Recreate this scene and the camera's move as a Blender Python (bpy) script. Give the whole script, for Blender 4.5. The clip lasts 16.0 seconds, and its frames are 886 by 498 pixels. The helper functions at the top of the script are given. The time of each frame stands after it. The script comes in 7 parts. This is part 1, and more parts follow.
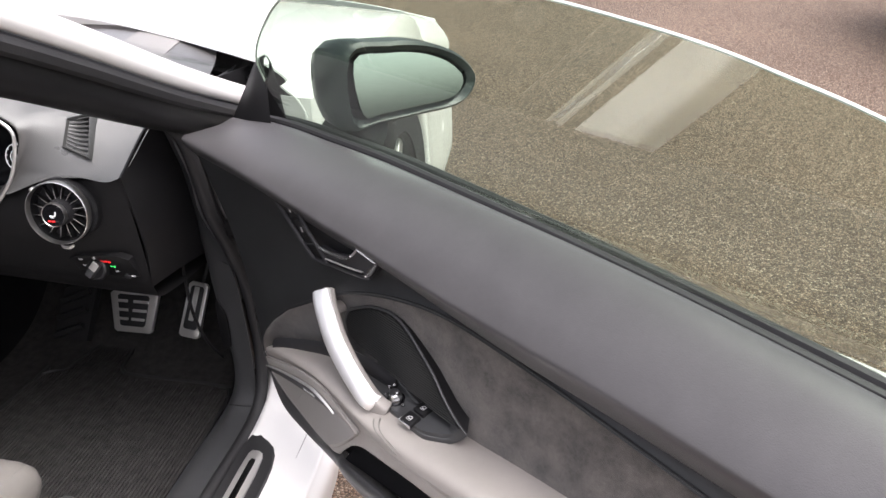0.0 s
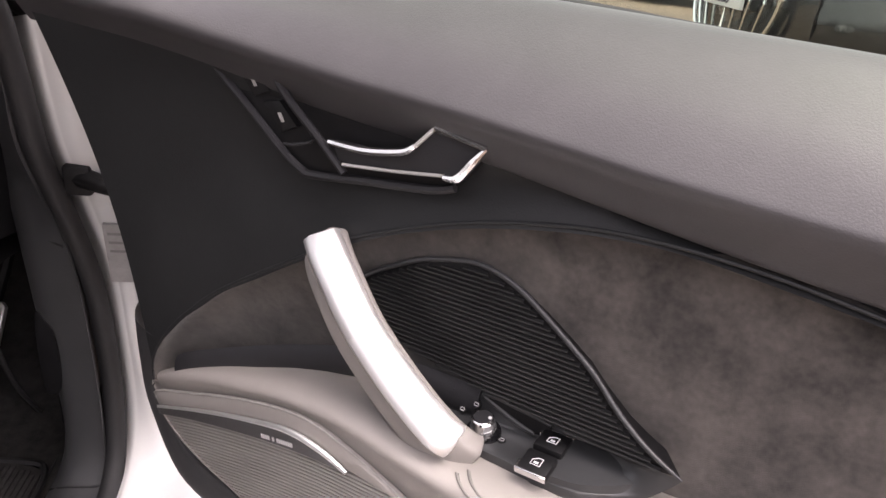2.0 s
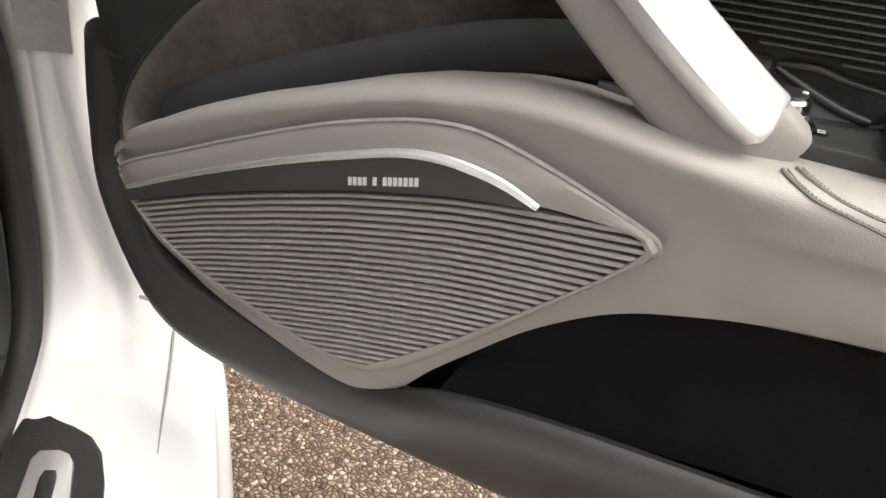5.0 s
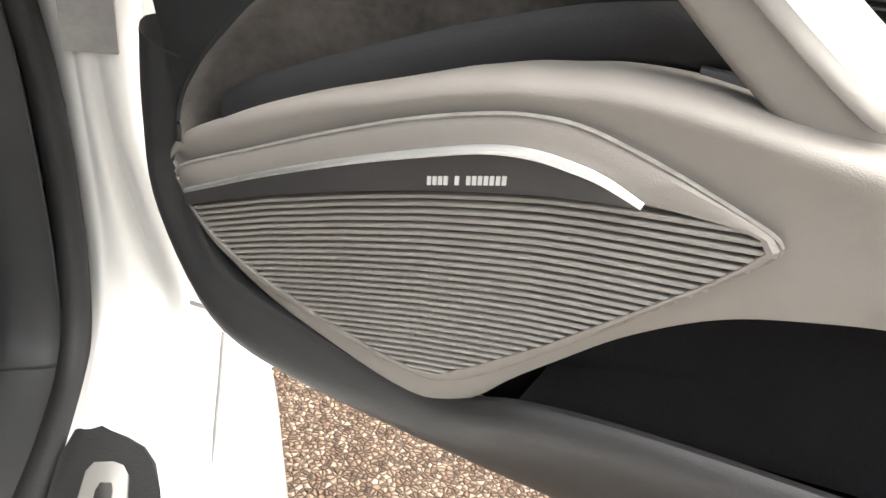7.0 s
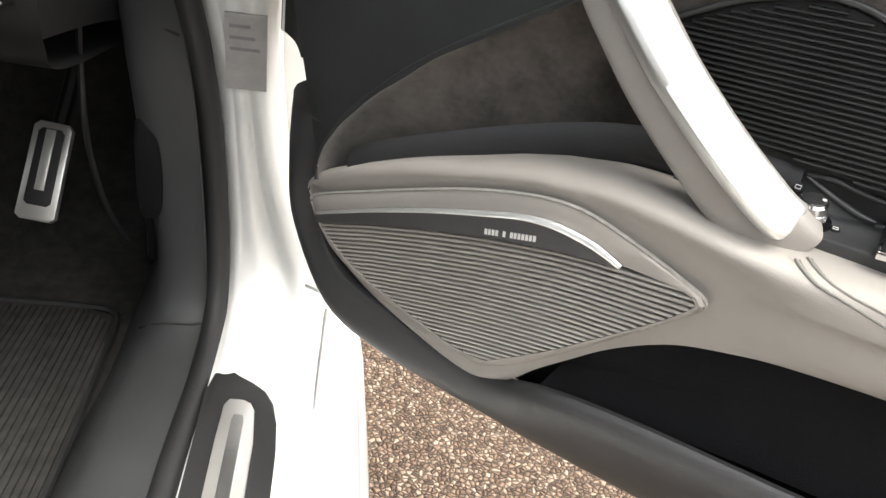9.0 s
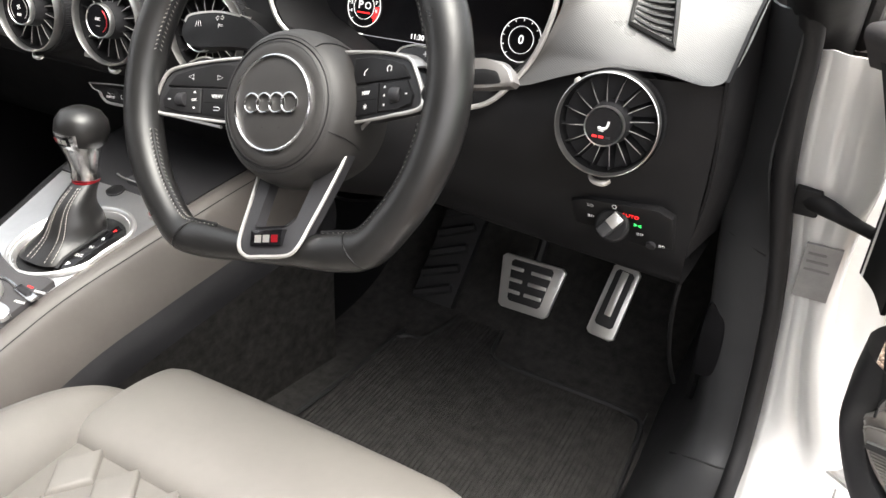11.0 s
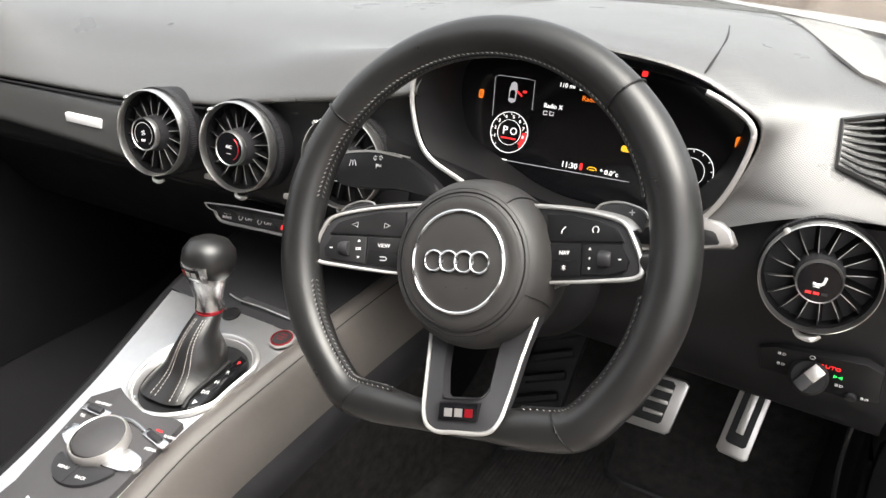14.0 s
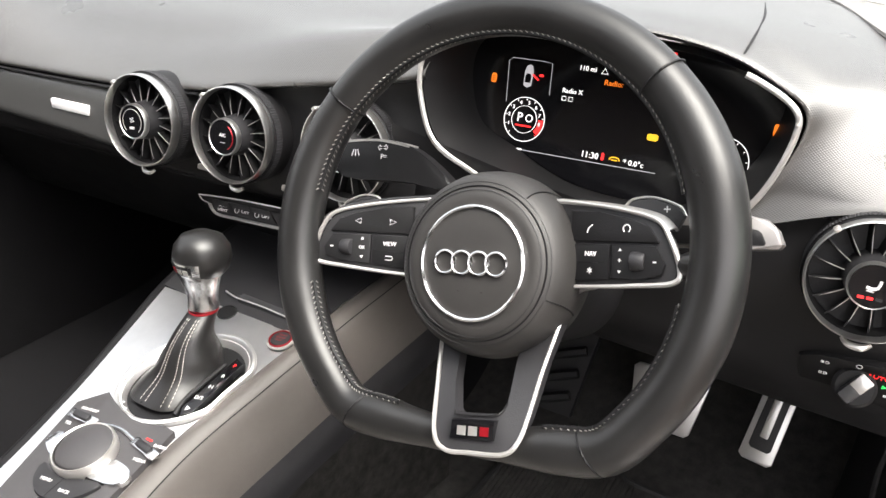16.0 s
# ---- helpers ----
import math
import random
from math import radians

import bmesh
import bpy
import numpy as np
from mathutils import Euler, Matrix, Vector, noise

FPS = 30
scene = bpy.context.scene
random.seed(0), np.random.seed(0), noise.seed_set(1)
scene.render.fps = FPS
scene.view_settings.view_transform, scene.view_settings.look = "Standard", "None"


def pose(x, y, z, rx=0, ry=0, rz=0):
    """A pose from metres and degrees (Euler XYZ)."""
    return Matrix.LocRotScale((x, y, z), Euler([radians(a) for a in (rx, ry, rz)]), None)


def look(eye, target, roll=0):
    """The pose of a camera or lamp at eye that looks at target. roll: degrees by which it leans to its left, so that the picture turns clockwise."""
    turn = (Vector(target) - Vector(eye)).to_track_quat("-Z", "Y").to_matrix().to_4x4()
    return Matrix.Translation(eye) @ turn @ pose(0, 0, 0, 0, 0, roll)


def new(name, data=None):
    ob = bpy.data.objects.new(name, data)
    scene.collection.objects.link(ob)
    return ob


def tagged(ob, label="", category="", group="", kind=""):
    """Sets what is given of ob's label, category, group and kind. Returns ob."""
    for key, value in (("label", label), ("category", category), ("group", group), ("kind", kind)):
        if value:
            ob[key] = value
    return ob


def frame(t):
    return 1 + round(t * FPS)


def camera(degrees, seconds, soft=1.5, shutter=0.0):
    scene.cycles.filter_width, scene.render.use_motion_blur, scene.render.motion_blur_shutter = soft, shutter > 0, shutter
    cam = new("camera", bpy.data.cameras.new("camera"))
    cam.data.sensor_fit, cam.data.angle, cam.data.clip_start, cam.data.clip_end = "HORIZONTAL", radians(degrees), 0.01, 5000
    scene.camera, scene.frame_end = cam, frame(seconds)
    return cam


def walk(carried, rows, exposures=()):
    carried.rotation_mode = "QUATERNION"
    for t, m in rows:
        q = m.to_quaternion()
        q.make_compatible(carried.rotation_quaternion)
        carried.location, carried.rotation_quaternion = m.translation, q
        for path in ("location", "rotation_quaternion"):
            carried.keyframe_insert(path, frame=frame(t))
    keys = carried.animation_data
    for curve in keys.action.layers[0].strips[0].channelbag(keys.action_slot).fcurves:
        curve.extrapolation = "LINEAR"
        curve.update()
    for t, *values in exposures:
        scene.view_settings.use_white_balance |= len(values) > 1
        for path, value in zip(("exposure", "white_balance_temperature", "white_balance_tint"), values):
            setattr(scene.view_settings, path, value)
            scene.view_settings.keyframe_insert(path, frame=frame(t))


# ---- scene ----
cam = camera(61.2, 16.0)
PATH = [
    (0, (1.3116, -0.7150, 1.2078), (1.0267, 0.9382, 0.3158), -0.44),
    (0.5, (1.1914, -0.7466, 1.1874), (1.0917, 1.0084, 0.4662), 1.56),
    (1, (1.1351, -0.6264, 1.1150), (1.0679, 1.1685, 0.4956), 0.63),
    (1.5, (1.0794, -0.4953, 1.0050), (1.1590, 1.2618, 0.2864), 2.27),
    (2, (1.0474, -0.4125, 0.9201), (1.2918, 1.3176, 0.1736), 5.36),
    (2.5, (1.0694, -0.3036, 0.8386), (1.3985, 1.3743, 0.0100), 8.30),
    (3, (1.0901, -0.2517, 0.7939), (1.4532, 1.3712, -0.1251), 10.28),
    (3.5, (1.0937, -0.2330, 0.7828), (1.4963, 1.3621, -0.1677), 8.59),
    (4, (1.0416, -0.2401, 0.7397), (1.4873, 1.4126, -0.0848), 7.20),
    (4.5, (0.9723, -0.2579, 0.7104), (1.4984, 1.3659, -0.1241), 7.80),
    (5, (0.9383, -0.2593, 0.6942), (1.4942, 1.3609, -0.1280), 9.56),
    (7.5, (0.9155, -0.2316, 0.6840), (1.4021, 1.4018, -0.1559), 7.43),
    (8, (0.9102, -0.2412, 0.6996), (1.3853, 1.3951, -0.1412), 7.04),
    (8.5, (0.9111, -0.2806, 0.7210), (1.3441, 1.3570, -0.1396), 7.30),
    (9, (0.8979, -0.3472, 0.7764), (1.2039, 1.2889, -0.1399), 9.55),
    (9.5, (0.8792, -0.4052, 0.8550), (0.8654, 1.2331, -0.1072), 10.48),
    (10, (0.8845, -0.4523, 0.8884), (0.4955, 1.1268, -0.0940), 9.40),
    (10.2, (0.8769, -0.4837, 0.9124), (0.3278, 1.0429, -0.0765), 8.10),
    (12.3, (0.6486, -0.4888, 1.0246), (-0.2026, 1.0025, 0.2111), 1.84),
    (12.5, (0.6461, -0.4965, 1.0346), (-0.2141, 0.9934, 0.2282), 1.70),
    (13, (0.6356, -0.5024, 1.0372), (-0.2370, 0.9900, 0.2490), 1.64),
    (13.5, (0.6235, -0.4926, 1.0301), (-0.2391, 1.0037, 0.2384), 1.48),
    (14, (0.6205, -0.4816, 1.0293), (-0.2256, 1.0209, 0.2315), 1.35),
    (14.5, (0.6151, -0.4757, 1.0253), (-0.2221, 1.0298, 0.2238), 1.39),
    (15, (0.6107, -0.4679, 1.0204), (-0.2150, 1.0395, 0.2103), 1.54),
    (15.5, (0.6024, -0.4540, 1.0147), (-0.2270, 1.0468, 0.1964), 1.43),
    (16, (0.5874, -0.4361, 1.0130), (-0.2592, 1.0506, 0.1866), 1.26),
]
walk(cam, [(t, look(e, g, r)) for t, e, g, r in PATH], exposures=[(0, 1.82, 6500, 18), (0.6, 1.9, 6450, 16), (1.0, 1.45, 6500, 18), (1.3, 1.52, 6750, 25), (2.0, 2.05, 6900, 25), (2.5, 2.15, 6700, 15), (3.0, 2.1, 6700, 13), (3.4, 2.25, 6700, 12), (5, 2.0, 6900, 10), (7.3, 2.55, 6900, 9), (8.5, 2.42, 6850, 8), (9.4, 2.3, 6750, 9), (10.2, 2.3, 6750, 11), (12.3, 2.3, 6800, 12), (14, 2.2, 6800, 12), (16, 2.33, 6800, 13)])

# ---------- world and light: a bright, flat overcast day ----------
world = bpy.data.worlds.new("overcast_sky")
scene.world = world
world.use_nodes = True
_nt = world.node_tree
_bg = _nt.nodes["Background"]
_sky = _nt.nodes.new("ShaderNodeTexSky")
_sky.sky_type = 'NISHITA'
_sky.sun_disc = False
_sky.sun_elevation = radians(65)
_sky.sun_rotation = radians(115)
_sky.air_density, _sky.dust_density, _sky.ozone_density = 1.0, 6.0, 1.0
_hs = _nt.nodes.new("ShaderNodeHueSaturation")
_hs.inputs["Saturation"].default_value = 0.25
_nt.links.new(_sky.outputs[0], _hs.inputs["Color"])
_nt.links.new(_hs.outputs[0], _bg.inputs["Color"])
_bg.inputs["Strength"].default_value = 0.15
sun = new("sun", bpy.data.lights.new("sun", 'SUN'))
sun.data.energy, sun.data.angle, sun.data.color = 0.5, radians(50), (1.0, 0.97, 0.93)
sun.matrix_world = look((1.6, -0.8, 4.5), (0, 0, 0))


# ---------- materials ----------
def mat(name, color, rough=0.5, metal=0.0, var=0.0, scale=40.0, bump=0.0, bscale=300.0, coat=0.0, spec=0.5,
        tint=None, kind="noise", emit=None, sheen=0.0):
    m = bpy.data.materials.new(name)
    m.use_nodes = True
    nt = m.node_tree
    b = nt.nodes["Principled BSDF"]
    b.inputs["Roughness"].default_value = rough
    b.inputs["Metallic"].default_value = metal
    b.inputs["Specular IOR Level"].default_value = spec
    b.inputs["Coat Weight"].default_value = coat
    b.inputs["Sheen Weight"].default_value = sheen
    b.inputs["Base Color"].default_value = (*color, 1)
    tc = nt.nodes.new("ShaderNodeTexCoord")
    if var > 0:
        n = nt.nodes.new("ShaderNodeTexNoise")
        n.inputs["Scale"].default_value, n.inputs["Detail"].default_value = scale, 6
        nt.links.new(tc.outputs["Object"], n.inputs["Vector"])
        n2 = nt.nodes.new("ShaderNodeTexNoise")
        n2.inputs["Scale"].default_value, n2.inputs["Detail"].default_value = scale * 7.3, 3
        nt.links.new(tc.outputs["Object"], n2.inputs["Vector"])
        ad = nt.nodes.new("ShaderNodeMath")
        ad.operation = 'MULTIPLY_ADD'
        ad.inputs[1].default_value = 0.35
        nt.links.new(n2.outputs["Fac"], ad.inputs[0])
        nt.links.new(n.outputs["Fac"], ad.inputs[2])
        r = nt.nodes.new("ShaderNodeValToRGB")
        r.color_ramp.elements[0].position, r.color_ramp.elements[1].position = 0.4, 0.95
        lo = [c * (1 - var) for c in color]
        hi = [min(1, c * (1 + var)) for c in (tint or color)]
        r.color_ramp.elements[0].color, r.color_ramp.elements[1].color = (*lo, 1), (*hi, 1)
        nt.links.new(ad.outputs[0], r.inputs[0])
        nt.links.new(r.outputs[0], b.inputs["Base Color"])
        rr = nt.nodes.new("ShaderNodeMapRange")
        rr.inputs["To Min"].default_value, rr.inputs["To Max"].default_value = max(0, rough - 0.08), min(1, rough + 0.08)
        nt.links.new(n.outputs["Fac"], rr.inputs["Value"])
        nt.links.new(rr.outputs[0], b.inputs["Roughness"])
    if bump > 0:
        if kind == "noise":
            g = nt.nodes.new("ShaderNodeTexNoise")
            g.inputs["Detail"].default_value = 3
            out = g.outputs["Fac"]
        elif kind == "brushed":
            g = nt.nodes.new("ShaderNodeTexNoise")
            g.inputs["Detail"].default_value = 2
            out = g.outputs["Fac"]
        else:
            g = nt.nodes.new("ShaderNodeTexVoronoi")
            out = g.outputs["Distance"]
            if kind == "grid":
                g.inputs["Randomness"].default_value = 0.0
        g.inputs["Scale"].default_value = bscale
        if kind == "brushed":
            mp = nt.nodes.new("ShaderNodeMapping")
            mp.inputs["Scale"].default_value = (1, 0.03, 1)
            nt.links.new(tc.outputs["Object"], mp.inputs["Vector"])
            nt.links.new(mp.outputs[0], g.inputs["Vector"])
        else:
            nt.links.new(tc.outputs["Object"], g.inputs["Vector"])
        bp = nt.nodes.new("ShaderNodeBump")
        bp.inputs["Strength"].default_value = bump
        bp.inputs["Distance"].default_value = 0.002
        nt.links.new(out, bp.inputs["Height"])
        nt.links.new(bp.outputs[0], b.inputs["Normal"])
    if emit:
        b.inputs["Emission Color"].default_value = (*emit[:3], 1)
        b.inputs["Emission Strength"].default_value = emit[3]
    return m


def glass_mat(name, color, gloss=1.0):
    m = bpy.data.materials.new(name)
    m.use_nodes = True
    nt = m.node_tree
    nt.nodes.remove(nt.nodes["Principled BSDF"])
    o = nt.nodes["Material Output"]
    tr, gl, mx, fr, pw, ma = (nt.nodes.new("ShaderNode" + k) for k in ("BsdfTransparent", "BsdfGlossy", "MixShader", "LayerWeight", "Math", "Math"))
    tr.inputs["Color"].default_value = (*color, 1)
    gl.inputs["Roughness"].default_value = 0.02
    fr.inputs["Blend"].default_value = 0.5
    pw.operation, ma.operation = 'POWER', 'MULTIPLY_ADD'
    pw.inputs[1].default_value = 4.0
    ma.inputs[1].default_value, ma.inputs[2].default_value = 0.5 * gloss, 0.03 * gloss
    nt.links.new(fr.outputs["Facing"], pw.inputs[0])
    nt.links.new(pw.outputs[0], ma.inputs[0])
    nt.links.new(ma.outputs[0], mx.inputs[0])
    nt.links.new(tr.outputs[0], mx.inputs[1])
    nt.links.new(gl.outputs[0], mx.inputs[2])
    nt.links.new(mx.outputs[0], o.inputs["Surface"])
    return m


M_WHITE = mat("white_paint", (0.8, 0.8, 0.78), 0.25, var=0.03, scale=3, coat=0.6)
M_SOFT = mat("charcoal_soft_trim", (0.052, 0.05, 0.052), 0.42, var=0.12, scale=25, bump=0.12, bscale=900)
M_BLACK = mat("black_plastic", (0.0085, 0.0085, 0.0092), 0.48, spec=0.27, var=0.2, scale=30, bump=0.1, bscale=700)
M_DARK = mat("dark_grey_plastic", (0.022, 0.022, 0.024), 0.48, spec=0.4, var=0.2, scale=20, bump=0.12, bscale=800)
M_DOORLOW = mat("dark_grey_door_plastic", (0.045, 0.045, 0.047), 0.45, spec=0.45, var=0.15, scale=20, bump=0.12, bscale=800)
M_DOORMID = mat("black_door_moulding", (0.0155, 0.0165, 0.0173), 0.46, spec=0.38, var=0.2, scale=20, bump=0.12, bscale=800)
M_SLATB = mat("black_slat_plastic", (0.02, 0.021, 0.021), 0.36, spec=0.7, var=0.1, scale=30)
M_SWITCH = mat("soft_black_switch_panel", (0.034, 0.0355, 0.037), 0.4, spec=0.75, var=0.12, scale=25, bump=0.05, bscale=900)
M_GLOSS = mat("gloss_black", (0.006, 0.006, 0.007), 0.12, var=0.1, scale=12)
M_LEATHER = mat("rock_grey_leather", (0.285, 0.266, 0.247), 0.5, var=0.06, scale=18, bump=0.12, bscale=1600, kind="voronoi")
M_SPK = mat("grey_speaker_plastic", (0.33, 0.315, 0.295), 0.42, var=0.04, scale=20)
# the rock grey leather again, toned down to carry the cabin's shade
M_SEAT = mat("shaded_seat_leather", (0.18, 0.17, 0.157), 0.5, var=0.07, scale=14, bump=0.15, bscale=1300, kind="voronoi")
M_HUB = mat("grained_airbag_leather", (0.026, 0.025, 0.024), 0.5, var=0.12, scale=25, bump=0.1, bscale=1600, kind="voronoi")
M_WHEEL = mat("black_smooth_leather", (0.014, 0.014, 0.014), 0.31, var=0.15, scale=30, bump=0.08, bscale=1800, kind="voronoi")
M_ALC = mat("brown_grey_suede", (0.063, 0.0555, 0.0495), 0.95, var=0.8, scale=30, bump=0.25, bscale=1500, sheen=0.35)


def dash_mat(name, color, rough, pitch, depth):
    """Moulded skin with a fine diamond grain that follows the dash."""
    m = mat(name, color, rough, var=0.08, scale=15, spec=0.9, coat=0.7)
    nt = m.node_tree
    b = nt.nodes["Principled BSDF"]
    b.inputs["Coat Roughness"].default_value = 0.28
    tc, sep, rise_, com, mp, vo, bp = (nt.nodes.new("ShaderNode" + k) for k in ("TexCoord", "SeparateXYZ", "Math", "CombineXYZ", "Mapping", "TexVoronoi", "Bump"))
    nt.links.new(tc.outputs["Object"], sep.inputs[0])
    nt.links.new(sep.outputs["Y"], rise_.inputs[0])
    nt.links.new(sep.outputs["Z"], rise_.inputs[1])
    nt.links.new(sep.outputs["X"], com.inputs["X"])
    nt.links.new(rise_.outputs[0], com.inputs["Y"])
    mp.inputs["Rotation"].default_value = (0, 0, radians(45))
    nt.links.new(com.outputs[0], mp.inputs["Vector"])
    vo.voronoi_dimensions = '2D'
    vo.inputs["Scale"].default_value, vo.inputs["Randomness"].default_value = 1 / pitch, 0.0
    nt.links.new(mp.outputs[0], vo.inputs["Vector"])
    bp.inputs["Strength"].default_value, bp.inputs["Distance"].default_value = depth, 0.001
    bp.invert = True
    nt.links.new(vo.outputs["Distance"], bp.inputs["Height"])
    nt.links.new(bp.outputs[0], b.inputs["Normal"])
    nt.links.new(bp.outputs[0], b.inputs["Coat Normal"])
    return m


M_DASH = dash_mat("textured_dash_pad", (0.046, 0.0445, 0.042), 0.3, 0.002, 0.45)
M_MESH = dash_mat("fine_mesh_grille", (0.16, 0.152, 0.14), 0.45, 0.0018, 1.0)
M_STALK = mat("satin_grey_stalk", (0.24, 0.23, 0.225), 0.35, 0.6, var=0.06, scale=15)
M_RING = mat("satin_vent_ring", (0.62, 0.62, 0.61), 0.34, 1.0, var=0.06, scale=12)
M_BAND = mat("satin_grey_trim", (0.045, 0.046, 0.045), 0.36, var=0.08, scale=10, bump=0.05, bscale=900, spec=0.5)
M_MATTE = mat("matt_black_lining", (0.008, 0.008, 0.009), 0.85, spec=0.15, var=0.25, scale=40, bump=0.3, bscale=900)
M_PANEL = mat("satin_dark_panel", (0.04, 0.041, 0.043), 0.36, spec=0.6, var=0.12, scale=25, bump=0.06, bscale=900)
# flank tone is darkened to hold the shade of dash and wheel
M_FLANK = mat("shaded_taupe_leather", (0.095, 0.086, 0.08), 0.45, var=0.1, scale=18, bump=0.12, bscale=1500, kind="voronoi")
M_ALU = mat("brushed_aluminium", (0.9, 0.9, 0.89), 0.46, 1.0, var=0.06, scale=12, bump=0.05, bscale=900, kind="brushed")
M_PLATE = mat("console_aluminium", (0.78, 0.785, 0.79), 0.4, 1.0, var=0.08, scale=12, bump=0.06, bscale=900, kind="brushed")
M_GATE = mat("polished_bezel", (0.75, 0.76, 0.77), 0.24, 1.0, var=0.04, scale=15)
M_CHROME = mat("satin_chrome", (0.82, 0.82, 0.82), 0.14, 1.0, var=0.03, scale=20)
M_SILVER = mat("silver_lacquer", (0.6, 0.59, 0.57), 0.32, 0.7, var=0.05, scale=10)
M_CARPET = mat("black_carpet", (0.026, 0.025, 0.024), 1.0, var=0.5, scale=70, bump=0.8, bscale=900, spec=0.1)
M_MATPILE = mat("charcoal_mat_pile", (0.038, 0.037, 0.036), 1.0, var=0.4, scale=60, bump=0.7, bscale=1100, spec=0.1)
M_RUBBER = mat("black_rubber", (0.013, 0.013, 0.014), 0.6, var=0.2, scale=30, bump=0.15, bscale=500)
M_MIRCAP = mat("satin_black_cap", (0.014, 0.02, 0.021), 0.3, var=0.1, scale=15)
M_MIRROR = mat("mirror_silver", (0.62, 0.72, 0.7), 0.02, 1.0)
M_RED = mat("red_anodised", (0.33, 0.012, 0.02), 0.3, 0.5, var=0.1, scale=20)
M_STITCH = mat("pale_thread", (0.5, 0.48, 0.44), 0.8, var=0.2, scale=200)
M_STITCHG = mat("grey_thread", (0.26, 0.25, 0.235), 0.8, var=0.2, scale=200)
M_ICON = mat("white_print", (0.75, 0.75, 0.75), 0.5)
M_LABEL = mat("grey_sticker", (0.36, 0.35, 0.34), 0.5, var=0.15, scale=60)
M_EWHITE = mat("display_white", (0.8, 0.8, 0.8), 0.5, emit=(1, 1, 1, 0.3))
M_ERED = mat("display_red", (0.6, 0.02, 0.02), 0.5, emit=(1, 0.03, 0.03, 0.3))
M_EORANGE = mat("display_orange", (0.3, 0.08, 0.01), 0.5, emit=(1, 0.22, 0.02, 0.25))
M_EYELLOW = mat("display_yellow", (0.3, 0.2, 0.01), 0.5, emit=(1, 0.55, 0.03, 0.25))
M_SCRL = mat("screen_grey", (0.25, 0.25, 0.26), 0.4, emit=(0.8, 0.8, 0.85, 0.12))
M_EGREEN = mat("display_green", (0.02, 0.6, 0.1), 0.5, emit=(0.03, 1, 0.2, 0.25))
M_GLASS = glass_mat("tinted_glass", (0.86, 0.94, 0.86), 2.2)
M_GEDGE = mat("ground_glass_edge", (0.45, 0.5, 0.46), 0.3, var=0.1, scale=40)
M_WIND = glass_mat("windscreen_glass", (0.95, 0.97, 0.96))
M_TYRE = mat("tyre_rubber", (0.02, 0.02, 0.02), 0.8, var=0.3, scale=40, bump=0.3, bscale=200)


# ---------- mesh helpers ----------
def cr(pts, n, closed=False):
    """n points on a smooth curve through pts."""
    p = [Vector(a) for a in pts]
    k = len(p)
    segs = k if closed else k - 1
    out = []
    for i in range(n):
        u = i * segs / (n if closed else n - 1)
        j = min(int(u), segs - 1)
        f = u - j
        if closed:
            a, b, c, d = p[(j - 1) % k], p[j], p[(j + 1) % k], p[(j + 2) % k]
        else:
            a, b, c, d = p[max(j - 1, 0)], p[j], p[j + 1], p[min(j + 2, k - 1)]
        out.append(0.5 * (2 * b + (c - a) * f + (2 * a - 5 * b + 4 * c - d) * f * f + (3 * b - a - 3 * c + d) * f ** 3))
    return out


def loft(curves, nu=48, nv=None, thick=0.0, closed=False, smooth=True):
    """A skin over a row of curves, each given by a few points."""
    rows = [cr(c, nu, closed) for c in curves]
    if nv and smooth:
        rows = list(zip(*[cr([r[i] for r in rows], nv) for i in range(nu)]))
    bm = bmesh.new()
    vs = [[bm.verts.new(p) for p in r] for r in rows]
    for a, b in zip(vs, vs[1:]):
        for i in range(nu if closed else nu - 1):
            j = (i + 1) % nu
            bm.faces.new((a[i], a[j], b[j], b[i]))
    if thick:
        bm.normal_update()
        back = {}
        for row in vs:
            for v in row:
                back[v] = bm.verts.new(v.co - v.normal * thick)
        for f in list(bm.faces):
            bm.faces.new([back[v] for v in reversed(f.verts)])
        for e in [e for e in bm.edges if len(e.link_faces) == 1 and e.verts[0] in back and e.verts[1] in back]:
            f = e.link_faces[0]
            a, b = e.verts
            vl = list(f.verts)
            if vl[(vl.index(a) + 1) % len(vl)] == b:
                a, b = b, a
            bm.faces.new((a, b, back[b], back[a]))
    return bm


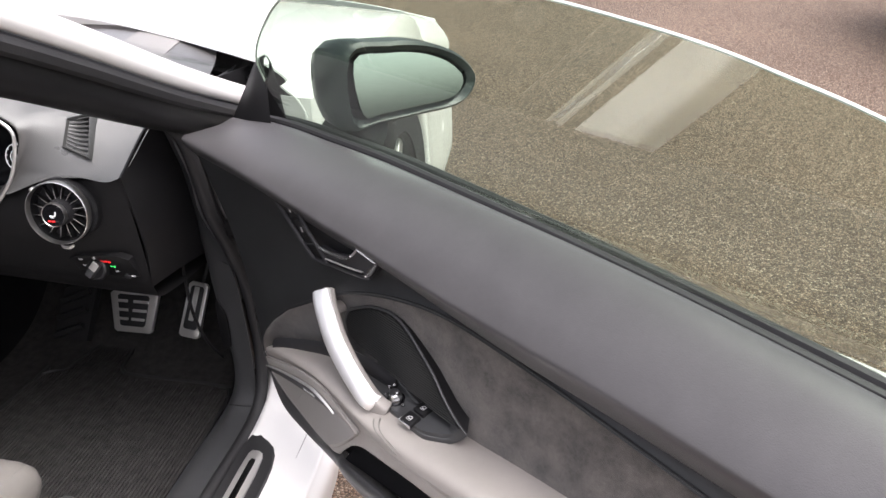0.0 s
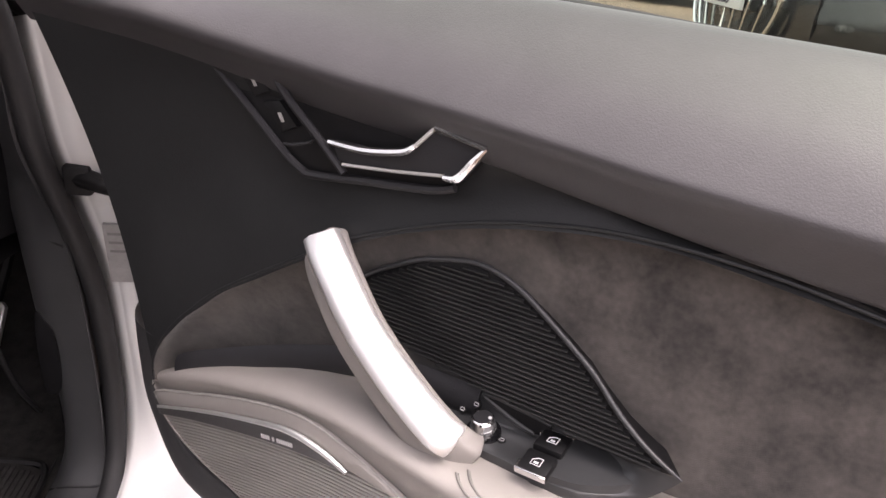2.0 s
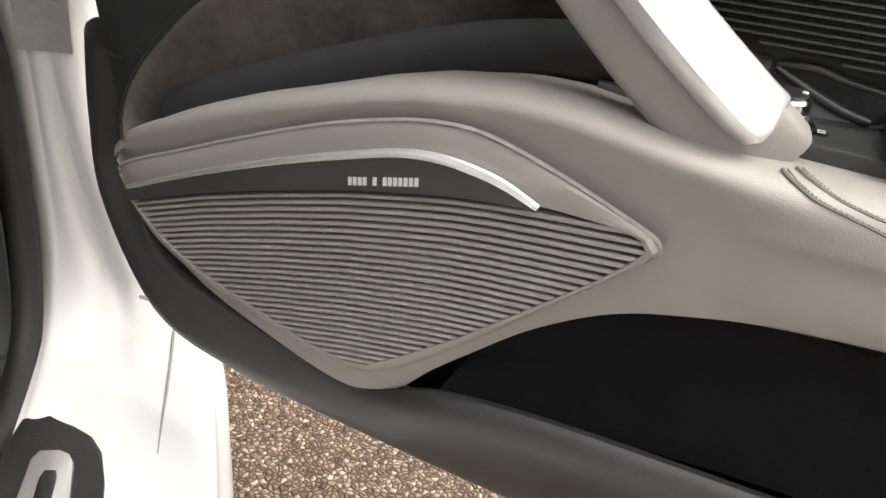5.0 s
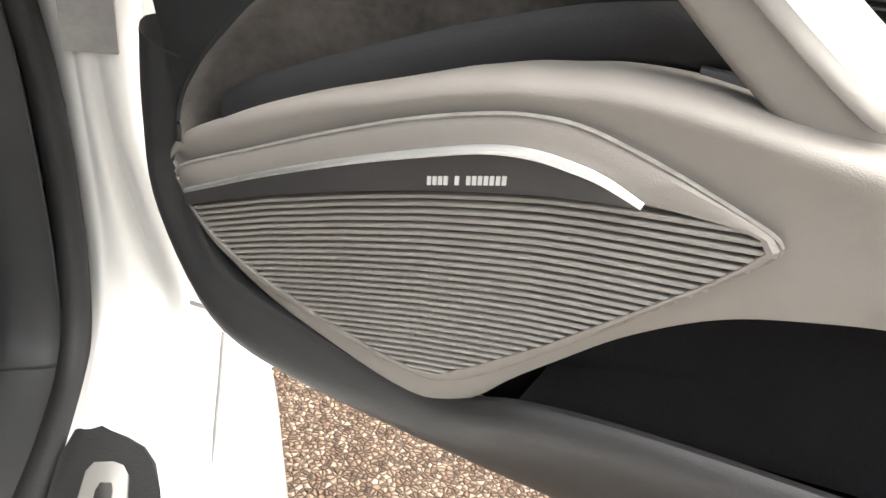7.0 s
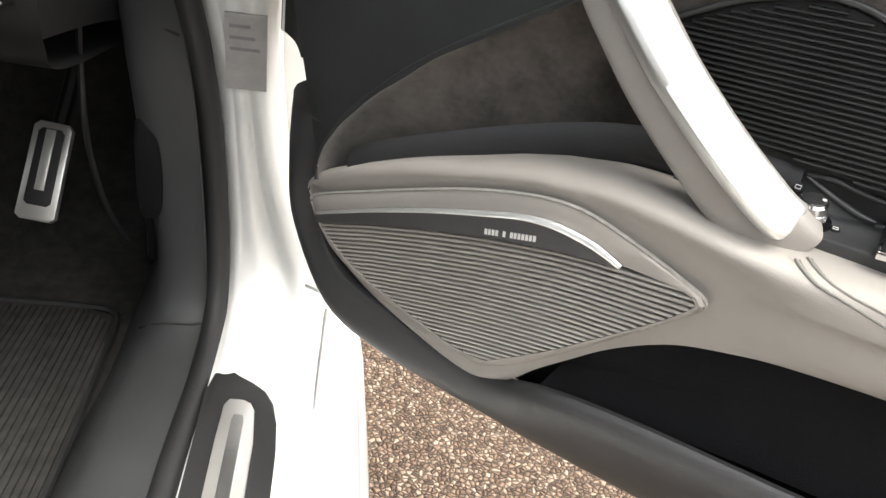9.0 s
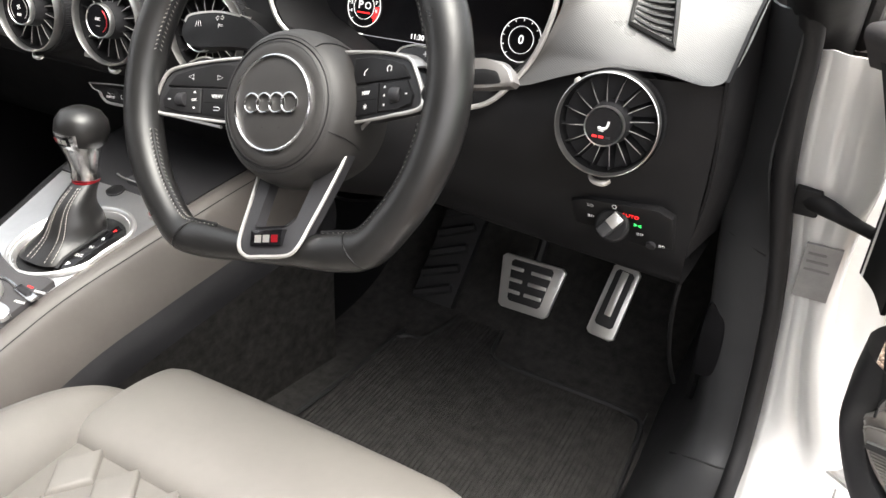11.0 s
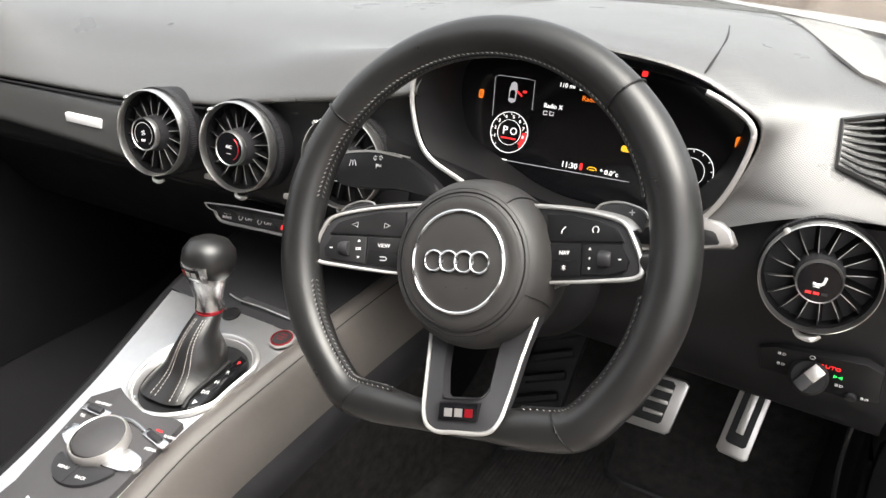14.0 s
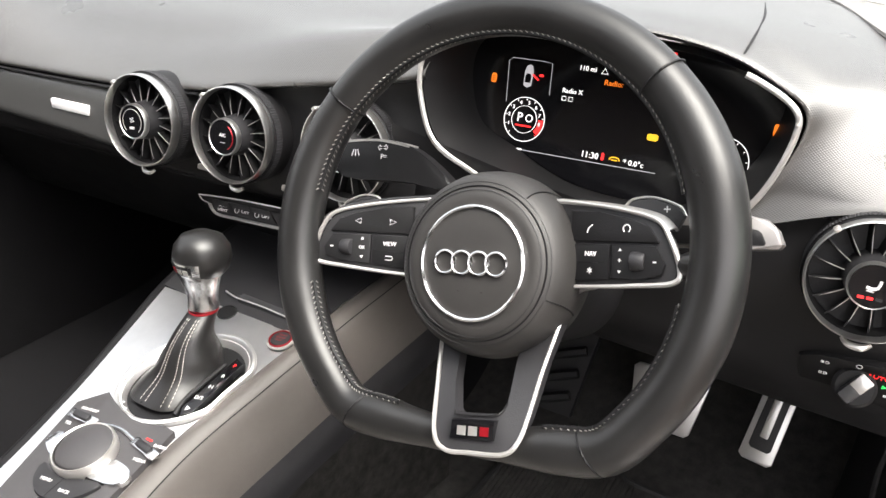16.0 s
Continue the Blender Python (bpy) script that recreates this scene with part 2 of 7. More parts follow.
def tube(pts, r, seg=10, closed=False, n=None, sx=1.0, up=(0, 0, 1), caps=True):
    """A round or oval bar along pts; r may be one value per point."""
    if n:
        rr = [r] * len(pts) if isinstance(r, (int, float)) else r
        k = len(pts)
        radii = []
        for i in range(n):
            u = i * (k if closed else k - 1) / (n if closed else n - 1)
            j = min(int(u), k - 1)
            radii.append(rr[j] * (1 - (u - j)) + rr[(j + 1) % k if closed else min(j + 1, k - 1)] * (u - j))
        pts = cr(pts, n, closed)
    else:
        pts = [Vector(p) for p in pts]
        radii = [r] * len(pts) if isinstance(r, (int, float)) else r
    bm = bmesh.new()
    rings = []
    m = len(pts)
    for i, p in enumerate(pts):
        a = pts[(i - 1) % m] if closed or i else p
        b = pts[(i + 1) % m] if closed or i < m - 1 else p
        t = (b - a).normalized()
        x = t.cross(Vector(up))
        if x.length < 1e-4:
            x = t.cross(Vector((1, 0, 0)))
        x.normalize()
        y = x.cross(t)
        rings.append([bm.verts.new(p + (x * math.cos(q) * sx + y * math.sin(q)) * radii[i])
                      for q in (2 * math.pi * s / seg for s in range(seg))])
    for i in range(m if closed else m - 1):
        a, b = rings[i], rings[(i + 1) % m]
        for s in range(seg):
            bm.faces.new((a[s], a[(s + 1) % seg], b[(s + 1) % seg], b[s]))
    if not closed and caps:
        bm.faces.new(rings[0][::-1])
        bm.faces.new(rings[-1])
    return bm


def lathe(prof, seg=40, m=None):
    """A turned body about z from (radius, height) pairs."""
    bm = bmesh.new()
    rings = []
    for r, h in prof:
        if r < 1e-6:
            rings.append([bm.verts.new((0, 0, h))])
        else:
            rings.append([bm.verts.new((r * math.cos(2 * math.pi * s / seg), r * math.sin(2 * math.pi * s / seg), h)) for s in range(seg)])
    for a, b in zip(rings, rings[1:]):
        for s in range(seg):
            t = (s + 1) % seg
            f = []
            for v in (a[s % len(a)], a[t % len(a)], b[t % len(b)], b[s % len(b)]):
                if v not in f:
                    f.append(v)
            if len(f) > 2:
                bm.faces.new(f)
    if m is not None:
        bmesh.ops.transform(bm, matrix=m, verts=bm.verts)
    return bm


def slab(outline, f0, f1, bevel=0.0, seg=2):
    """A plate: the outline mapped by f0 (front) and f1 (back), with softened front edges."""
    bm = bmesh.new()
    a = [bm.verts.new(f0(*p)) for p in outline]
    b = [bm.verts.new(f1(*p)) for p in outline]
    front = bm.faces.new(a)
    bm.faces.new(b[::-1])
    n = len(a)
    for i in range(n):
        bm.faces.new((a[(i + 1) % n], a[i], b[i], b[(i + 1) % n]))
    if bevel:
        bmesh.ops.bevel(bm, geom=list(front.edges), offset=bevel, segments=seg, profile=0.5, affect='EDGES', clamp_overlap=True)
    return bm


def ring_loft(rings):
    bm = bmesh.new()
    vs = [[bm.verts.new(p) for p in r] for r in rings]
    n = len(vs[0])
    for a, b in zip(vs, vs[1:]):
        for i in range(n):
            bm.faces.new((a[i], a[(i + 1) % n], b[(i + 1) % n], b[i]))
    bm.faces.new(vs[-1])
    return bm


def box(x0, x1, y0, y1, z0, z1, bevel=0.0, seg=2, m=None):
    bm = bmesh.new()
    bmesh.ops.create_cube(bm, size=1, matrix=Matrix.Translation(((x0 + x1) / 2, (y0 + y1) / 2, (z0 + z1) / 2)) @ Matrix.Diagonal((x1 - x0, y1 - y0, z1 - z0, 1)))
    if bevel:
        bmesh.ops.bevel(bm, geom=list(bm.edges), offset=bevel, segments=seg, profile=0.5, affect='EDGES', clamp_overlap=True)
    if m is not None:
        bmesh.ops.transform(bm, matrix=m, verts=bm.verts)
    return bm


def joined(*bms):
    out = bmesh.new()
    for b in bms:
        me = bpy.data.meshes.new("join")
        b.to_mesh(me)
        b.free()
        out.from_mesh(me)
        bpy.data.meshes.remove(me)
    return out


def moved(bm, m):
    bmesh.ops.transform(bm, matrix=m, verts=bm.verts)
    return bm


def mesh_of(name, bm, material, angle=38):
    bmesh.ops.recalc_face_normals(bm, faces=bm.faces)
    me = bpy.data.meshes.new(name)
    bm.to_mesh(me)
    bm.free()
    me.polygons.foreach_set("use_smooth", [True] * len(me.polygons))
    me.set_sharp_from_angle(angle=radians(angle))
    me.materials.append(material)
    return me


def part(name, bm, material, parent, label="", angle=38):
    ob = new(name, mesh_of(name, bm, material, angle))
    ob.parent = parent
    return tagged(ob, label)


def thing(name, m, label, category, group="", kind=""):
    ob = new(name)
    ob.empty_display_size = 0.05
    ob.matrix_world = m
    return tagged(ob, label, category, group, kind)


def single(name, bm, material, label, category, group="", kind="", angle=38):
    ob = new(name, mesh_of(name, bm, material, angle))
    return tagged(ob, label, category, group, kind)


def letters(name, text, size, m, material, parent, depth=0.0003, align='CENTER'):
    cu = bpy.data.curves.new(name, 'FONT')
    cu.body, cu.size, cu.extrude, cu.align_x, cu.align_y = text, size, depth, align, 'CENTER'
    cu.resolution_u = 2
    tmp = bpy.data.objects.new("tmp_text", cu)
    scene.collection.objects.link(tmp)
    me = bpy.data.meshes.new_from_object(tmp)
    bpy.data.objects.remove(tmp)
    bpy.data.curves.remove(cu)
    me.name = name
    me.transform(m)
    me.materials.clear()
    me.materials.append(material)
    ob = new(name, me)
    ob.parent = parent
    return ob


# ---------- ground ----------
def ground_mat():
    m = mat("brown_tarmac", (0.2, 0.155, 0.12), 0.85, spec=0.3)
    nt = m.node_tree
    b = nt.nodes["Principled BSDF"]
    tc = nt.nodes.new("ShaderNodeTexCoord")
    v = nt.nodes.new("ShaderNodeTexVoronoi")
    v.inputs["Scale"].default_value = 135
    v2 = nt.nodes.new("ShaderNodeTexVoronoi")
    v2.inputs["Scale"].default_value = 135
    v2.feature = 'DISTANCE_TO_EDGE'
    n = nt.nodes.new("ShaderNodeTexNoise")
    n.inputs["Scale"].default_value, n.inputs["Detail"].default_value = 0.6, 5
    for k in (v, v2, n):
        nt.links.new(tc.outputs["Object"], k.inputs["Vector"])
    r = nt.nodes.new("ShaderNodeValToRGB")
    els = r.color_ramp.elements
    els[0].color, els[1].color = (0.075, 0.048, 0.034, 1), (0.46, 0.37, 0.29, 1)
    e = els.new(0.55)
    e.color = (0.22, 0.15, 0.105, 1)
    nt.links.new(v.outputs["Color"], r.inputs[0])
    ed = nt.nodes.new("ShaderNodeMapRange")
    ed.inputs["From Max"].default_value = 0.2
    ed.inputs["To Min"].default_value = 0.15
    nt.links.new(v2.outputs["Distance"], ed.inputs["Value"])
    mx = nt.nodes.new("ShaderNodeMix")
    mx.data_type, mx.blend_type = 'RGBA', 'MULTIPLY'
    mx.inputs["Factor"].default_value = 1.0
    nt.links.new(r.outputs[0], mx.inputs["A"])
    nt.links.new(ed.outputs[0], mx.inputs["B"])
    st = nt.nodes.new("ShaderNodeMapRange")
    st.inputs["From Min"].default_value, st.inputs["From Max"].default_value = 0.3, 0.7
    st.inputs["To Min"].default_value, st.inputs["To Max"].default_value = 0.78, 1.12
    nt.links.new(n.outputs["Fac"], st.inputs["Value"])
    mx2 = nt.nodes.new("ShaderNodeMix")
    mx2.data_type, mx2.blend_type = 'RGBA', 'MULTIPLY'
    mx2.inputs["Factor"].default_value = 1.0
    nt.links.new(mx.outputs["Result"], mx2.inputs["A"])
    nt.links.new(st.outputs[0], mx2.inputs["B"])
    nt.links.new(mx2.outputs["Result"], b.inputs["Base Color"])
    bp = nt.nodes.new("ShaderNodeBump")
    bp.inputs["Strength"].default_value, bp.inputs["Distance"].default_value = 1.0, 0.012
    nt.links.new(v2.outputs["Distance"], bp.inputs["Height"])
    nt.links.new(bp.outputs[0], b.inputs["Normal"])
    return m


M_GROUND = ground_mat()
g = bmesh.new()
bmesh.ops.create_grid(g, x_segments=20, y_segments=20, size=400)
single("ground", g, M_GROUND, "pinkish brown tarmac with pale aggregate chips", "ground", kind="structure")

# ---------- driver's door, swung wide open ----------
DOOR_ANGLE = 55
_sa, _ca = math.sin(radians(DOOR_ANGLE)), math.cos(radians(DOOR_ANGLE))
M_DOORPOSE = Matrix(((_sa, _ca, 0, 0.80), (-_ca, _sa, 0, 0.25), (0, 0, 1, 0), (0, 0, 0, 1)))


def P(s, z, w):
    """A place on the door: along it, up, and towards the cabin."""
    return Vector((s, -w, z))


def SPW(s, z):
    return -0.092 + 0.1406 * s + 0.1923 * z


door = thing("door_1", M_DOORPOSE, "white car door standing open with grey leather trim and suede insert", "car door", kind="structure")

BELT = [(0.02, 0.868), (0.12, 0.884), (0.35, 0.886), (0.6, 0.872), (0.78, 0.857), (0.95, 0.838), (1.16, 0.805)]
CREASE = [(0.03, 0.862), (0.155, 0.857), (0.25, 0.849), (0.33, 0.841), (0.42, 0.834), (0.53, 0.823), (0.61, 0.818), (0.71, 0.813), (0.9, 0.795), (1.16, 0.76)]
ALCTOP = [(0.135, 0.55), (0.135, 0.565), (0.141, 0.582), (0.154, 0.602), (0.176, 0.626), (0.218, 0.662), (0.299, 0.714), (0.339, 0.737), (0.398, 0.761), (0.451, 0.775), (0.498, 0.782), (0.555, 0.782), (0.624, 0.774), (0.8, 0.745), (1.16, 0.68)]


def at_s(curve, s):
    """The height of a curve at s."""
    for (a, za), (b, zb) in zip(curve, curve[1:]):
        if s <= b:
            return za + (zb - za) * max(0, s - a) / (b - a)
    return curve[-1][1]


SS = [0.03, 0.09, 0.16, 0.24, 0.33, 0.42, 0.52, 0.62, 0.74, 0.9, 1.04, 1.16]


def crown(s):
    return 0.009 * min(1, max(0, (s - 0.3) / 0.4))


def rear(s):
    """0 by the opener, 1 behind it."""
    return min(1.0, max(0.0, (s - 0.45) / 0.2))


shoulder = loft([[P(s, at_s(BELT, s) - 0.03, -0.05) for s in SS],
                 [P(s, at_s(BELT, s) - 0.004, -0.045) for s in SS],
                 [P(s, at_s(BELT, s) + 0.003 + crown(s), -0.028) for s in SS],
                 [P(s, at_s(BELT, s) - 0.002 + crown(s), -0.005) for s in SS],
                 [P(s, (at_s(BELT, s) * 0.55 + at_s(CREASE, s) * 0.45), 0.03) for s in SS],
                 [P(s, at_s(CREASE, s) + 0.003, 0.051) for s in SS],
                 [P(s, at_s(CREASE, s) - 0.006, 0.054) for s in SS],
                 [P(s, at_s(CREASE, s) - 0.018 - 0.002 * rear(s), 0.045 + 0.004 * rear(s)) for s in SS],
                 [P(s, at_s(CREASE, s) - 0.03 - 0.006 * rear(s), 0.036 + 0.0045 * rear(s)) for s in SS],
                 [P(s, at_s(CREASE, s) - 0.032 - 0.008 * rear(s), 0.034) for s in SS]], 70, 44)
part("shoulder_trim", shoulder, M_SOFT, door, "soft charcoal padded upper trim")

# black middle panel between the shoulder and the suede
fr = [(0.045, 0.835), (0.075, 0.74), (0.1, 0.64), (0.108, 0.575), (0.1, 0.52), (0.108, 0.47), (0.14, 0.43), (0.19, 0.41)]
mid_rows = []
for k in range(9):
    f = k / 8
    row = []
    for s in [0.0, 0.004, 0.009, 0.016, 0.026, 0.04, 0.06, 0.08, 0.11, 0.15, 0.2, 0.25, 0.3, 0.35, 0.4, 0.5, 0.6, 0.75, 0.9, 1.0]:
        # from the front edge to the rear, upper crease to suede edge
        sa = 0.04 + s * (1.16 - 0.04)
        top = at_s(CREASE, sa) - 0.02
        sb = 0.136 + s * (1.16 - 0.136)
        bot = at_s(ALCTOP, sb) - 0.003
        row.append(P(sa + (sb - sa) * f, top + (bot - top) * f, 0.041 - 0.012 * math.sin(f * math.pi) - 0.006 * f))
    mid_rows.append(row)
part("middle_panel", loft(mid_rows, 110, 24), M_DOORMID, door, "black moulded middle panel")
# front lower skirt of the panel
sk = []
for s, z, w in [(0.142, 0.592, 0.032), (0.132, 0.556, 0.022), (0.12, 0.52, 0.012), (0.15, 0.476, 0.02), (0.21, 0.454, 0.021), (0.27, 0.444, 0.026), (0.305, 0.456, 0.038), (0.335, 0.475, 0.054), (0.39, 0.486, 0.063), (0.5, 0.488, 0.066), (0.75, 0.486, 0.066), (1.16, 0.48, 0.06)]:
    sk.append((s, z, w))
edge = [(0.088, 0.6), (0.086, 0.55), (0.094, 0.49), (0.135, 0.425), (0.185, 0.405), (0.25, 0.398), (0.29, 0.395), (0.33, 0.392), (0.39, 0.388), (0.5, 0.384), (0.75, 0.379), (1.16, 0.375)]
skirt = loft([[P(s, z, w - 0.008) for s, z, w in sk], [P(s, z, w) for s, z, w in sk], [P(s * 0.8 + a * 0.2, z * 0.8 + b * 0.2, w + 0.001) for (s, z, w), (a, b) in zip(sk, edge)], [P(s * 0.35 + a * 0.65, z * 0.35 + b * 0.65, w * 0.55 + 0.008) for (s, z, w), (a, b) in zip(sk, edge)],
              [P(a, b, 0.0) for a, b in edge], [P(a - 0.004, b - 0.002, -0.04) for a, b in edge]], 60, 16)
part("lower_panel", skirt, M_DOORLOW, door, "dark grey moulded lower panel")
# suede insert
alc = loft([[P(s, z - 0.001, 0.033) for s, z in ALCTOP], [P(s, z - 0.01, 0.02) for s, z in ALCTOP],
            [P(s, 0.5 + (z - 0.5) * 0.5, 0.002 + 0.022 * min(1.0, max(0.0, (s - 0.34) / 0.2))) for s, z in ALCTOP], [P(s, 0.46, 0.006) for s, z in ALCTOP]], 80, 16)
part("suede_insert", alc, M_ALC, door, "dark brown grey suede insert")
# piped edge in front; further back a dark line painted for soft shadow
part("suede_piping_shade", tube([P(s, z, 0.034) for s, z in ALCTOP], 0.0013, 8, n=110), M_DOORMID, door)
# tray between suede and armrest, its plastic darkened to stand for shade
TRAY = [(0.16, 0.578), (0.18, 0.59), (0.23, 0.612), (0.28, 0.632), (0.33, 0.648), (0.38, 0.655), (0.43, 0.655)]
part("grab_tray", loft([[P(s, z, 0.0265) for s, z in TRAY], [P(s, z - 0.006, 0.03) for s, z in TRAY], [P(s, z - 0.016, 0.03) for s, z in TRAY], [P(s, z - 0.025, 0.022) for s, z in TRAY]], 40, 10, 0.003), M_DARK, door, "grab tray behind the armrest, coloured dark for shade")
# armrest with the speaker
LTOP = [(0.122, 0.54), (0.129, 0.549), (0.14, 0.557), (0.18, 0.578), (0.215, 0.5935), (0.255, 0.608), (0.285, 0.619), (0.31, 0.626), (0.345, 0.632), (0.38, 0.633), (0.41, 0.629), (0.45, 0.6275), (0.52, 0.629), (0.6, 0.635), (0.7, 0.64), (1.16, 0.645)]
LLOW = [(0.122, 0.53), (0.128, 0.511), (0.137, 0.494), (0.155, 0.478), (0.186, 0.463), (0.219, 0.4535), (0.255, 0.445), (0.279, 0.4425), (0.295, 0.449), (0.309, 0.462), (0.324, 0.481), (0.341, 0.4995), (0.362, 0.522), (0.38, 0.539), (0.398, 0.551), (0.42, 0.5615), (0.45, 0.57), (0.49, 0.576), (0.7, 0.571), (1.16, 0.57)]
LS = [0.123, 0.13, 0.14, 0.16, 0.186, 0.219, 0.25, 0.27, 0.283, 0.295, 0.31, 0.325, 0.345, 0.37, 0.4, 0.43, 0.46, 0.52, 0.62, 0.8, 1.0, 1.16]


def ridge(s):
    return min(SPW(s, at_s(LTOP, s)), 0.088)


arm = loft([[P(s, at_s(LTOP, s) - 0.012, 0.01) for s in LS],
            [P(s, at_s(LTOP, s) - 0.003, 0.022 if s > 0.16 else 0.016) for s in LS],
            [P(s, at_s(LTOP, s), ridge(s) * 0.72 + 0.004) for s in LS],
            [P(s, at_s(LTOP, s) - 0.006, ridge(s) - 0.003) for s in LS],
            [P(s, at_s(LTOP, s) - 0.02 if s > 0.14 else 0.54, min(SPW(s, at_s(LTOP, s) - 0.02), 0.092) - 0.003) for s in LS],
            [P(s, (at_s(LTOP, s) + at_s(LLOW, s)) / 2, min(SPW(s, (at_s(LTOP, s) + at_s(LLOW, s)) / 2), 0.09) - 0.004) for s in LS],
            [P(s, at_s(LLOW, s) + 0.006, min(SPW(s, at_s(LLOW, s)), 0.085) - 0.002) for s in LS],
            [P(s, at_s(LLOW, s), min(SPW(s, at_s(LLOW, s)), 0.08) - 0.01) for s in LS],
            [P(s, at_s(LLOW, s) + 0.004, 0.01) for s in LS]], 110, 40)
part("armrest", arm, M_LEATHER, door, "rock grey leather armrest and speaker surround")

GROOVE = [(0.131, 0.534), (0.178, 0.557), (0.225, 0.579), (0.267, 0.597), (0.303, 0.609), (0.324, 0.613), (0.34, 0.613), (0.359, 0.609), (0.377, 0.604), (0.395, 0.598), (0.407, 0.5935), (0.4105, 0.5895), (0.408, 0.584), (0.394, 0.568), (0.37, 0.541), (0.34, 0.509), (0.311, 0.48), (0.291, 0.466), (0.278, 0.463), (0.255, 0.464), (0.213, 0.471), (0.175, 0.48), (0.149, 0.493), (0.136, 0.51), (0.13, 0.522)]


def sp(s, z, up=0.0):
    return P(s, z, SPW(s, z) + up)


gv = cr([(a, b, 0) for a, b in GROOVE], 90, True)
part("speaker_plate", slab([(v.x, v.y) for v in gv], lambda a, b: sp(a, b, -0.006), lambda a, b: sp(a, b, -0.014)), M_MATTE, door)
part("speaker_seam", tube([sp(v.x, v.y, 0.0) for v in gv], 0.0011, 6, True), M_STITCHG, door)
STRIP = [(0.138, 0.524), (0.191, 0.55), (0.24, 0.572), (0.28, 0.588), (0.304, 0.5965), (0.322, 0.5998), (0.337, 0.5995), (0.35, 0.5975), (0.3645, 0.5925)]
BAND = [(0.136, 0.515), (0.189, 0.538), (0.236, 0.556), (0.276, 0.57), (0.306, 0.579), (0.328, 0.585), (0.347, 0.589), (0.359, 0.591), (0.3645, 0.592)]
band = loft([[sp(a, b, 0.005) for a, b in STRIP], [sp(a, b, 0.0042) for a, b in BAND]], 50, None, 0.002, smooth=False)
spk = part("speaker_badge_band", band, M_SOFT, door, "dark grey band above the speaker slats")
part("chrome_strip", tube([sp(a, b, 0.0062) for a, b in STRIP], [0.0013, 0.0015, 0.0017, 0.0019, 0.002, 0.0022, 0.0022, 0.002, 0.0014], 8, n=60), M_ALU, door, "slim bright metal strip")
# maker's name on the band: plain bars
for i in range(14):
    if i in (4, 6):
        continue
    a = 0.2805 + i * 0.00245
    b = 0.5742 + i * 0.00078
    part("name_bar", slab([(a, b - 0.0001), (a + 0.0017, b + 0.0003), (a + 0.0017, b + 0.0042), (a, b + 0.0038)], lambda x, y: sp(x, y, 0.0072), lambda x, y: sp(x, y, 0.002)), M_ICON, spk)
# slats of the lower speaker
low_edge = [(v.x, v.y) for v in gv]


def inside(poly, x, y):
    c = False
    for (x0, y0), (x1, y1) in zip(poly, poly[1:] + poly[:1]):
        if (y0 > y) != (y1 > y) and x < (x1 - x0) * (y - y0) / (y1 - y0) + x0:
            c = not c
    return c


GRILLE = [(v.x, v.y) for v in cr([(a, b, 0) for a, b in BAND], 30)] + [(0.38, 0.593), (0.396, 0.5935), (0.403, 0.592), (0.4065, 0.589), (0.405, 0.585), (0.392, 0.569), (0.369, 0.545), (0.339, 0.514), (0.307, 0.485), (0.29, 0.471), (0.275, 0.467), (0.255, 0.468), (0.22, 0.4745), (0.183, 0.4835), (0.161, 0.493), (0.147, 0.502), (0.138, 0.512)]


def edge_at(poly, ang, c=(0.29, 0.545)):
    """Where a ray from the middle leaves the outline."""
    best = 0.0
    dx, dy = math.cos(ang), math.sin(ang)
    for (x0, y0), (x1, y1) in zip(poly, poly[1:] + poly[:1]):
        ex, ey = x1 - x0, y1 - y0
        det = dx * ey - dy * ex
        if abs(det) > 1e-12:
            r = ((x0 - c[0]) * ey - (y0 - c[1]) * ex) / det
            q = ((x0 - c[0]) * dy - (y0 - c[1]) * dx) / det
            if r > 0 and -1e-6 <= q <= 1 + 1e-6:
                best = max(best, r)
    return c[0] + dx * best, c[1] + dy * best


# border of the speaker, swelling from the seam to the slats
angs = [2 * math.pi * i / 160 for i in range(160)]
ring_o, ring_i = [edge_at(low_edge, a) for a in angs], [edge_at(GRILLE, a) for a in angs]
bm = bmesh.new()
rings = []
for f, up in ((0.0, -0.003), (0.02, 0.0004), (0.12, 0.0022), (0.5, 0.0034), (0.94, 0.0034), (1.0, 0.0024), (1.0, -0.006)):
    rings.append([bm.verts.new(sp(a + (c - a) * f, b + (d - b) * f, up)) for (a, b), (c, d) in zip(ring_o, ring_i)])
for a, b in zip(rings, rings[1:]):
    for i in range(160):
        j = (i + 1) % 160
        bm.faces.new((a[i], a[j], b[j], b[i]))
part("speaker_border", bm, M_LEATHER, door)
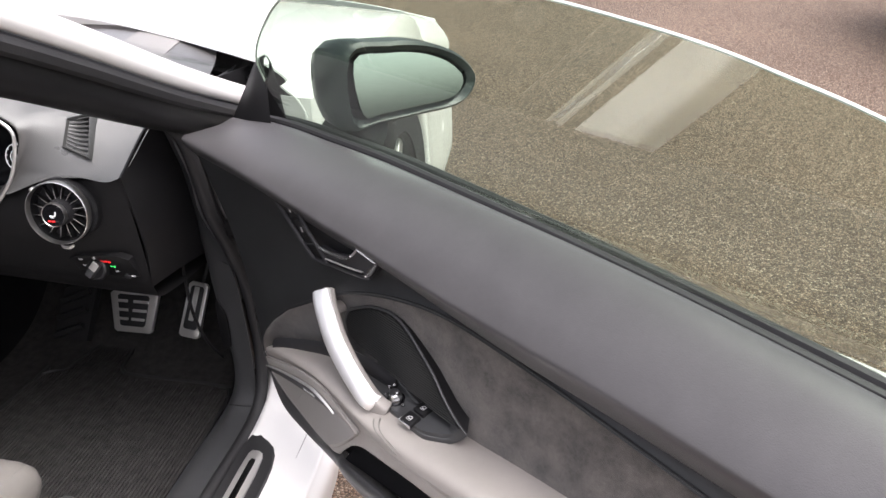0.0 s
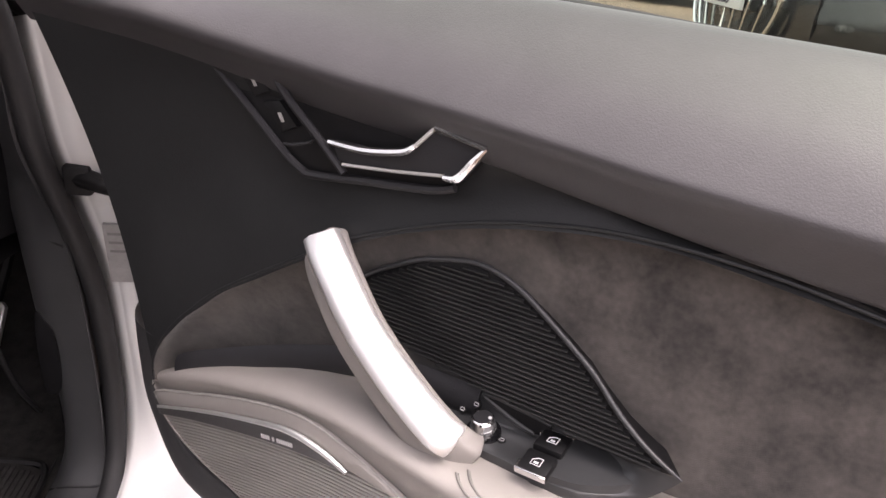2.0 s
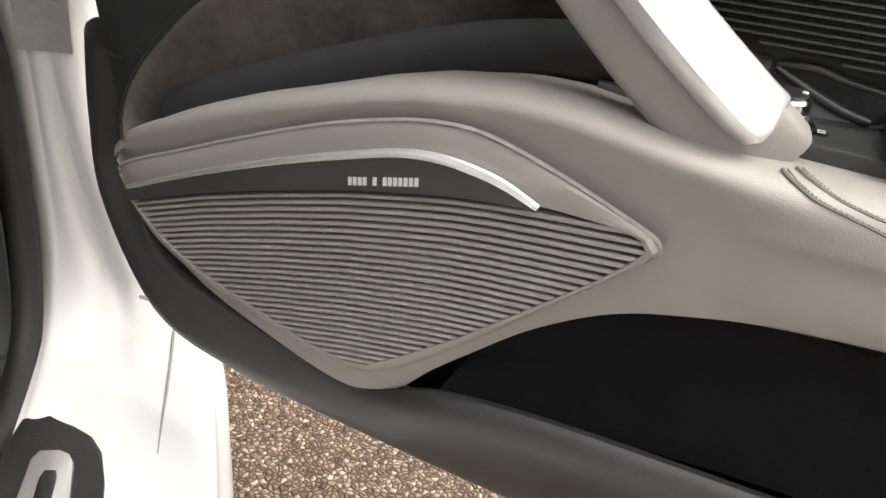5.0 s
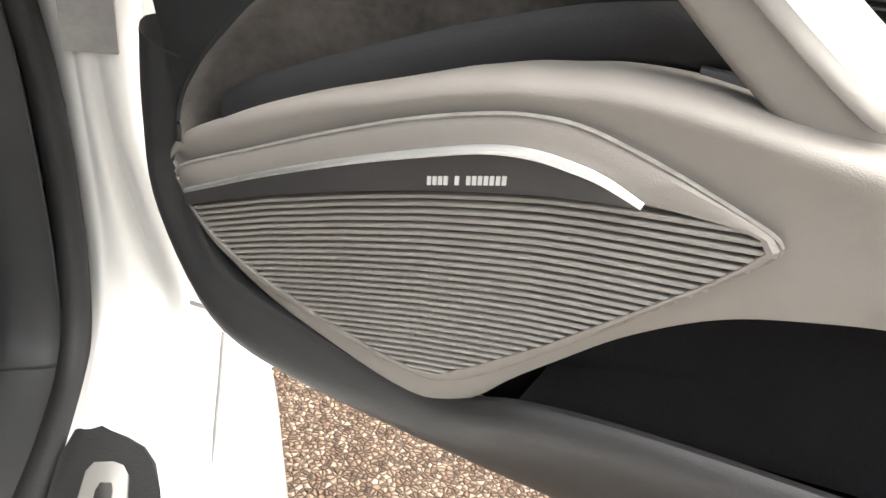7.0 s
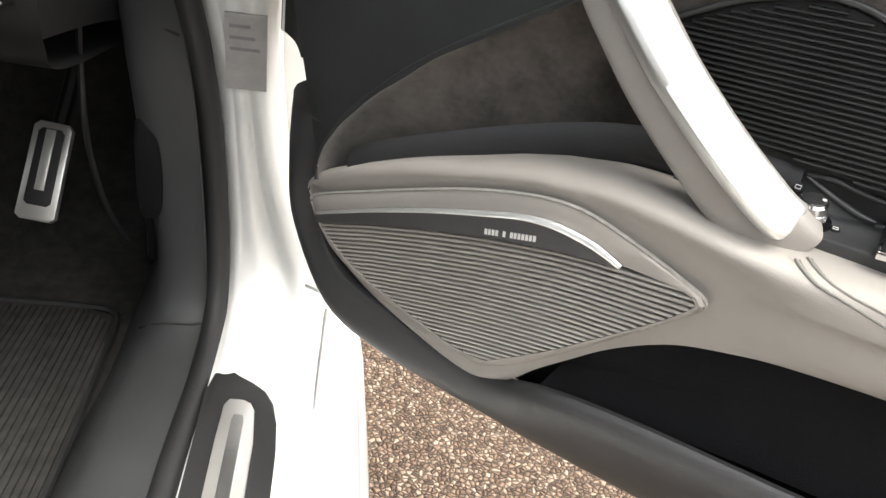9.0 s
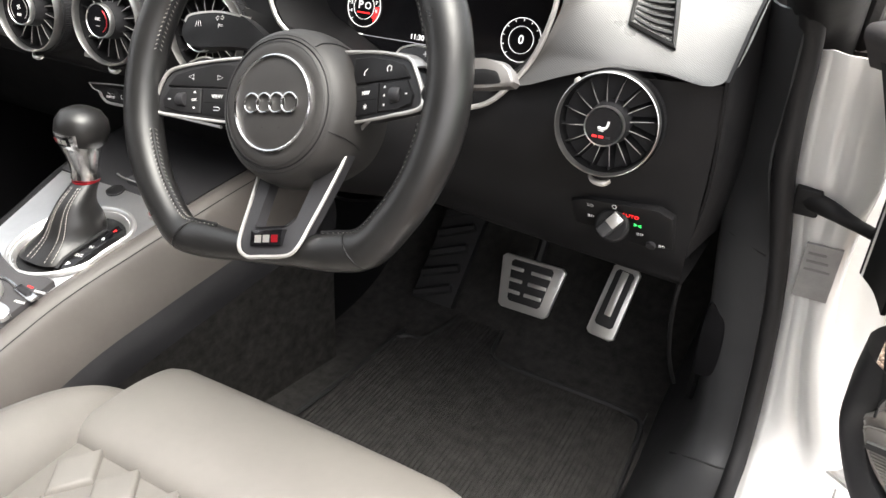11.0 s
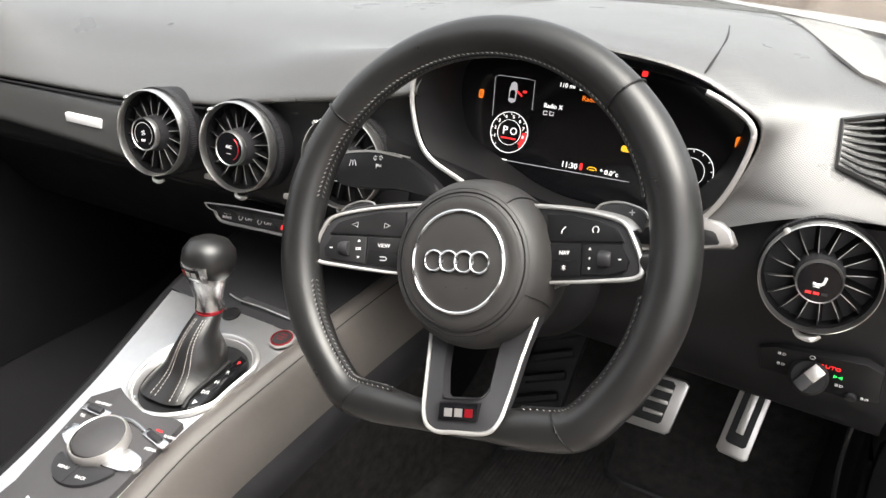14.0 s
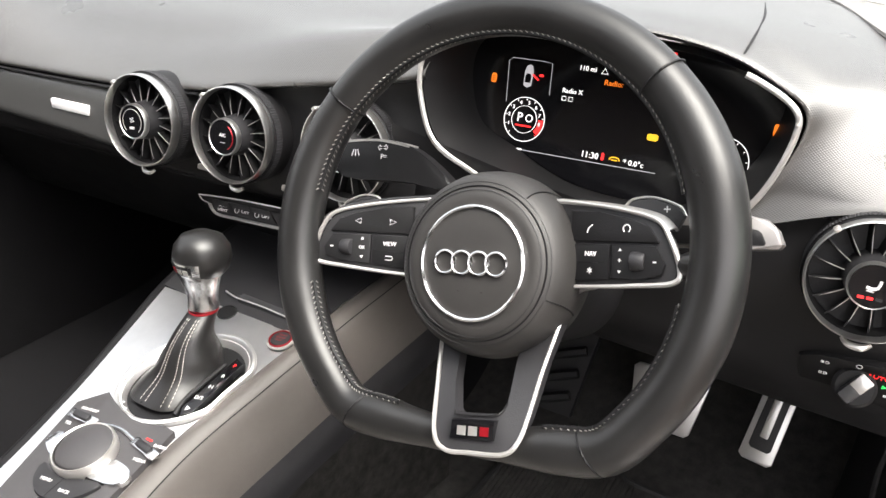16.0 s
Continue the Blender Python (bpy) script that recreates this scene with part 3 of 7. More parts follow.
for k in range(1, 30):
    pts = []
    for i in range(131):
        s = 0.137 + i * 0.0021
        z = at_s(BAND + [(0.41, 0.599)], s) - k * 0.0037 - 0.0000 * s
        z -= 0.0016 * k / 28 * math.sin((s - 0.137) / 0.27 * math.pi)
        if inside(GRILLE, s, z):
            pts.append((s, z))
    if len(pts) < 4:
        continue
    (s0, z0), (s1, z1), (s2, z2), (s3, z3) = pts[0], pts[1], pts[-2], pts[-1]
    pts = [(2 * s0 - s1, 2 * z0 - z1)] + pts + [(2 * s3 - s2, 2 * z3 - z2), (3 * s3 - 2 * s2, 3 * z3 - 2 * z2)]
    n = len(pts) - 1
    tops = [0.0034 - 0.0008 * abs(2 * i / n - 1) ** 8 for i in range(n + 1)]
    sel = list(zip(pts, tops))
    part("slat", loft([[sp(a, b + d, u + h if h > -0.004 else -0.005) for (a, b), u in sel] for d, h in ((-0.001, -0.005), (-0.0013, -0.0006), (-0.0008, 0.0), (0.0005, 0.0), (0.0009, -0.0006), (0.0006, -0.005))], max(8, len(pts) // 2), None, smooth=False), M_SPK, door)

# pull handle, an aluminium bar in a leather-grey frame
BARC = [(0.3085, 0.7265, 0.041), (0.3175, 0.72, 0.0485), (0.332, 0.7075, 0.056), (0.356, 0.6855, 0.0645), (0.387, 0.66, 0.069), (0.4145, 0.6395, 0.07), (0.43, 0.6285, 0.0668), (0.4405, 0.6205, 0.061)]
FRAME_PROFILE = [(-1, -0.6), (-1, 0.25), (-0.85, 0.8), (-0.3, 1.0), (0.3, 1.0), (0.85, 0.8), (1, 0.25), (1, -0.6), (0.6, -1), (-0.6, -1)]
BAR_PROFILE = [(1, -1.0), (1, -0.15), (0.93, 0.1), (0.5, 0.9), (0.36, 1.0), (-0.05, 0.8), (-0.95, -0.9), (-1, -1.1), (-1, -1.7)]


def strap(width0, width1, lift, thick, t0=0.0, t1=1.0, prof=FRAME_PROFILE, shift=0.0, blunt=0.0, sink=0.0, lean=0.0, head=0.0):
    """A bowed strap along the handle's line."""
    c = [P(*v) for v in cr(BARC, 200)]
    sel = c[int(t0 * 199):int(t1 * 199) + 1]
    bm = bmesh.new()
    rings = []
    k = len(prof)
    for j, p in enumerate(sel):
        a, b = sel[max(j - 1, 0)], sel[min(j + 1, len(sel) - 1)]
        t = (b - a).normalized()
        side = t.cross(Vector((0, -1, 0))).normalized()
        nrm = side.cross(t).normalized()
        if nrm.y > 0:
            nrm.negate()
        f = j / (len(sel) - 1)
        w = width0 + (width1 - width0) * f
        sh, tk = shift + (1 - f) * lean, thick
        lo = lift - sink * max(0.0, (f - 0.86) / 0.14) ** 2
        if blunt and f > 1 - blunt:
            k_ = math.sqrt(max(0.02, 1 - ((f - 1 + blunt) / blunt) ** 2))
            w, tk = w * k_, thick * k_
        if f < head:
            k_ = 0.72 + 0.28 * math.sqrt(max(0.0, 1 - ((head - f) / head) ** 2))
            w, tk = w * k_, thick * k_
        rings.append([bm.verts.new(p + side * (w * x - sh) + nrm * (lo + tk * y)) for x, y in prof])
    for a, b in zip(rings, rings[1:]):
        for i in range(k):
            bm.faces.new((a[i], a[(i + 1) % k], b[(i + 1) % k], b[i]))
    bm.faces.new(rings[0])
    bm.faces.new(rings[-1][::-1])
    return bm


FRAME_PROFILE = [(v.x, v.y) for v in cr([(x, y, 0) for x, y in FRAME_PROFILE], 36, True)]
pull = part("pull_handle", strap(0.0188, 0.0188, -0.0055, 0.009, 0, 1, prof=FRAME_PROFILE, blunt=0.055, shift=-0.001, sink=0.0015, lean=0.001, head=0.05), M_LEATHER, door, "grey pull handle frame", 80)
part("handle_root", tube([P(0.314, 0.7, 0.012), P(0.3165, 0.703, 0.03), P(0.32, 0.707, 0.046)], [0.0085, 0.0085, 0.009], 16, n=12), M_LEATHER, pull)
part("handle_bar", strap(0.0122, 0.0104, 0.0055, 0.0065, 0.055, 0.83, BAR_PROFILE, 0.0098, sink=0.004, lean=-0.0026, blunt=0.02), M_ALU, pull, "brushed aluminium grip bar")
# upper speaker, black slats behind the handle
G2 = [(0.335, 0.668), (0.326, 0.683), (0.329, 0.698), (0.3378, 0.7062), (0.3678, 0.7228), (0.386, 0.7293), (0.407, 0.7342), (0.4193, 0.7346), (0.4316, 0.7325), (0.4468, 0.727), (0.4632, 0.7182), (0.4821, 0.707), (0.4985, 0.6965), (0.516, 0.6815), (0.532, 0.6705), (0.5455, 0.6637), (0.5585, 0.6586), (0.53, 0.6545), (0.49, 0.657), (0.44, 0.659), (0.39, 0.663)]


def W2(s, z):
    return 0.024 + 0.02 * (s - 0.34) / 0.22 - 0.18 * (z - 0.645)


def g2(s, z, up=0.0):
    return P(s, z, W2(s, z) + up)


up_grille = part("upper_speaker", slab(G2, lambda a, b: g2(a, b, 0.004), lambda a, b: g2(0.43 + (a - 0.43) * 0.9, 0.685 + (b - 0.685) * 0.9, -0.012), 0.001), M_BLACK, door, "black speaker grille with fine slats")
part("speaker_frame", tube([g2(a, b, 0.006) for a, b in [(u + 0.0008, v + 0.0004) for u, v in G2[1:17]]], [0.001] + [0.0018] * 12 + [0.0017, 0.0015, 0.0008], 10, n=120), M_PANEL, up_grille)
for k in range(36):
    pts = []
    for i in range(240):
        s = 0.325 + i * 0.001
        z = 0.739 - k * 0.0029 + (s - 0.43) * 0.035
        if inside(G2, s, z + 0.004) and inside(G2, s + 0.006, z) and inside(G2, s, z):
            pts.append((s, z))
    if len(pts) < 14:
        continue
    part("slat", loft([[g2(a, b - 0.0009, 0.004) for a, b in pts], [g2(a, b - 0.0004, 0.0064) for a, b in pts], [g2(a, b + 0.0004, 0.0064) for a, b in pts], [g2(a, b + 0.0009, 0.004) for a, b in pts]], max(8, len(pts) // 8), None, smooth=False), M_SLATB, up_grille)

# switch panel on the armrest, nearly level
ZS = 0.632


def T(s, w, up=0.0):
    return P(s, ZS + 0.06 * (s - 0.45) + up - (0.12 if w > 0.042 else 0.36) * (w - 0.042), w)


def Tm(s, w, up=0.0):
    """A seat on the panel, tilted with it."""
    return Matrix.Translation(T(s, w, up)) @ pose(0, 0, 0, 10, -3, 0)


PANLOW = [(0.37, 0.034, 0.632), (0.405, 0.047, 0.6315), (0.442, 0.0555, 0.6315), (0.46, 0.0575, 0.632), (0.488, 0.0605, 0.632), (0.5, 0.0617, 0.633), (0.51, 0.06, 0.633), (0.522, 0.0535, 0.6335), (0.535, 0.0468, 0.6355), (0.545, 0.0448, 0.641), (0.552, 0.0442, 0.6478), (0.5585, 0.044, 0.6553)]
G2LOW = [(0.345, 0.668), (0.39, 0.663), (0.44, 0.659), (0.49, 0.657), (0.53, 0.6535), (0.5585, 0.6545)]


def panel_row(f):
    """A line along the switch panel, from its front lip (0) to the foot of the grille (1)."""
    out = []
    for s, w, z in PANLOW:
        top_w, top_z = W2(s, 0.655) + 0.003, at_s(G2LOW, s) + 0.003
        wb = max(0.0275, min(0.03, w - 0.003))
        if f < 0:
            flat = (z - 0.012, w - 0.002)
        elif f <= 0.1:
            flat = (z + 0.0022 * f / 0.1, w - 0.0025 * f / 0.1)
        elif f <= 0.7:
            ww = w + (wb - w) * (f - 0.1) / 0.6
            flat = (max(z + 0.0022, T(s, ww, 0.002).z), ww)
        elif f < 1:
            flat = ((at_s(G2LOW, s) + 0.64) / 2 + 0.004, 0.0285)
        else:
            flat = (top_z, top_w)
        k = min(1.0, max(0.0, (s - 0.515) / 0.025))
        g = max(f, 0.0)
        slim = (z + (top_z - z) * g - (0.006 * max(0.0, (0.5585 - s) / 0.04) if f < 0 else 0), w + (top_w - w) * g)
        out.append(P(s, flat[0] + (slim[0] - flat[0]) * k, flat[1] + (slim[1] - flat[1]) * k))
    return out


rows = [panel_row(f) for f in (-1, 0, 0.1, 0.28, 0.46, 0.6, 0.7, 0.85, 1.0)]
panel = part("switch_panel", loft(rows, 70, 24), M_SWITCH, door, "satin black window switch panel")
pad = [(0.4735, 0.034), (0.48, 0.0275), (0.49, 0.0275), (0.51, 0.029), (0.528, 0.032), (0.5385, 0.035), (0.541, 0.038), (0.537, 0.0425), (0.529, 0.0485), (0.518, 0.0545), (0.508, 0.0588), (0.495, 0.06), (0.476, 0.058)]
part("switch_pad", slab([(v.x, v.y) for v in cr([(a, b, 0) for a, b in pad], 40, True)], lambda a, b: T(a, b, 0.0062), lambda a, b: T(a, b, -0.004), 0.002, 3), M_SWITCH, panel)
DISH_TOP = [(0.432, 0.6535, 0.0292), (0.4443, 0.6549, 0.0298), (0.4567, 0.6525, 0.0292), (0.4688, 0.651, 0.0291), (0.4785, 0.6492, 0.0291)]
DISH_LOW = [(0.432, 0.6525, 0.0292), (0.4451, 0.6469, 0.0292), (0.4587, 0.6421, 0.0299), (0.469, 0.6402, 0.0306), (0.4805, 0.644, 0.0295)]
part("dish_floor", loft([[P(*v) for v in DISH_TOP], [P(*v) for v in DISH_LOW]], 24, None, 0.001, smooth=False), M_BLACK, panel)
part("dish_ridge", tube([P(a, b, c + 0.0006) for a, b, c in DISH_TOP], [0.0012, 0.0017, 0.0016, 0.0015, 0.0012], 10, n=40), M_SWITCH, panel)
part("dish_ridge", tube([P(a, b, c + 0.0006) for a, b, c in DISH_LOW[:4]], [0.0012, 0.0019, 0.002, 0.0014], 10, n=40), M_SWITCH, panel)
kn = ring_loft([[Vector((r_ * (1.03 if j % 2 and kn_ else 1.0) * math.cos(2 * math.pi * j / 72), r_ * (1.03 if j % 2 and kn_ else 1.0) * math.sin(2 * math.pi * j / 72), h)) for j in range(72)] for r_, h, kn_ in ((0.0092, -0.002, 0), (0.0092, 0.0012, 0), (0.0082, 0.002, 1), (0.008, 0.0062, 1), (0.0079, 0.0066, 0), (0.0076, 0.0105, 0), (0.0069, 0.0118, 0), (0.006, 0.0122, 0))])
mk = part("mirror_knob", moved(kn, Tm(0.4395, 0.0405, 0.0025)), M_CHROME, panel, "round silver mirror adjuster knob", 20)
part("knob_top", moved(lathe([(0, 0.0008), (0.0056, 0.0006), (0.006, 0)], 30), Tm(0.4395, 0.0405, 0.0025) @ Matrix.Translation((0, 0, 0.0122))), M_DARK, mk)
part("knob_mark", moved(lathe([(0, 0.0009), (0.0011, 0.0006), (0.0012, 0)], 12), Tm(0.4395, 0.0405, 0.0025) @ Matrix.Translation((0.0045, 0.0006, 0.0126))), M_ICON, mk)
part("knob_skirt", moved(lathe([(0.0079, 0.003), (0.0112, 0.002), (0.0118, -0.001)], 30), Tm(0.4395, 0.0405, 0.002)), M_GLOSS, mk)
for seat_ in (Matrix.Translation(P(0.43, 0.6469, 0.0333)) @ pose(0, 0, 0, 62, 0, 0), Matrix.Translation(P(0.4206, 0.6392, 0.0331)) @ pose(0, 0, 0, 50, 0, 0), Tm(0.4215, 0.042, 0.0022), Tm(0.4529, 0.042, 0.0022)):
    ib = part("mirror_icon", moved(lathe([(0, 0.0010), (0.0024, 0.0008), (0.003, -0.001)], 16), seat_), M_BLACK, panel)
    part("icon_print", moved(tube([(-0.0013, -0.0009, 0.0011), (0.0013, -0.0009, 0.0011), (0.0013, 0.0009, 0.0011), (-0.0013, 0.0009, 0.0011)], 0.00025, 4, True), seat_), M_ICON, ib)
for s, w, d in ((0.484, 0.0375, 1), (0.482, 0.0565, -1)):
    m = Matrix.Translation(T(s, w, 0.0045)) @ pose(0, 0, 0, 8 - 4 * d, -4, -5)
    ws = part("window_switch", box(-0.0095, 0.0095, -0.0088, 0.0088, 0, 0.0058, 0.0016, m=m), M_BLACK, panel, "black rocker window switch")
    part("switch_tip", moved(joined(box(-0.0098, 0.0098, min(0.0078 * d, 0.0094 * d), max(0.0078 * d, 0.0094 * d), 0.0012, 0.006, 0.0006), box(-0.0102, -0.0088, min(0.002 * d, 0.0094 * d), max(0.002 * d, 0.0094 * d), 0.0012, 0.006, 0.0006)), m), M_CHROME, ws, "bright metal switch tip")
    part("switch_icon", moved(joined(tube([(-0.003, -0.0028, 0.006), (0.003, -0.0028, 0.006), (0.003, 0.0028, 0.006), (0.0, 0.0028, 0.006), (-0.003, 0.0006, 0.006)], 0.00035, 4, True), box(-0.0014, 0.0014, -0.0016, -0.0002, 0.0057, 0.0062)), m), M_ICON, ws)

# door opener set in its trim
HT = [(0.2, 0.838), (0.211, 0.83), (0.252, 0.8), (0.275, 0.782), (0.292, 0.7715), (0.303, 0.77), (0.341, 0.775), (0.385, 0.78), (0.402, 0.785), (0.42, 0.808), (0.42, 0.816), (0.386, 0.824), (0.33, 0.83), (0.26, 0.842)]


def H(s, z, w=0.036):
    return P(s, z, w - 0.05 * (z - 0.8))


recess = part("opener_recess", slab(HT, lambda a, b: H(a, b, 0.035), lambda a, b: H(a, b, 0.02), 0.001), M_BLACK, door, "black recess of the door opener")
part("recess_rim", tube([H(a, b, 0.0365) for a, b in HT[:9]], 0.0028, 8, n=60), M_DARK, recess)
LEV = [(0.319, 0.7965), (0.345, 0.7965), (0.37, 0.801), (0.378, 0.806), (0.39, 0.819), (0.422, 0.8135), (0.407, 0.794), (0.398, 0.7925), (0.366, 0.788), (0.335, 0.7835), (0.324, 0.786)]
lever = part("opener_lever", slab(LEV, lambda a, b: H(a, b, 0.043), lambda a, b: H(a, b, 0.037), 0.0015), M_DARK, door, "door opener lever with bright rim")
part("lever_rim", tube([H(a, b, 0.0455) for a, b in LEV[:4]], [0.0022, 0.0026, 0.0026, 0.0018], 8, n=40), M_CHROME, lever, "bright metal rim")
part("lever_rim", tube([H(a, b, 0.0455) for a, b in (LEV[4], LEV[5])], 0.0019, 8, n=12), M_CHROME, lever, "bright metal rim")
part("lever_rim", tube([H(a, b, 0.0455) for a, b in (LEV[5], (0.416, 0.8055), LEV[6], LEV[7])], [0.0012, 0.0028, 0.003, 0.0014], 8, n=30), M_CHROME, lever, "bright metal rim")
part("rim_bend", tube([H(a, b, 0.045) for a, b in (LEV[3], (0.384, 0.8125), LEV[4])], 0.0014, 8, n=12), M_SILVER, lever)
part("lower_rim", tube([H(a, b, 0.0445) for a, b in ((0.329, 0.7845), (0.366, 0.7885), (0.398, 0.793))], 0.0011, 8, n=30), M_SILVER, lever)
part("divider", tube([H(0.267, 0.832, 0.04), H(0.283, 0.817, 0.042), H(0.311, 0.795, 0.043), H(0.328, 0.778, 0.041)], 0.0026, 8, n=24), M_DARK, recess)
part("button_frame", tube([H(0.262, 0.83, 0.039), H(0.284, 0.81, 0.039), H(0.302, 0.794, 0.039), H(0.287, 0.787, 0.039), H(0.279, 0.786, 0.039)], 0.001, 6, n=30), M_DARK, recess)
for s, z in ((0.25, 0.819), (0.273, 0.8005)):
    lk = part("lock_button", slab([(s - 0.012, z + 0.009), (s + 0.001, z + 0.012), (s + 0.016, z - 0.002), (s + 0.004, z - 0.0075)], lambda a, b: H(a, b, 0.039), lambda a, b: H(a, b, 0.034), 0.001), M_BLACK, recess)
    part("lock_icon", slab([(s + 0.0005, z + 0.0042), (s + 0.003, z + 0.0048), (s + 0.0062, z - 0.0005), (s + 0.0042, z - 0.0012)], lambda a, b: H(a, b, 0.0396), lambda a, b: H(a, b, 0.038)), M_LABEL, lk)

# storage pocket under the armrest
part("pocket_liner", loft([[P(0.3 + 0.8 * i / 6, 0.55, 0.03) for i in range(7)], [P(0.3 + 0.8 * i / 6, 0.5, 0.035) for i in range(7)], [P(0.3 + 0.8 * i / 6, 0.45, 0.02) for i in range(7)]], 30, 8), M_MATTE, door)
part("pocket_mat", loft([[P(s, z, 0.03) for s, z in [(0.34, 0.487), (0.39, 0.504), (0.44, 0.516), (0.5, 0.52), (0.7, 0.52), (1.1, 0.515)]], [P(s, z, 0.04) for s, z in [(0.33, 0.468), (0.39, 0.474), (0.44, 0.478), (0.5, 0.48), (0.7, 0.48), (1.1, 0.475)]]], 40, None, 0.004, smooth=False), M_MATTE, door)
SEAMS = ([(0.4402, 0.6277, 0.0765), (0.4445, 0.6255, 0.081), (0.452, 0.6225, 0.0847), (0.463, 0.62, 0.086), (0.474, 0.6175, 0.0868), (0.492, 0.613, 0.088)],
         [(0.445, 0.628, 0.071), (0.45, 0.6265, 0.0775), (0.4575, 0.624, 0.082), (0.468, 0.622, 0.0845), (0.479, 0.6205, 0.0857), (0.497, 0.617, 0.087)])
for seam in SEAMS:
    q = cr([P(*v) for v in seam], 64)
    part("armrest_seam", tube(q, 0.0007, 6), M_SEAT, door)
    for k in range(31):
        part("stitch", tube([q[2 * k] + Vector((0.0016, -0.0004, 0.0004)), q[2 * k + 1] + Vector((0.0016, -0.0004, 0.0004))], 0.0004, 5), M_STITCHG, door)

# outer skin, frame and glass
skin_s = [0.07, 0.2, 0.45, 0.75, 1.0, 1.2]
part("outer_skin", loft([[P(s, 0.863 - 0.06 * (s - 0.2) ** 2, -0.09) for s in skin_s], [P(s, 0.8, -0.125) for s in skin_s], [P(s, 0.62, -0.15) for s in skin_s], [P(s, 0.46, -0.13) for s in skin_s], [P(s, 0.385, -0.085) for s in skin_s], [P(s, 0.39, -0.05) for s in skin_s]], 30, 30, 0.003), M_WHITE, door, "white painted outer skin")
part("door_frame_front", loft([[P(0.035, z, -0.045), P(0.02, z, -0.09), P(0.0, z, -0.12)] for z in (0.86, 0.8, 0.7, 0.62)], 10, None, 0.004, smooth=False), M_WHITE, door)
part("inner_steel", loft([[P(0.09, z, 0.0), P(0.06, z, -0.03), P(0.03, z, -0.05)] for z in (0.86, 0.8, 0.7, 0.62)], 10, None, 0.004, smooth=False), M_BLACK, door)
part("bottom_frame", loft([[P(s, 0.392, -0.01), P(s, 0.385, -0.03), P(s, 0.386, -0.08)] for s in (0.24, 0.5, 1.18)], 8, None, 0.004, smooth=False), M_WHITE, door)
part("rear_frame", loft([[P(1.165, z, 0.03), P(1.18, z, -0.03), P(1.2, z, -0.12)] for z in (0.82, 0.6, 0.4)], 8, None, 0.004, smooth=False), M_WHITE, door)
GL = [(0.135, 0.87), (0.145, 0.95), (0.161, 0.983), (0.203, 1.018), (0.271, 1.06), (0.33, 1.088), (0.383, 1.107), (0.462, 1.121), (0.553, 1.125), (0.644, 1.121), (0.712, 1.114), (0.771, 1.105), (0.819, 1.093), (0.87, 1.078), (1.0, 1.03), (1.12, 0.96), (1.14, 0.8), (0.6, 0.85)]


def gw(b):
    """The frameless pane leans in towards its top."""
    return -0.058 + 0.55 * (b - 0.87)


pane = part("window_pane", slab(GL, lambda a, b: P(a, b, gw(b)), lambda a, b: P(a, b, gw(b) - 0.004)), M_GLASS, door, "raised frameless tinted window pane")
part("pane_edge", tube([P(a, b, gw(b) - 0.002) for a, b in GL[1:15]], 0.0013, 6, n=90), M_GEDGE, pane, "pale ground glass edge")
pane.visible_shadow = False
part("inner_seal", tube([P(s, at_s(BELT, s) + 0.001, -0.047) for s in SS], 0.0055, 8, n=60), M_RUBBER, door)
part("outer_seal", tube([P(s, at_s(BELT, s) - 0.004, -0.07) for s in SS], 0.006, 8, n=60), M_RUBBER, door, "black window line strip")
part("sail_cover", loft([[P(0.03, 0.872, -0.028), P(0.08, 0.874, -0.022), P(0.128, 0.878, -0.028)], [P(0.06, 0.92, -0.036), P(0.088, 0.92, -0.03), P(0.116, 0.92, -0.036)], [P(0.085, 0.962, -0.045), P(0.093, 0.964, -0.043), P(0.101, 0.962, -0.045)], [P(0.09, 0.955, -0.06), P(0.093, 0.956, -0.06), P(0.096, 0.955, -0.06)], [P(0.06, 0.872, -0.06), P(0.093, 0.872, -0.06), P(0.12, 0.872, -0.06)]], 14, 16), M_BLACK, door, "black triangular sail cover")

# door mirror
MG = [(0.0, 0.99), (0.3, 0.996), (0.6, 0.99), (0.85, 0.972), (1.0, 0.945), (0.99, 0.922), (0.85, 0.905), (0.5, 0.9), (0.2, 0.897), (0.0, 0.9)]


def mirror_ring(grow, back, squeeze=1.0, lean=0.0):
    out = []
    for v in cr([(a, z, 0) for a, z in MG], 40, True):
        a, z = 0.47 + (v.x - 0.47) * squeeze * (1 + grow * 6), 0.945 + (v.y - 0.945) * 0.82 * squeeze * (1 + grow * 14)
        out.append(P(0.245 + 0.05 * a - back - lean * (z - 0.945), z, -0.08 - 0.155 * a + back * 0.12))
    return out


mir = part("door_mirror", ring_loft([mirror_ring(0.0, 0.004), mirror_ring(0.012, -0.004), mirror_ring(0.02, 0.0), mirror_ring(0.024, 0.02), mirror_ring(0.016, 0.05), mirror_ring(0.0, 0.075, 0.95), mirror_ring(0, 0.09, 0.75), mirror_ring(0, 0.095, 0.4)]), M_MIRCAP, door, "black door mirror housing on a slim foot")
gl = bmesh.new()
gl.faces.new([gl.verts.new(p) for p in mirror_ring(0.0, 0.001, 0.9, 0.18)])
ge = bmesh.ops.extrude_face_region(gl, geom=list(gl.faces))
bmesh.ops.translate(gl, vec=(-0.002, 0, 0), verts=[v for v in ge["geom"] if isinstance(v, bmesh.types.BMVert)])
part("mirror_glass", gl, M_MIRROR, mir, "silvered mirror glass", angle=20)
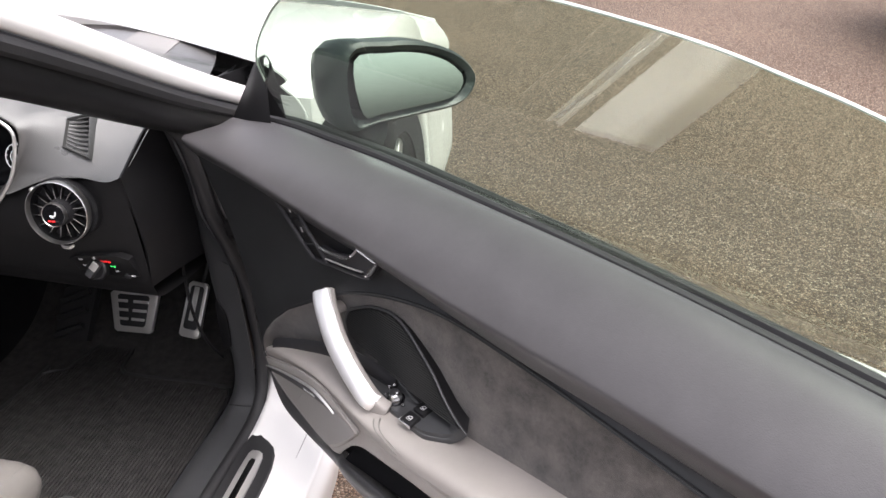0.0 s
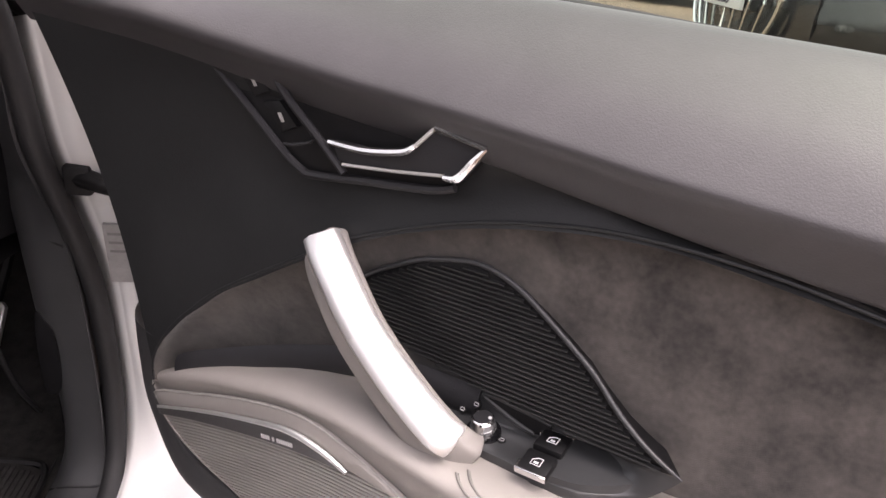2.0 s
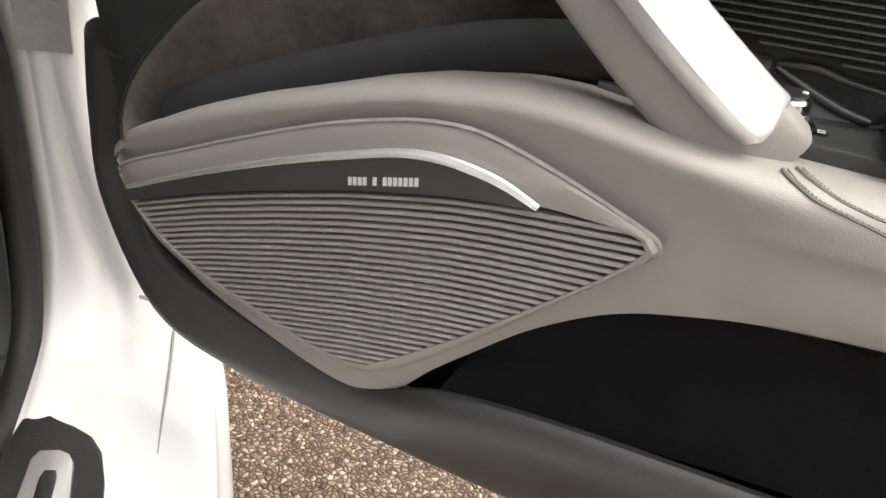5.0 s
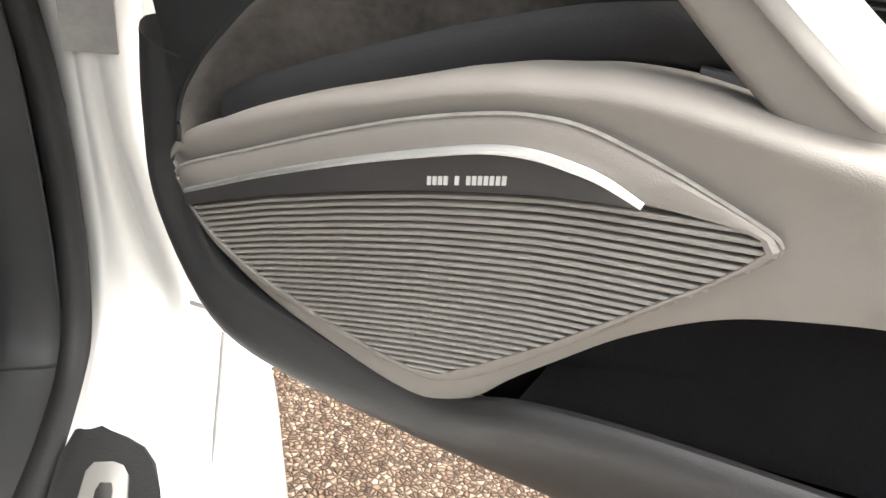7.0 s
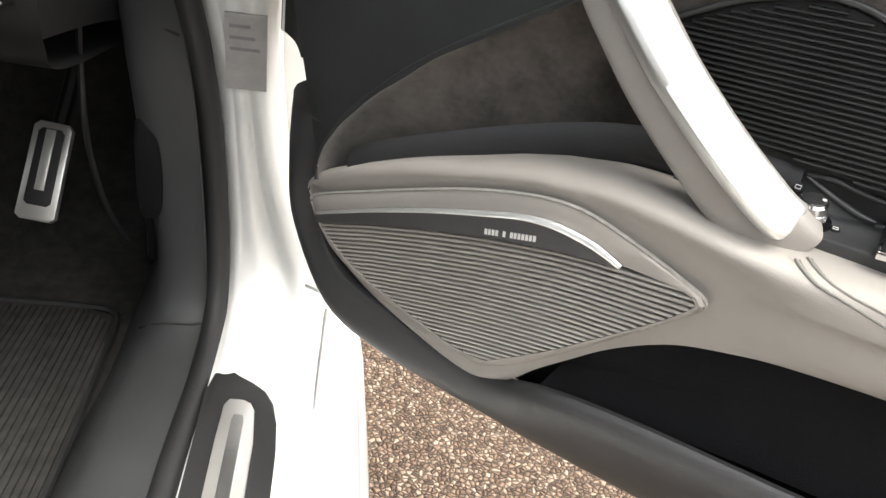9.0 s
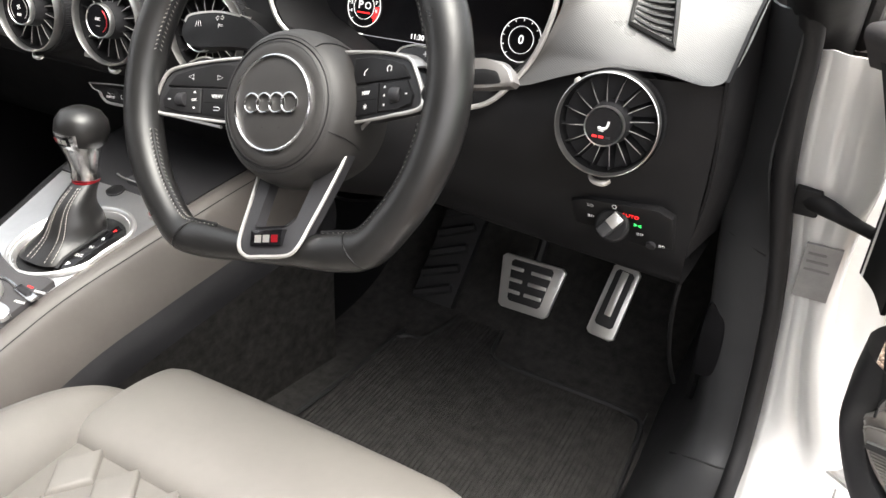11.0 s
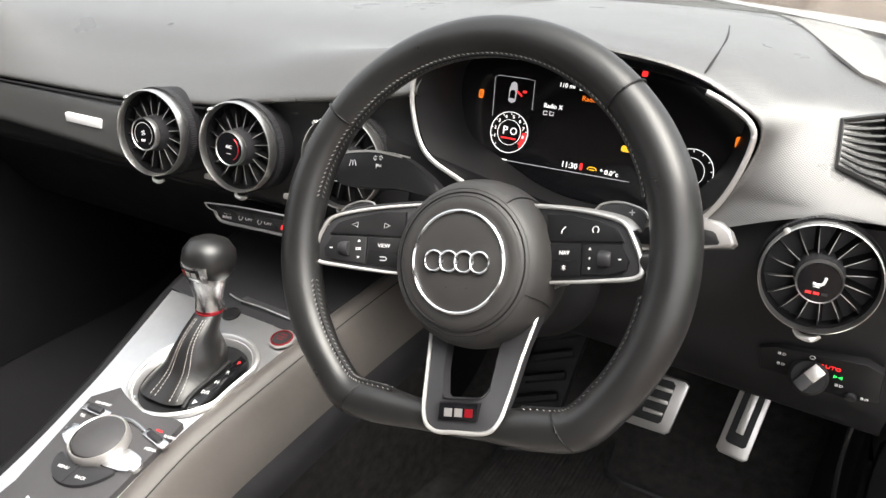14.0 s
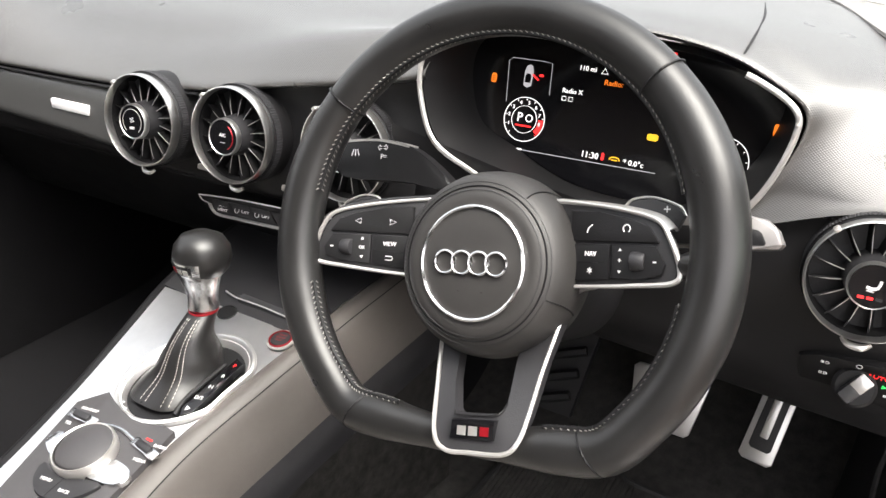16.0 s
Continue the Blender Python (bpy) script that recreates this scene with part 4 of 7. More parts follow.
part("mirror_foot", loft([[P(0.16, 0.865, -0.075), P(0.215, 0.862, -0.08), P(0.27, 0.865, -0.1)], [P(0.165, 0.885, -0.09), P(0.215, 0.882, -0.095), P(0.265, 0.885, -0.115)], [P(0.17, 0.905, -0.1), P(0.215, 0.905, -0.11), P(0.25, 0.905, -0.13)]], 10, 8, 0.03), M_BLACK, mir)


# ---------- the car's white body ----------
car = thing("sports_car", Matrix.Identity(4), "glossy white sports coupe body with black sills and bonnet", "car")


def fy(y):
    """Height of the wing's top along the car."""
    return 0.895 - 0.1 * max(0, y - 0.5) - 0.12 * max(0, y - 1.2) ** 2


hood_rows = []
for y, f in ((0.6, 1.0), (0.7, 0.8), (0.85, 0.4), (1.0, 0.1), (1.25, 0), (1.5, 0), (1.7, 0), (1.82, 0)):
    z = fy(y)
    hood_rows.append([(x, y + f * (0.13 - 0.26 * (abs(x) / 0.84) ** 2), z + dz) for x, dz in ((-0.9, -0.09), (-0.84, -0.01), (-0.7, 0.01), (-0.35, 0.035), (0, 0.045), (0.35, 0.035), (0.7, 0.01), (0.84, -0.01), (0.9, -0.09))])
part("bonnet", loft(hood_rows, 40, 30, 0.004), M_WHITE, car, "white painted bonnet")


def side_panel(sx):
    rows = []
    for y, lo in ((0.40, 0.2), (0.6, 0.2), (0.7, 0.22), (0.76, 0.45), (0.84, 0.6), (0.95, 0.67), (1.05, 0.69), (1.15, 0.67), (1.26, 0.6), (1.34, 0.45), (1.4, 0.25), (1.6, 0.22), (1.8, 0.25)):
        z = fy(max(y, 0.5))
        rows.append([(sx * 0.86, y, z - 0.015), (sx * 0.9, y, z - 0.07), (sx * 0.905, y, (z + lo) / 2 + 0.1), (sx * 0.915, y, lo + 0.06), (sx * 0.9, y, lo), (sx * 0.85, y, lo + 0.01)])
    return loft(rows, 24, 50, 0.003)


part("front_wing", side_panel(1), M_WHITE, car)
part("front_wing", side_panel(-1), M_WHITE, car)
part("front_bumper", loft([[(-0.86, 1.78, 0.72), (-0.5, 1.95, 0.74), (0, 2.02, 0.74), (0.5, 1.95, 0.74), (0.86, 1.78, 0.72)], [(-0.9, 1.8, 0.5), (-0.5, 2.0, 0.5), (0, 2.06, 0.5), (0.5, 2.0, 0.5), (0.9, 1.8, 0.5)], [(-0.88, 1.78, 0.22), (-0.5, 1.97, 0.2), (0, 2.03, 0.2), (0.5, 1.97, 0.2), (0.88, 1.78, 0.22)]], 30, 12, 0.004), M_WHITE, car)
part("rear_body", loft([[(-0.75, -0.75, 0.92), (-0.5, -0.75, 1.22), (0, -0.75, 1.29), (0.5, -0.75, 1.22), (0.75, -0.75, 0.92)], [(-0.78, -1.2, 0.93), (-0.5, -1.2, 1.15), (0, -1.2, 1.2), (0.5, -1.2, 1.15), (0.78, -1.2, 0.93)], [(-0.75, -1.9, 0.85), (-0.5, -1.95, 0.9), (0, -2.0, 0.92), (0.5, -1.95, 0.9), (0.75, -1.9, 0.85)], [(-0.8, -2.0, 0.4), (-0.5, -2.1, 0.4), (0, -2.15, 0.4), (0.5, -2.1, 0.4), (0.8, -2.0, 0.4)]], 24, 20, 0.004), M_WHITE, car)
part("roof", loft([[(-0.6, y, z - 0.07), (-0.4, y, z - 0.01), (0, y, z + 0.01), (0.4, y, z - 0.01), (0.6, y, z - 0.07)] for y, z in ((-0.43, 1.285), (-0.6, 1.3), (-0.78, 1.29))], 20, 8, 0.02), M_WHITE, car)
# out of view; added to stop the white roof bouncing light onto the dash
part("headlining", loft([[(-0.6, y, z - 0.105), (-0.4, y, z - 0.045), (0, y, z - 0.03), (0.4, y, z - 0.045), (0.6, y, z - 0.105)] for y, z in ((-0.44, 1.285), (-0.6, 1.3), (-0.78, 1.29), (-1.0, 1.25), (-1.2, 1.19))], 20, 12, 0.008), M_SOFT, car, "unseen charcoal headlining added to cut roof bounce")
for sx in (-1, 1):
    part("rear_quarter", loft([[(sx * 0.76, y, 0.93), (sx * 0.89, y, 0.8), (sx * 0.91, y, 0.55), (sx * 0.9, y, 0.25)] for y in (-0.82, -1.1, -1.5, -1.95)], 14, 10, 0.004), M_WHITE, car)
# never in view; added so the door pane mirrors a dark band
for sx in (-1, 1):
    part("quarter_window", loft([[(sx * x, y, z) for x, z in ((0.757, 0.945 - 0.01 * k), (0.7, 1.022 - 0.012 * k), (0.63, 1.105 - 0.02 * k), (0.57, 1.168 - 0.035 * k))] for k, y in enumerate((-0.77, -0.9, -1.05, -1.2))], 12, 10, 0.004), M_GLOSS, car, "unseen dark quarter window added for the pane's reflection")
part("far_side", loft([[(-0.80, y, 0.92), (-0.89, y, 0.8), (-0.91, y, 0.55), (-0.9, y, 0.25)] for y in (0.42, 0.0, -0.5, -0.82)], 14, 10, 0.004), M_WHITE, car)
# hinge post and sill, one white pressing
post = []
for z, xi, xo, y in ((0.815, 0.768, 0.84, 0.288), (0.75, 0.772, 0.846, 0.296), (0.69, 0.777, 0.85, 0.307), (0.63, 0.786, 0.846, 0.328), (0.55, 0.798, 0.848, 0.345), (0.47, 0.806, 0.86, 0.34), (0.4, 0.812, 0.886, 0.332), (0.35, 0.814, 0.918, 0.314), (0.315, 0.812, 0.936, 0.275), (0.3, 0.81, 0.941, 0.2), (0.296, 0.808, 0.943, 0.1), (0.296, 0.806, 0.942, -0.2), (0.298, 0.806, 0.94, -0.55), (0.31, 0.806, 0.93, -0.82)):
    d = 1 if z > 0.36 else 0.35
    dip = 0.011 * max(0.0, 1 - abs(z - 0.415) / 0.11)
    post.append([(xi - 0.02, y + 0.03, z), (xi, y + 0.004, z + 0.006), (xi + 0.008, y, z + 0.008), (xi * 0.72 + xo * 0.28, y - 0.003 * d, z + 0.006), (xi * 0.55 + xo * 0.45, y - 0.002 * d + dip, z + 0.0055), (xi * 0.36 + xo * 0.64, y - 0.004 * d, z + 0.004), (xo - 0.008, y + 0.004, z + 0.001), (xo, y + 0.03 * d, z - 0.006), (xo + (0.01 if z < 0.36 else -0.004), y + 0.09 * d, z - 0.04), (xo - 0.01, y + 0.12 * d, z - 0.16 * (1 - d) * 1.4)])
part("hinge_post_and_sill", loft(post, 56, 70, 0.003), M_WHITE, car, "white painted hinge post running into the sill")
part("wing_edge", loft([[(0.825, 0.43, z), (0.862, 0.412, z), (0.905, 0.405, z), (0.915, 0.43, z)] for z in (0.86, 0.6, 0.4, 0.22)], 10, 12, 0.003), M_WHITE, car)
seal = [(0.745, 0.2, 0.90), (0.754, 0.255, 0.84), (0.757, 0.278, 0.77), (0.762, 0.29, 0.7), (0.773, 0.31, 0.63), (0.782, 0.325, 0.57), (0.79, 0.33, 0.5), (0.797, 0.32, 0.4), (0.799, 0.29, 0.33), (0.797, 0.22, 0.305), (0.792, 0.08, 0.302), (0.79, -0.3, 0.302), (0.79, -0.8, 0.31)]
part("door_seal", tube(seal, 0.0115, 10, n=80), M_RUBBER, car, "black rubber door seal")
part("sill_trim", slab([(0.806, 0.19), (0.81, 0.215), (0.818, 0.22), (0.828, 0.216), (0.846, 0.205), (0.859, 0.193), (0.867, 0.177), (0.872, 0.15), (0.874, 0.12), (0.874, -0.3), (0.87, -0.8), (0.806, -0.8), (0.806, 0.1)], lambda a, b: Vector((a, b, 0.3125 + 0.006 * max(0.0, -b - 0.3))), lambda a, b: Vector((a, b, 0.298)), 0.003, 3), M_RUBBER, car, "black sill cover")
scuff = part("scuff_plate", slab([(0.825, 0.168), (0.829, 0.176), (0.841, 0.1755), (0.848, 0.171), (0.852, 0.162), (0.855, 0.124), (0.855, -0.3), (0.822, -0.3), (0.824, 0.126)], lambda a, b: Vector((a, b, 0.3165)), lambda a, b: Vector((a, b, 0.3085)), 0.0015, 3), M_SILVER, car, "aluminium scuff plate")
part("scuff_inlay", slab([(0.834, 0.148), (0.836, 0.155), (0.843, 0.154), (0.8445, 0.147), (0.8435, -0.28), (0.832, -0.28)], lambda a, b: Vector((a, b, 0.3175)), lambda a, b: Vector((a, b, 0.316))), M_CHROME, scuff)
M_PRINT = mat("grey_print", (0.22, 0.215, 0.21), 0.6, var=0.1, scale=80)


def yp(z):
    """The face of the hinge post at a height."""
    return 0.3355 - (z - 0.55) * 0.21 if z > 0.55 else 0.3355


# grey tube drawn in place of the shadow in the panel gap
part("sill_gap_shade", tube([(0.9082, 0.2975, 0.3345), (0.908, 0.2935, 0.3315), (0.9067, 0.2699, 0.3191), (0.9052, 0.24, 0.3117), (0.9038, 0.2091, 0.3074), (0.903, 0.1793, 0.3047)], [0.0018, 0.0016, 0.0013, 0.0012, 0.001, 0.0004], 6, n=30), M_LABEL, car, "grey line for the shadow gap between post and sill")
stk = part("post_sticker", slab([(0.802, 0.545), (0.838, 0.545), (0.838, 0.616), (0.802, 0.616)], lambda a, b: Vector((a, yp(b), b)), lambda a, b: Vector((a, yp(b) + 0.006, b))), M_LABEL, car, "grey printed tyre pressure sticker")
for i in range(6):
    z = 0.551 + i * 0.0105
    part("print_bar", slab([(0.806, z), (0.832 - 0.004 * (i % 3), z), (0.832 - 0.004 * (i % 3), z + 0.003), (0.806, z + 0.003)], lambda a, b: Vector((a, yp(b) - 0.0006, b)), lambda a, b: Vector((a, yp(b) + 0.002, b))), M_PRINT, stk)
ck = part("check_strap", tube([(0.79, 0.31, 0.669), (0.812, 0.3, 0.667), (0.842, 0.295, 0.658), (0.9, 0.27, 0.65)], [0.011, 0.0095, 0.0065, 0.006], 10, n=16), M_BLACK, car, "black door check strap")
part("strap_bracket", box(0.777, 0.803, 0.3, 0.33, 0.653, 0.683, 0.003), M_BLACK, ck)
# windscreen frame
APIL = [(0.80, 0.5, 0.82), (0.80, 0.38, 0.868), (0.80, 0.2, 0.945), (0.797, 0.0, 1.04), (0.785, -0.15, 1.11), (0.73, -0.32, 1.19), (0.58, -0.42, 1.245), (0.3, -0.45, 1.27), (0, -0.46, 1.28)]
part("pillar_outer", tube(APIL, 0.016, 12, n=50, sx=0.9), M_WHITE, car, "white windscreen pillar")
part("pillar_trim", tube([(x - 0.042, y - 0.01, z - 0.036) for x, y, z in APIL], 0.034, 14, n=50, sx=1.0), M_BLACK, car, "dark windscreen pillar trim")
part("pillar_seal", tube([(x - 0.004, y - 0.012, z - 0.024) for x, y, z in APIL], 0.011, 8, n=50), M_RUBBER, car)
part("pillar_outer", tube([(-x, y, z) for x, y, z in APIL[:-1]], 0.028, 12, n=50, sx=0.8), M_WHITE, car)
ws = loft([[(-0.76, 0.52, 0.865), (-0.4, 0.66, 0.875), (0, 0.7, 0.88), (0.4, 0.66, 0.875), (0.76, 0.52, 0.865)], [(-0.77, 0.05, 1.025), (-0.38, 0.14, 1.07), (0, 0.17, 1.085), (0.38, 0.14, 1.07), (0.77, 0.05, 1.025)], [(-0.58, -0.40, 1.24), (-0.3, -0.42, 1.265), (0, -0.43, 1.275), (0.3, -0.42, 1.265), (0.58, -0.40, 1.24)]], 24, 16, 0.004)
wso = part("windscreen", ws, M_WIND, car, "laminated windscreen glass")
wso.visible_shadow = False
part("scuttle", loft([[(-0.82, 0.5, 0.85), (-0.4, 0.66, 0.862), (0, 0.7, 0.868), (0.4, 0.66, 0.862), (0.82, 0.5, 0.85)], [(-0.82, 0.62, 0.865), (-0.4, 0.74, 0.885), (0, 0.78, 0.89), (0.4, 0.74, 0.885), (0.82, 0.62, 0.865)]], 24, None, 0.006, smooth=False), M_BLACK, car)


def road_wheel(parent, x, y, r=0.335, sgn=1):
    m = Matrix.Translation((x, y, r)) @ pose(0, 0, 0, 0, 90 * sgn, 0)
    ty = part("tyre", lathe([(0.22, -0.11), (0.3, -0.115), (r, -0.09), (r, 0.09), (0.3, 0.115), (0.235, 0.105), (0.225, 0.06), (0.22, -0.11)], 48, m), M_TYRE, parent)
    rim = part("rim", lathe([(0.232, 0.1), (0.222, 0.09), (0.215, 0.03), (0.06, 0.03), (0.06, 0.02), (0.215, 0.0), (0.22, -0.1)], 48, m), M_DARK, parent)
    for i in range(5):
        a = 72 * i
        part("spoke", moved(box(0.045, 0.222, -0.022, 0.022, 0.045, 0.085, 0.008), m @ pose(0, 0, 0, 0, 0, a)), M_SILVER, rim)
    part("hub_cap", lathe([(0, 0.092), (0.03, 0.09), (0.055, 0.07), (0.06, 0.03)], 24, m), M_SILVER, rim)


road_wheel(car, 0.79, 1.05)
road_wheel(car, -0.79, 1.05, sgn=-1)

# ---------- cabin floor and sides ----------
# passenger half is coloured near black to stand for shade under the dash
for tag, xs, carpet, words in (("floor_driver", (0.1, 0.3, 0.5, 0.74), M_MATPILE, "charcoal carpeted driver footwell floor"), ("floor_passenger", (-0.72, -0.4, -0.1, 0.1), M_MATTE, "passenger footwell floor, carpet blackened for shade")):
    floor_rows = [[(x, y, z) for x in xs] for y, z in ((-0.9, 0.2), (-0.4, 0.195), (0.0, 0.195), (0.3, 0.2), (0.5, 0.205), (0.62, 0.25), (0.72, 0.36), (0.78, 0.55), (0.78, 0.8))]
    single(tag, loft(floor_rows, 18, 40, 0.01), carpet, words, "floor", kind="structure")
kick = [[(0.70, 0.72, z), (0.704, 0.5, z), (0.709, 0.35, z), (0.72, y + 0.035, z), (0.75, y, z)] for z, y in ((0.86, 0.235), (0.77, 0.272), (0.7, 0.286))] + [[(0.70, 0.72, 0.6), (0.706, 0.5, 0.6), (0.712, 0.365, 0.6), (0.722, 0.332, 0.6), (0.77, 0.312, 0.6)]] + [[(0.70, 0.72, 0.5), (0.715, 0.5, 0.5), (0.722, 0.36, 0.5), (0.735, 0.325, 0.5), (0.782, 0.312, 0.5)], [(0.70, 0.72, 0.36), (0.72, 0.5, 0.36), (0.74, 0.33, 0.36), (0.79, 0.3, 0.36)], [(0.68, 0.72, 0.25), (0.7, 0.5, 0.26), (0.735, 0.28, 0.3), (0.79, 0.25, 0.312)], [(0.66, 0.72, 0.2), (0.68, 0.4, 0.2), (0.725, 0.15, 0.29), (0.79, 0.12, 0.306)], [(0.66, 0.6, 0.2), (0.675, 0.2, 0.2), (0.722, -0.1, 0.29), (0.79, -0.1, 0.306)], [(0.66, 0.3, 0.2), (0.67, -0.2, 0.2), (0.722, -0.5, 0.29), (0.79, -0.5, 0.306)], [(0.66, -0.2, 0.2), (0.67, -0.5, 0.2), (0.722, -0.85, 0.29), (0.79, -0.85, 0.306)]]
kp = thing("footwell_trim", Matrix.Identity(4), "dark grey plastic kick panel running into the sill trim", "car trim")
part("kick_panel", loft(kick, 30, 60, 0.003), M_PANEL, kp)
# no hollow here: a proud black plate gives the recess its darkness
part("recess_plate", slab([(v.x, v.y) for v in cr([(0.722, 0.415, 0), (0.736, 0.413, 0), (0.744, 0.42, 0), (0.7475, 0.44, 0), (0.7475, 0.47, 0), (0.7445, 0.492, 0), (0.737, 0.502, 0), (0.722, 0.505, 0)], 32, True)], lambda a, b: Vector((a, 0.3125 + (0.747 - a) * 0.62, b)), lambda a, b: Vector((a, 0.335 + (0.747 - a) * 0.62, b)), 0.001), M_MATTE, kp, "flat dark plate imitating the shaded release recess")
part("panel_joint", tube([(0.722, 0.305, 0.292), (0.7335, 0.292, 0.3045), (0.7485, 0.2795, 0.3172), (0.7766, 0.2732, 0.3228), (0.79, 0.274, 0.3245)], 0.0014, 6, n=14), M_RUBBER, kp)
part("panel_joint", tube([(0.712, 0.36, 0.61), (0.7215, 0.3305, 0.605), (0.745, 0.3195, 0.6), (0.767, 0.3105, 0.595)], 0.0016, 6, n=14), M_RUBBER, kp)
part("bonnet_release", box(0.715, 0.73, 0.37, 0.46, 0.33, 0.45, 0.012), M_BLACK, kp, "black block standing in for the bonnet release recess")
single("cabin_side", loft([[(-0.74, y, 0.9), (-0.76, y, 0.7), (-0.74, y, 0.5), (-0.72, y, 0.2)] for y in (0.75, 0.3, -0.2, -0.9)], 14, 12, 0.01), M_BLACK, "black far side door trim", "trim", kind="structure")
single("far_door_strip", tube([(-0.72, 0.25, 0.6), (-0.735, 0.1, 0.605), (-0.74, -0.1, 0.605)], 0.003, 6, n=12), M_CHROME, "thin bright strip on the far door", "trim", kind="structure")
single("rear_bulkhead", loft([[(-0.74, -0.9, z), (0, -0.95, z), (0.74, -0.9, z)] for z in (0.2, 0.6, 0.95)], 12, None, 0.02, smooth=False), M_BLACK, "black bulkhead behind the seats", "wall", kind="structure")


# ---------- dashboard ----------
dash = thing("dashboard", Matrix.Identity(4), "dark textured dashboard with round vents and a digital cluster", "dashboard")
EDGE = [(-0.74, 0.15, 0.782), (-0.46, 0.15, 0.786), (-0.22, 0.15, 0.79), (-0.07, 0.152, 0.802), (0.04, 0.156, 0.82), (0.12, 0.162, 0.832), (0.175, 0.174, 0.84), (0.212, 0.181, 0.848)]


def rise(pts, dy, dz):
    return [(x, y + dy, z + dz) for x, y, z in pts]


left_pad = loft([rise(EDGE, 0.012, -0.004), EDGE, rise(EDGE, 0.008, 0.012), rise(EDGE, 0.05, 0.045),
                 [(x, 0.27, 0.875 + 0.02 * max(0, x)) for x, y, z in EDGE], [(x, 0.42, 0.898) for x, y, z in EDGE], [(x, 0.74, 0.893) for x, y, z in EDGE]], 60, 40)
part("dash_pad", left_pad, M_DASH, dash, "textured grey dashboard pad")
HOOD = [(0.206, 0.18, 0.845), (0.207, 0.183, 0.864), (0.222, 0.186, 0.886), (0.28, 0.187, 0.905), (0.36, 0.187, 0.912), (0.44, 0.186, 0.907), (0.491, 0.185, 0.8965), (0.528, 0.183, 0.8795), (0.547, 0.181, 0.8665), (0.5505, 0.179, 0.848), (0.5415, 0.174, 0.818), (0.5305, 0.172, 0.797), (0.509, 0.17, 0.776), (0.488, 0.17, 0.758)]
BACK = [(0.206, 0.74, 0.893), (0.207, 0.74, 0.893), (0.222, 0.74, 0.893), (0.28, 0.74, 0.893), (0.37, 0.74, 0.893), (0.47, 0.74, 0.893), (0.58, 0.7, 0.89), (0.66, 0.6, 0.884), (0.72, 0.42, 0.875), (0.714, 0.29, 0.87), (0.705, 0.165, 0.81), (0.652, 0.15, 0.811), (0.6, 0.152, 0.8045), (0.534, 0.158, 0.7775)]
LIFT = [(0, 0.03), (0, 0.03), (0, 0.028), (0, 0.022), (0, 0.02), (0.004, 0.02), (0.006, 0.02), (0.008, 0.018), (0.008, 0.016), (0.006, 0.012), (-0.002, 0.006), (-0.004, 0.003), (-0.003, 0.002), (-0.002, 0.001)]


def fan(f, puff):
    """A line across the dash skin, from the cluster's rim to its far edge."""
    return [tuple(a + (b - a) * f + d * puff for a, b, d in zip(h, k, (l[0], 0.0, l[1]))) for h, k, l in zip(HOOD, BACK, LIFT)]


hood = loft([rise(HOOD, 0.07, -0.012), rise(HOOD, 0.012, -0.003), rise(HOOD, -0.001, 0.003), fan(0.04, 0.4), fan(0.13, 0.75), fan(0.35, 1.0), fan(0.65, 0.7), fan(0.88, 0.3), BACK], 90, 44)
part("cluster_hood", hood, M_DASH, dash, "textured grey hood running round the instrument cluster")
part("dash_end", loft([[(0.705, 0.16, 0.81), (0.71, 0.28, 0.872), (0.72, 0.42, 0.875), (0.74, 0.55, 0.87)], [(0.707, 0.18, 0.7), (0.715, 0.3, 0.7), (0.725, 0.42, 0.7), (0.74, 0.55, 0.7)], [(0.69, 0.2, 0.61), (0.7, 0.3, 0.6), (0.71, 0.42, 0.58), (0.72, 0.55, 0.56)]], 20, 12, 0.003), M_BLACK, dash)
# middle band behind the vents
mid = loft([rise(EDGE, 0.01, 0.0), rise(EDGE, 0.014, -0.03), [(x, 0.165, 0.74) for x, y, z in EDGE], [(x, 0.165, 0.7) for x, y, z in EDGE], [(x, 0.172, 0.683) for x, y, z in EDGE], [(x, 0.2, 0.676) for x, y, z in EDGE], [(x, 0.4, 0.66) for x, y, z in EDGE]], 50, 24)
part("vent_panel", mid, M_BLACK, dash, "satin black vent panel")
rlow = loft([[(0.18, 0.17, 0.8), (0.4, 0.17, 0.76), (0.5, 0.172, 0.772), (0.6, 0.16, 0.797), (0.705, 0.165, 0.805)], [(0.18, 0.17, 0.74), (0.4, 0.17, 0.72), (0.5, 0.165, 0.73), (0.6, 0.16, 0.74), (0.707, 0.17, 0.74)], [(0.18, 0.18, 0.68), (0.4, 0.18, 0.68), (0.5, 0.175, 0.68), (0.6, 0.172, 0.68), (0.705, 0.18, 0.68)], [(0.18, 0.2, 0.63), (0.4, 0.195, 0.625), (0.5, 0.195, 0.62), (0.6, 0.192, 0.615), (0.7, 0.195, 0.61)], [(0.18, 0.24, 0.6), (0.4, 0.24, 0.595), (0.5, 0.24, 0.59), (0.6, 0.24, 0.585), (0.7, 0.24, 0.58)], [(0.18, 0.5, 0.58), (0.4, 0.5, 0.57), (0.5, 0.5, 0.57), (0.6, 0.5, 0.56), (0.7, 0.5, 0.55)]], 40, 30)
part("knee_panel", rlow, M_BLACK, dash, "black lower dash panel")
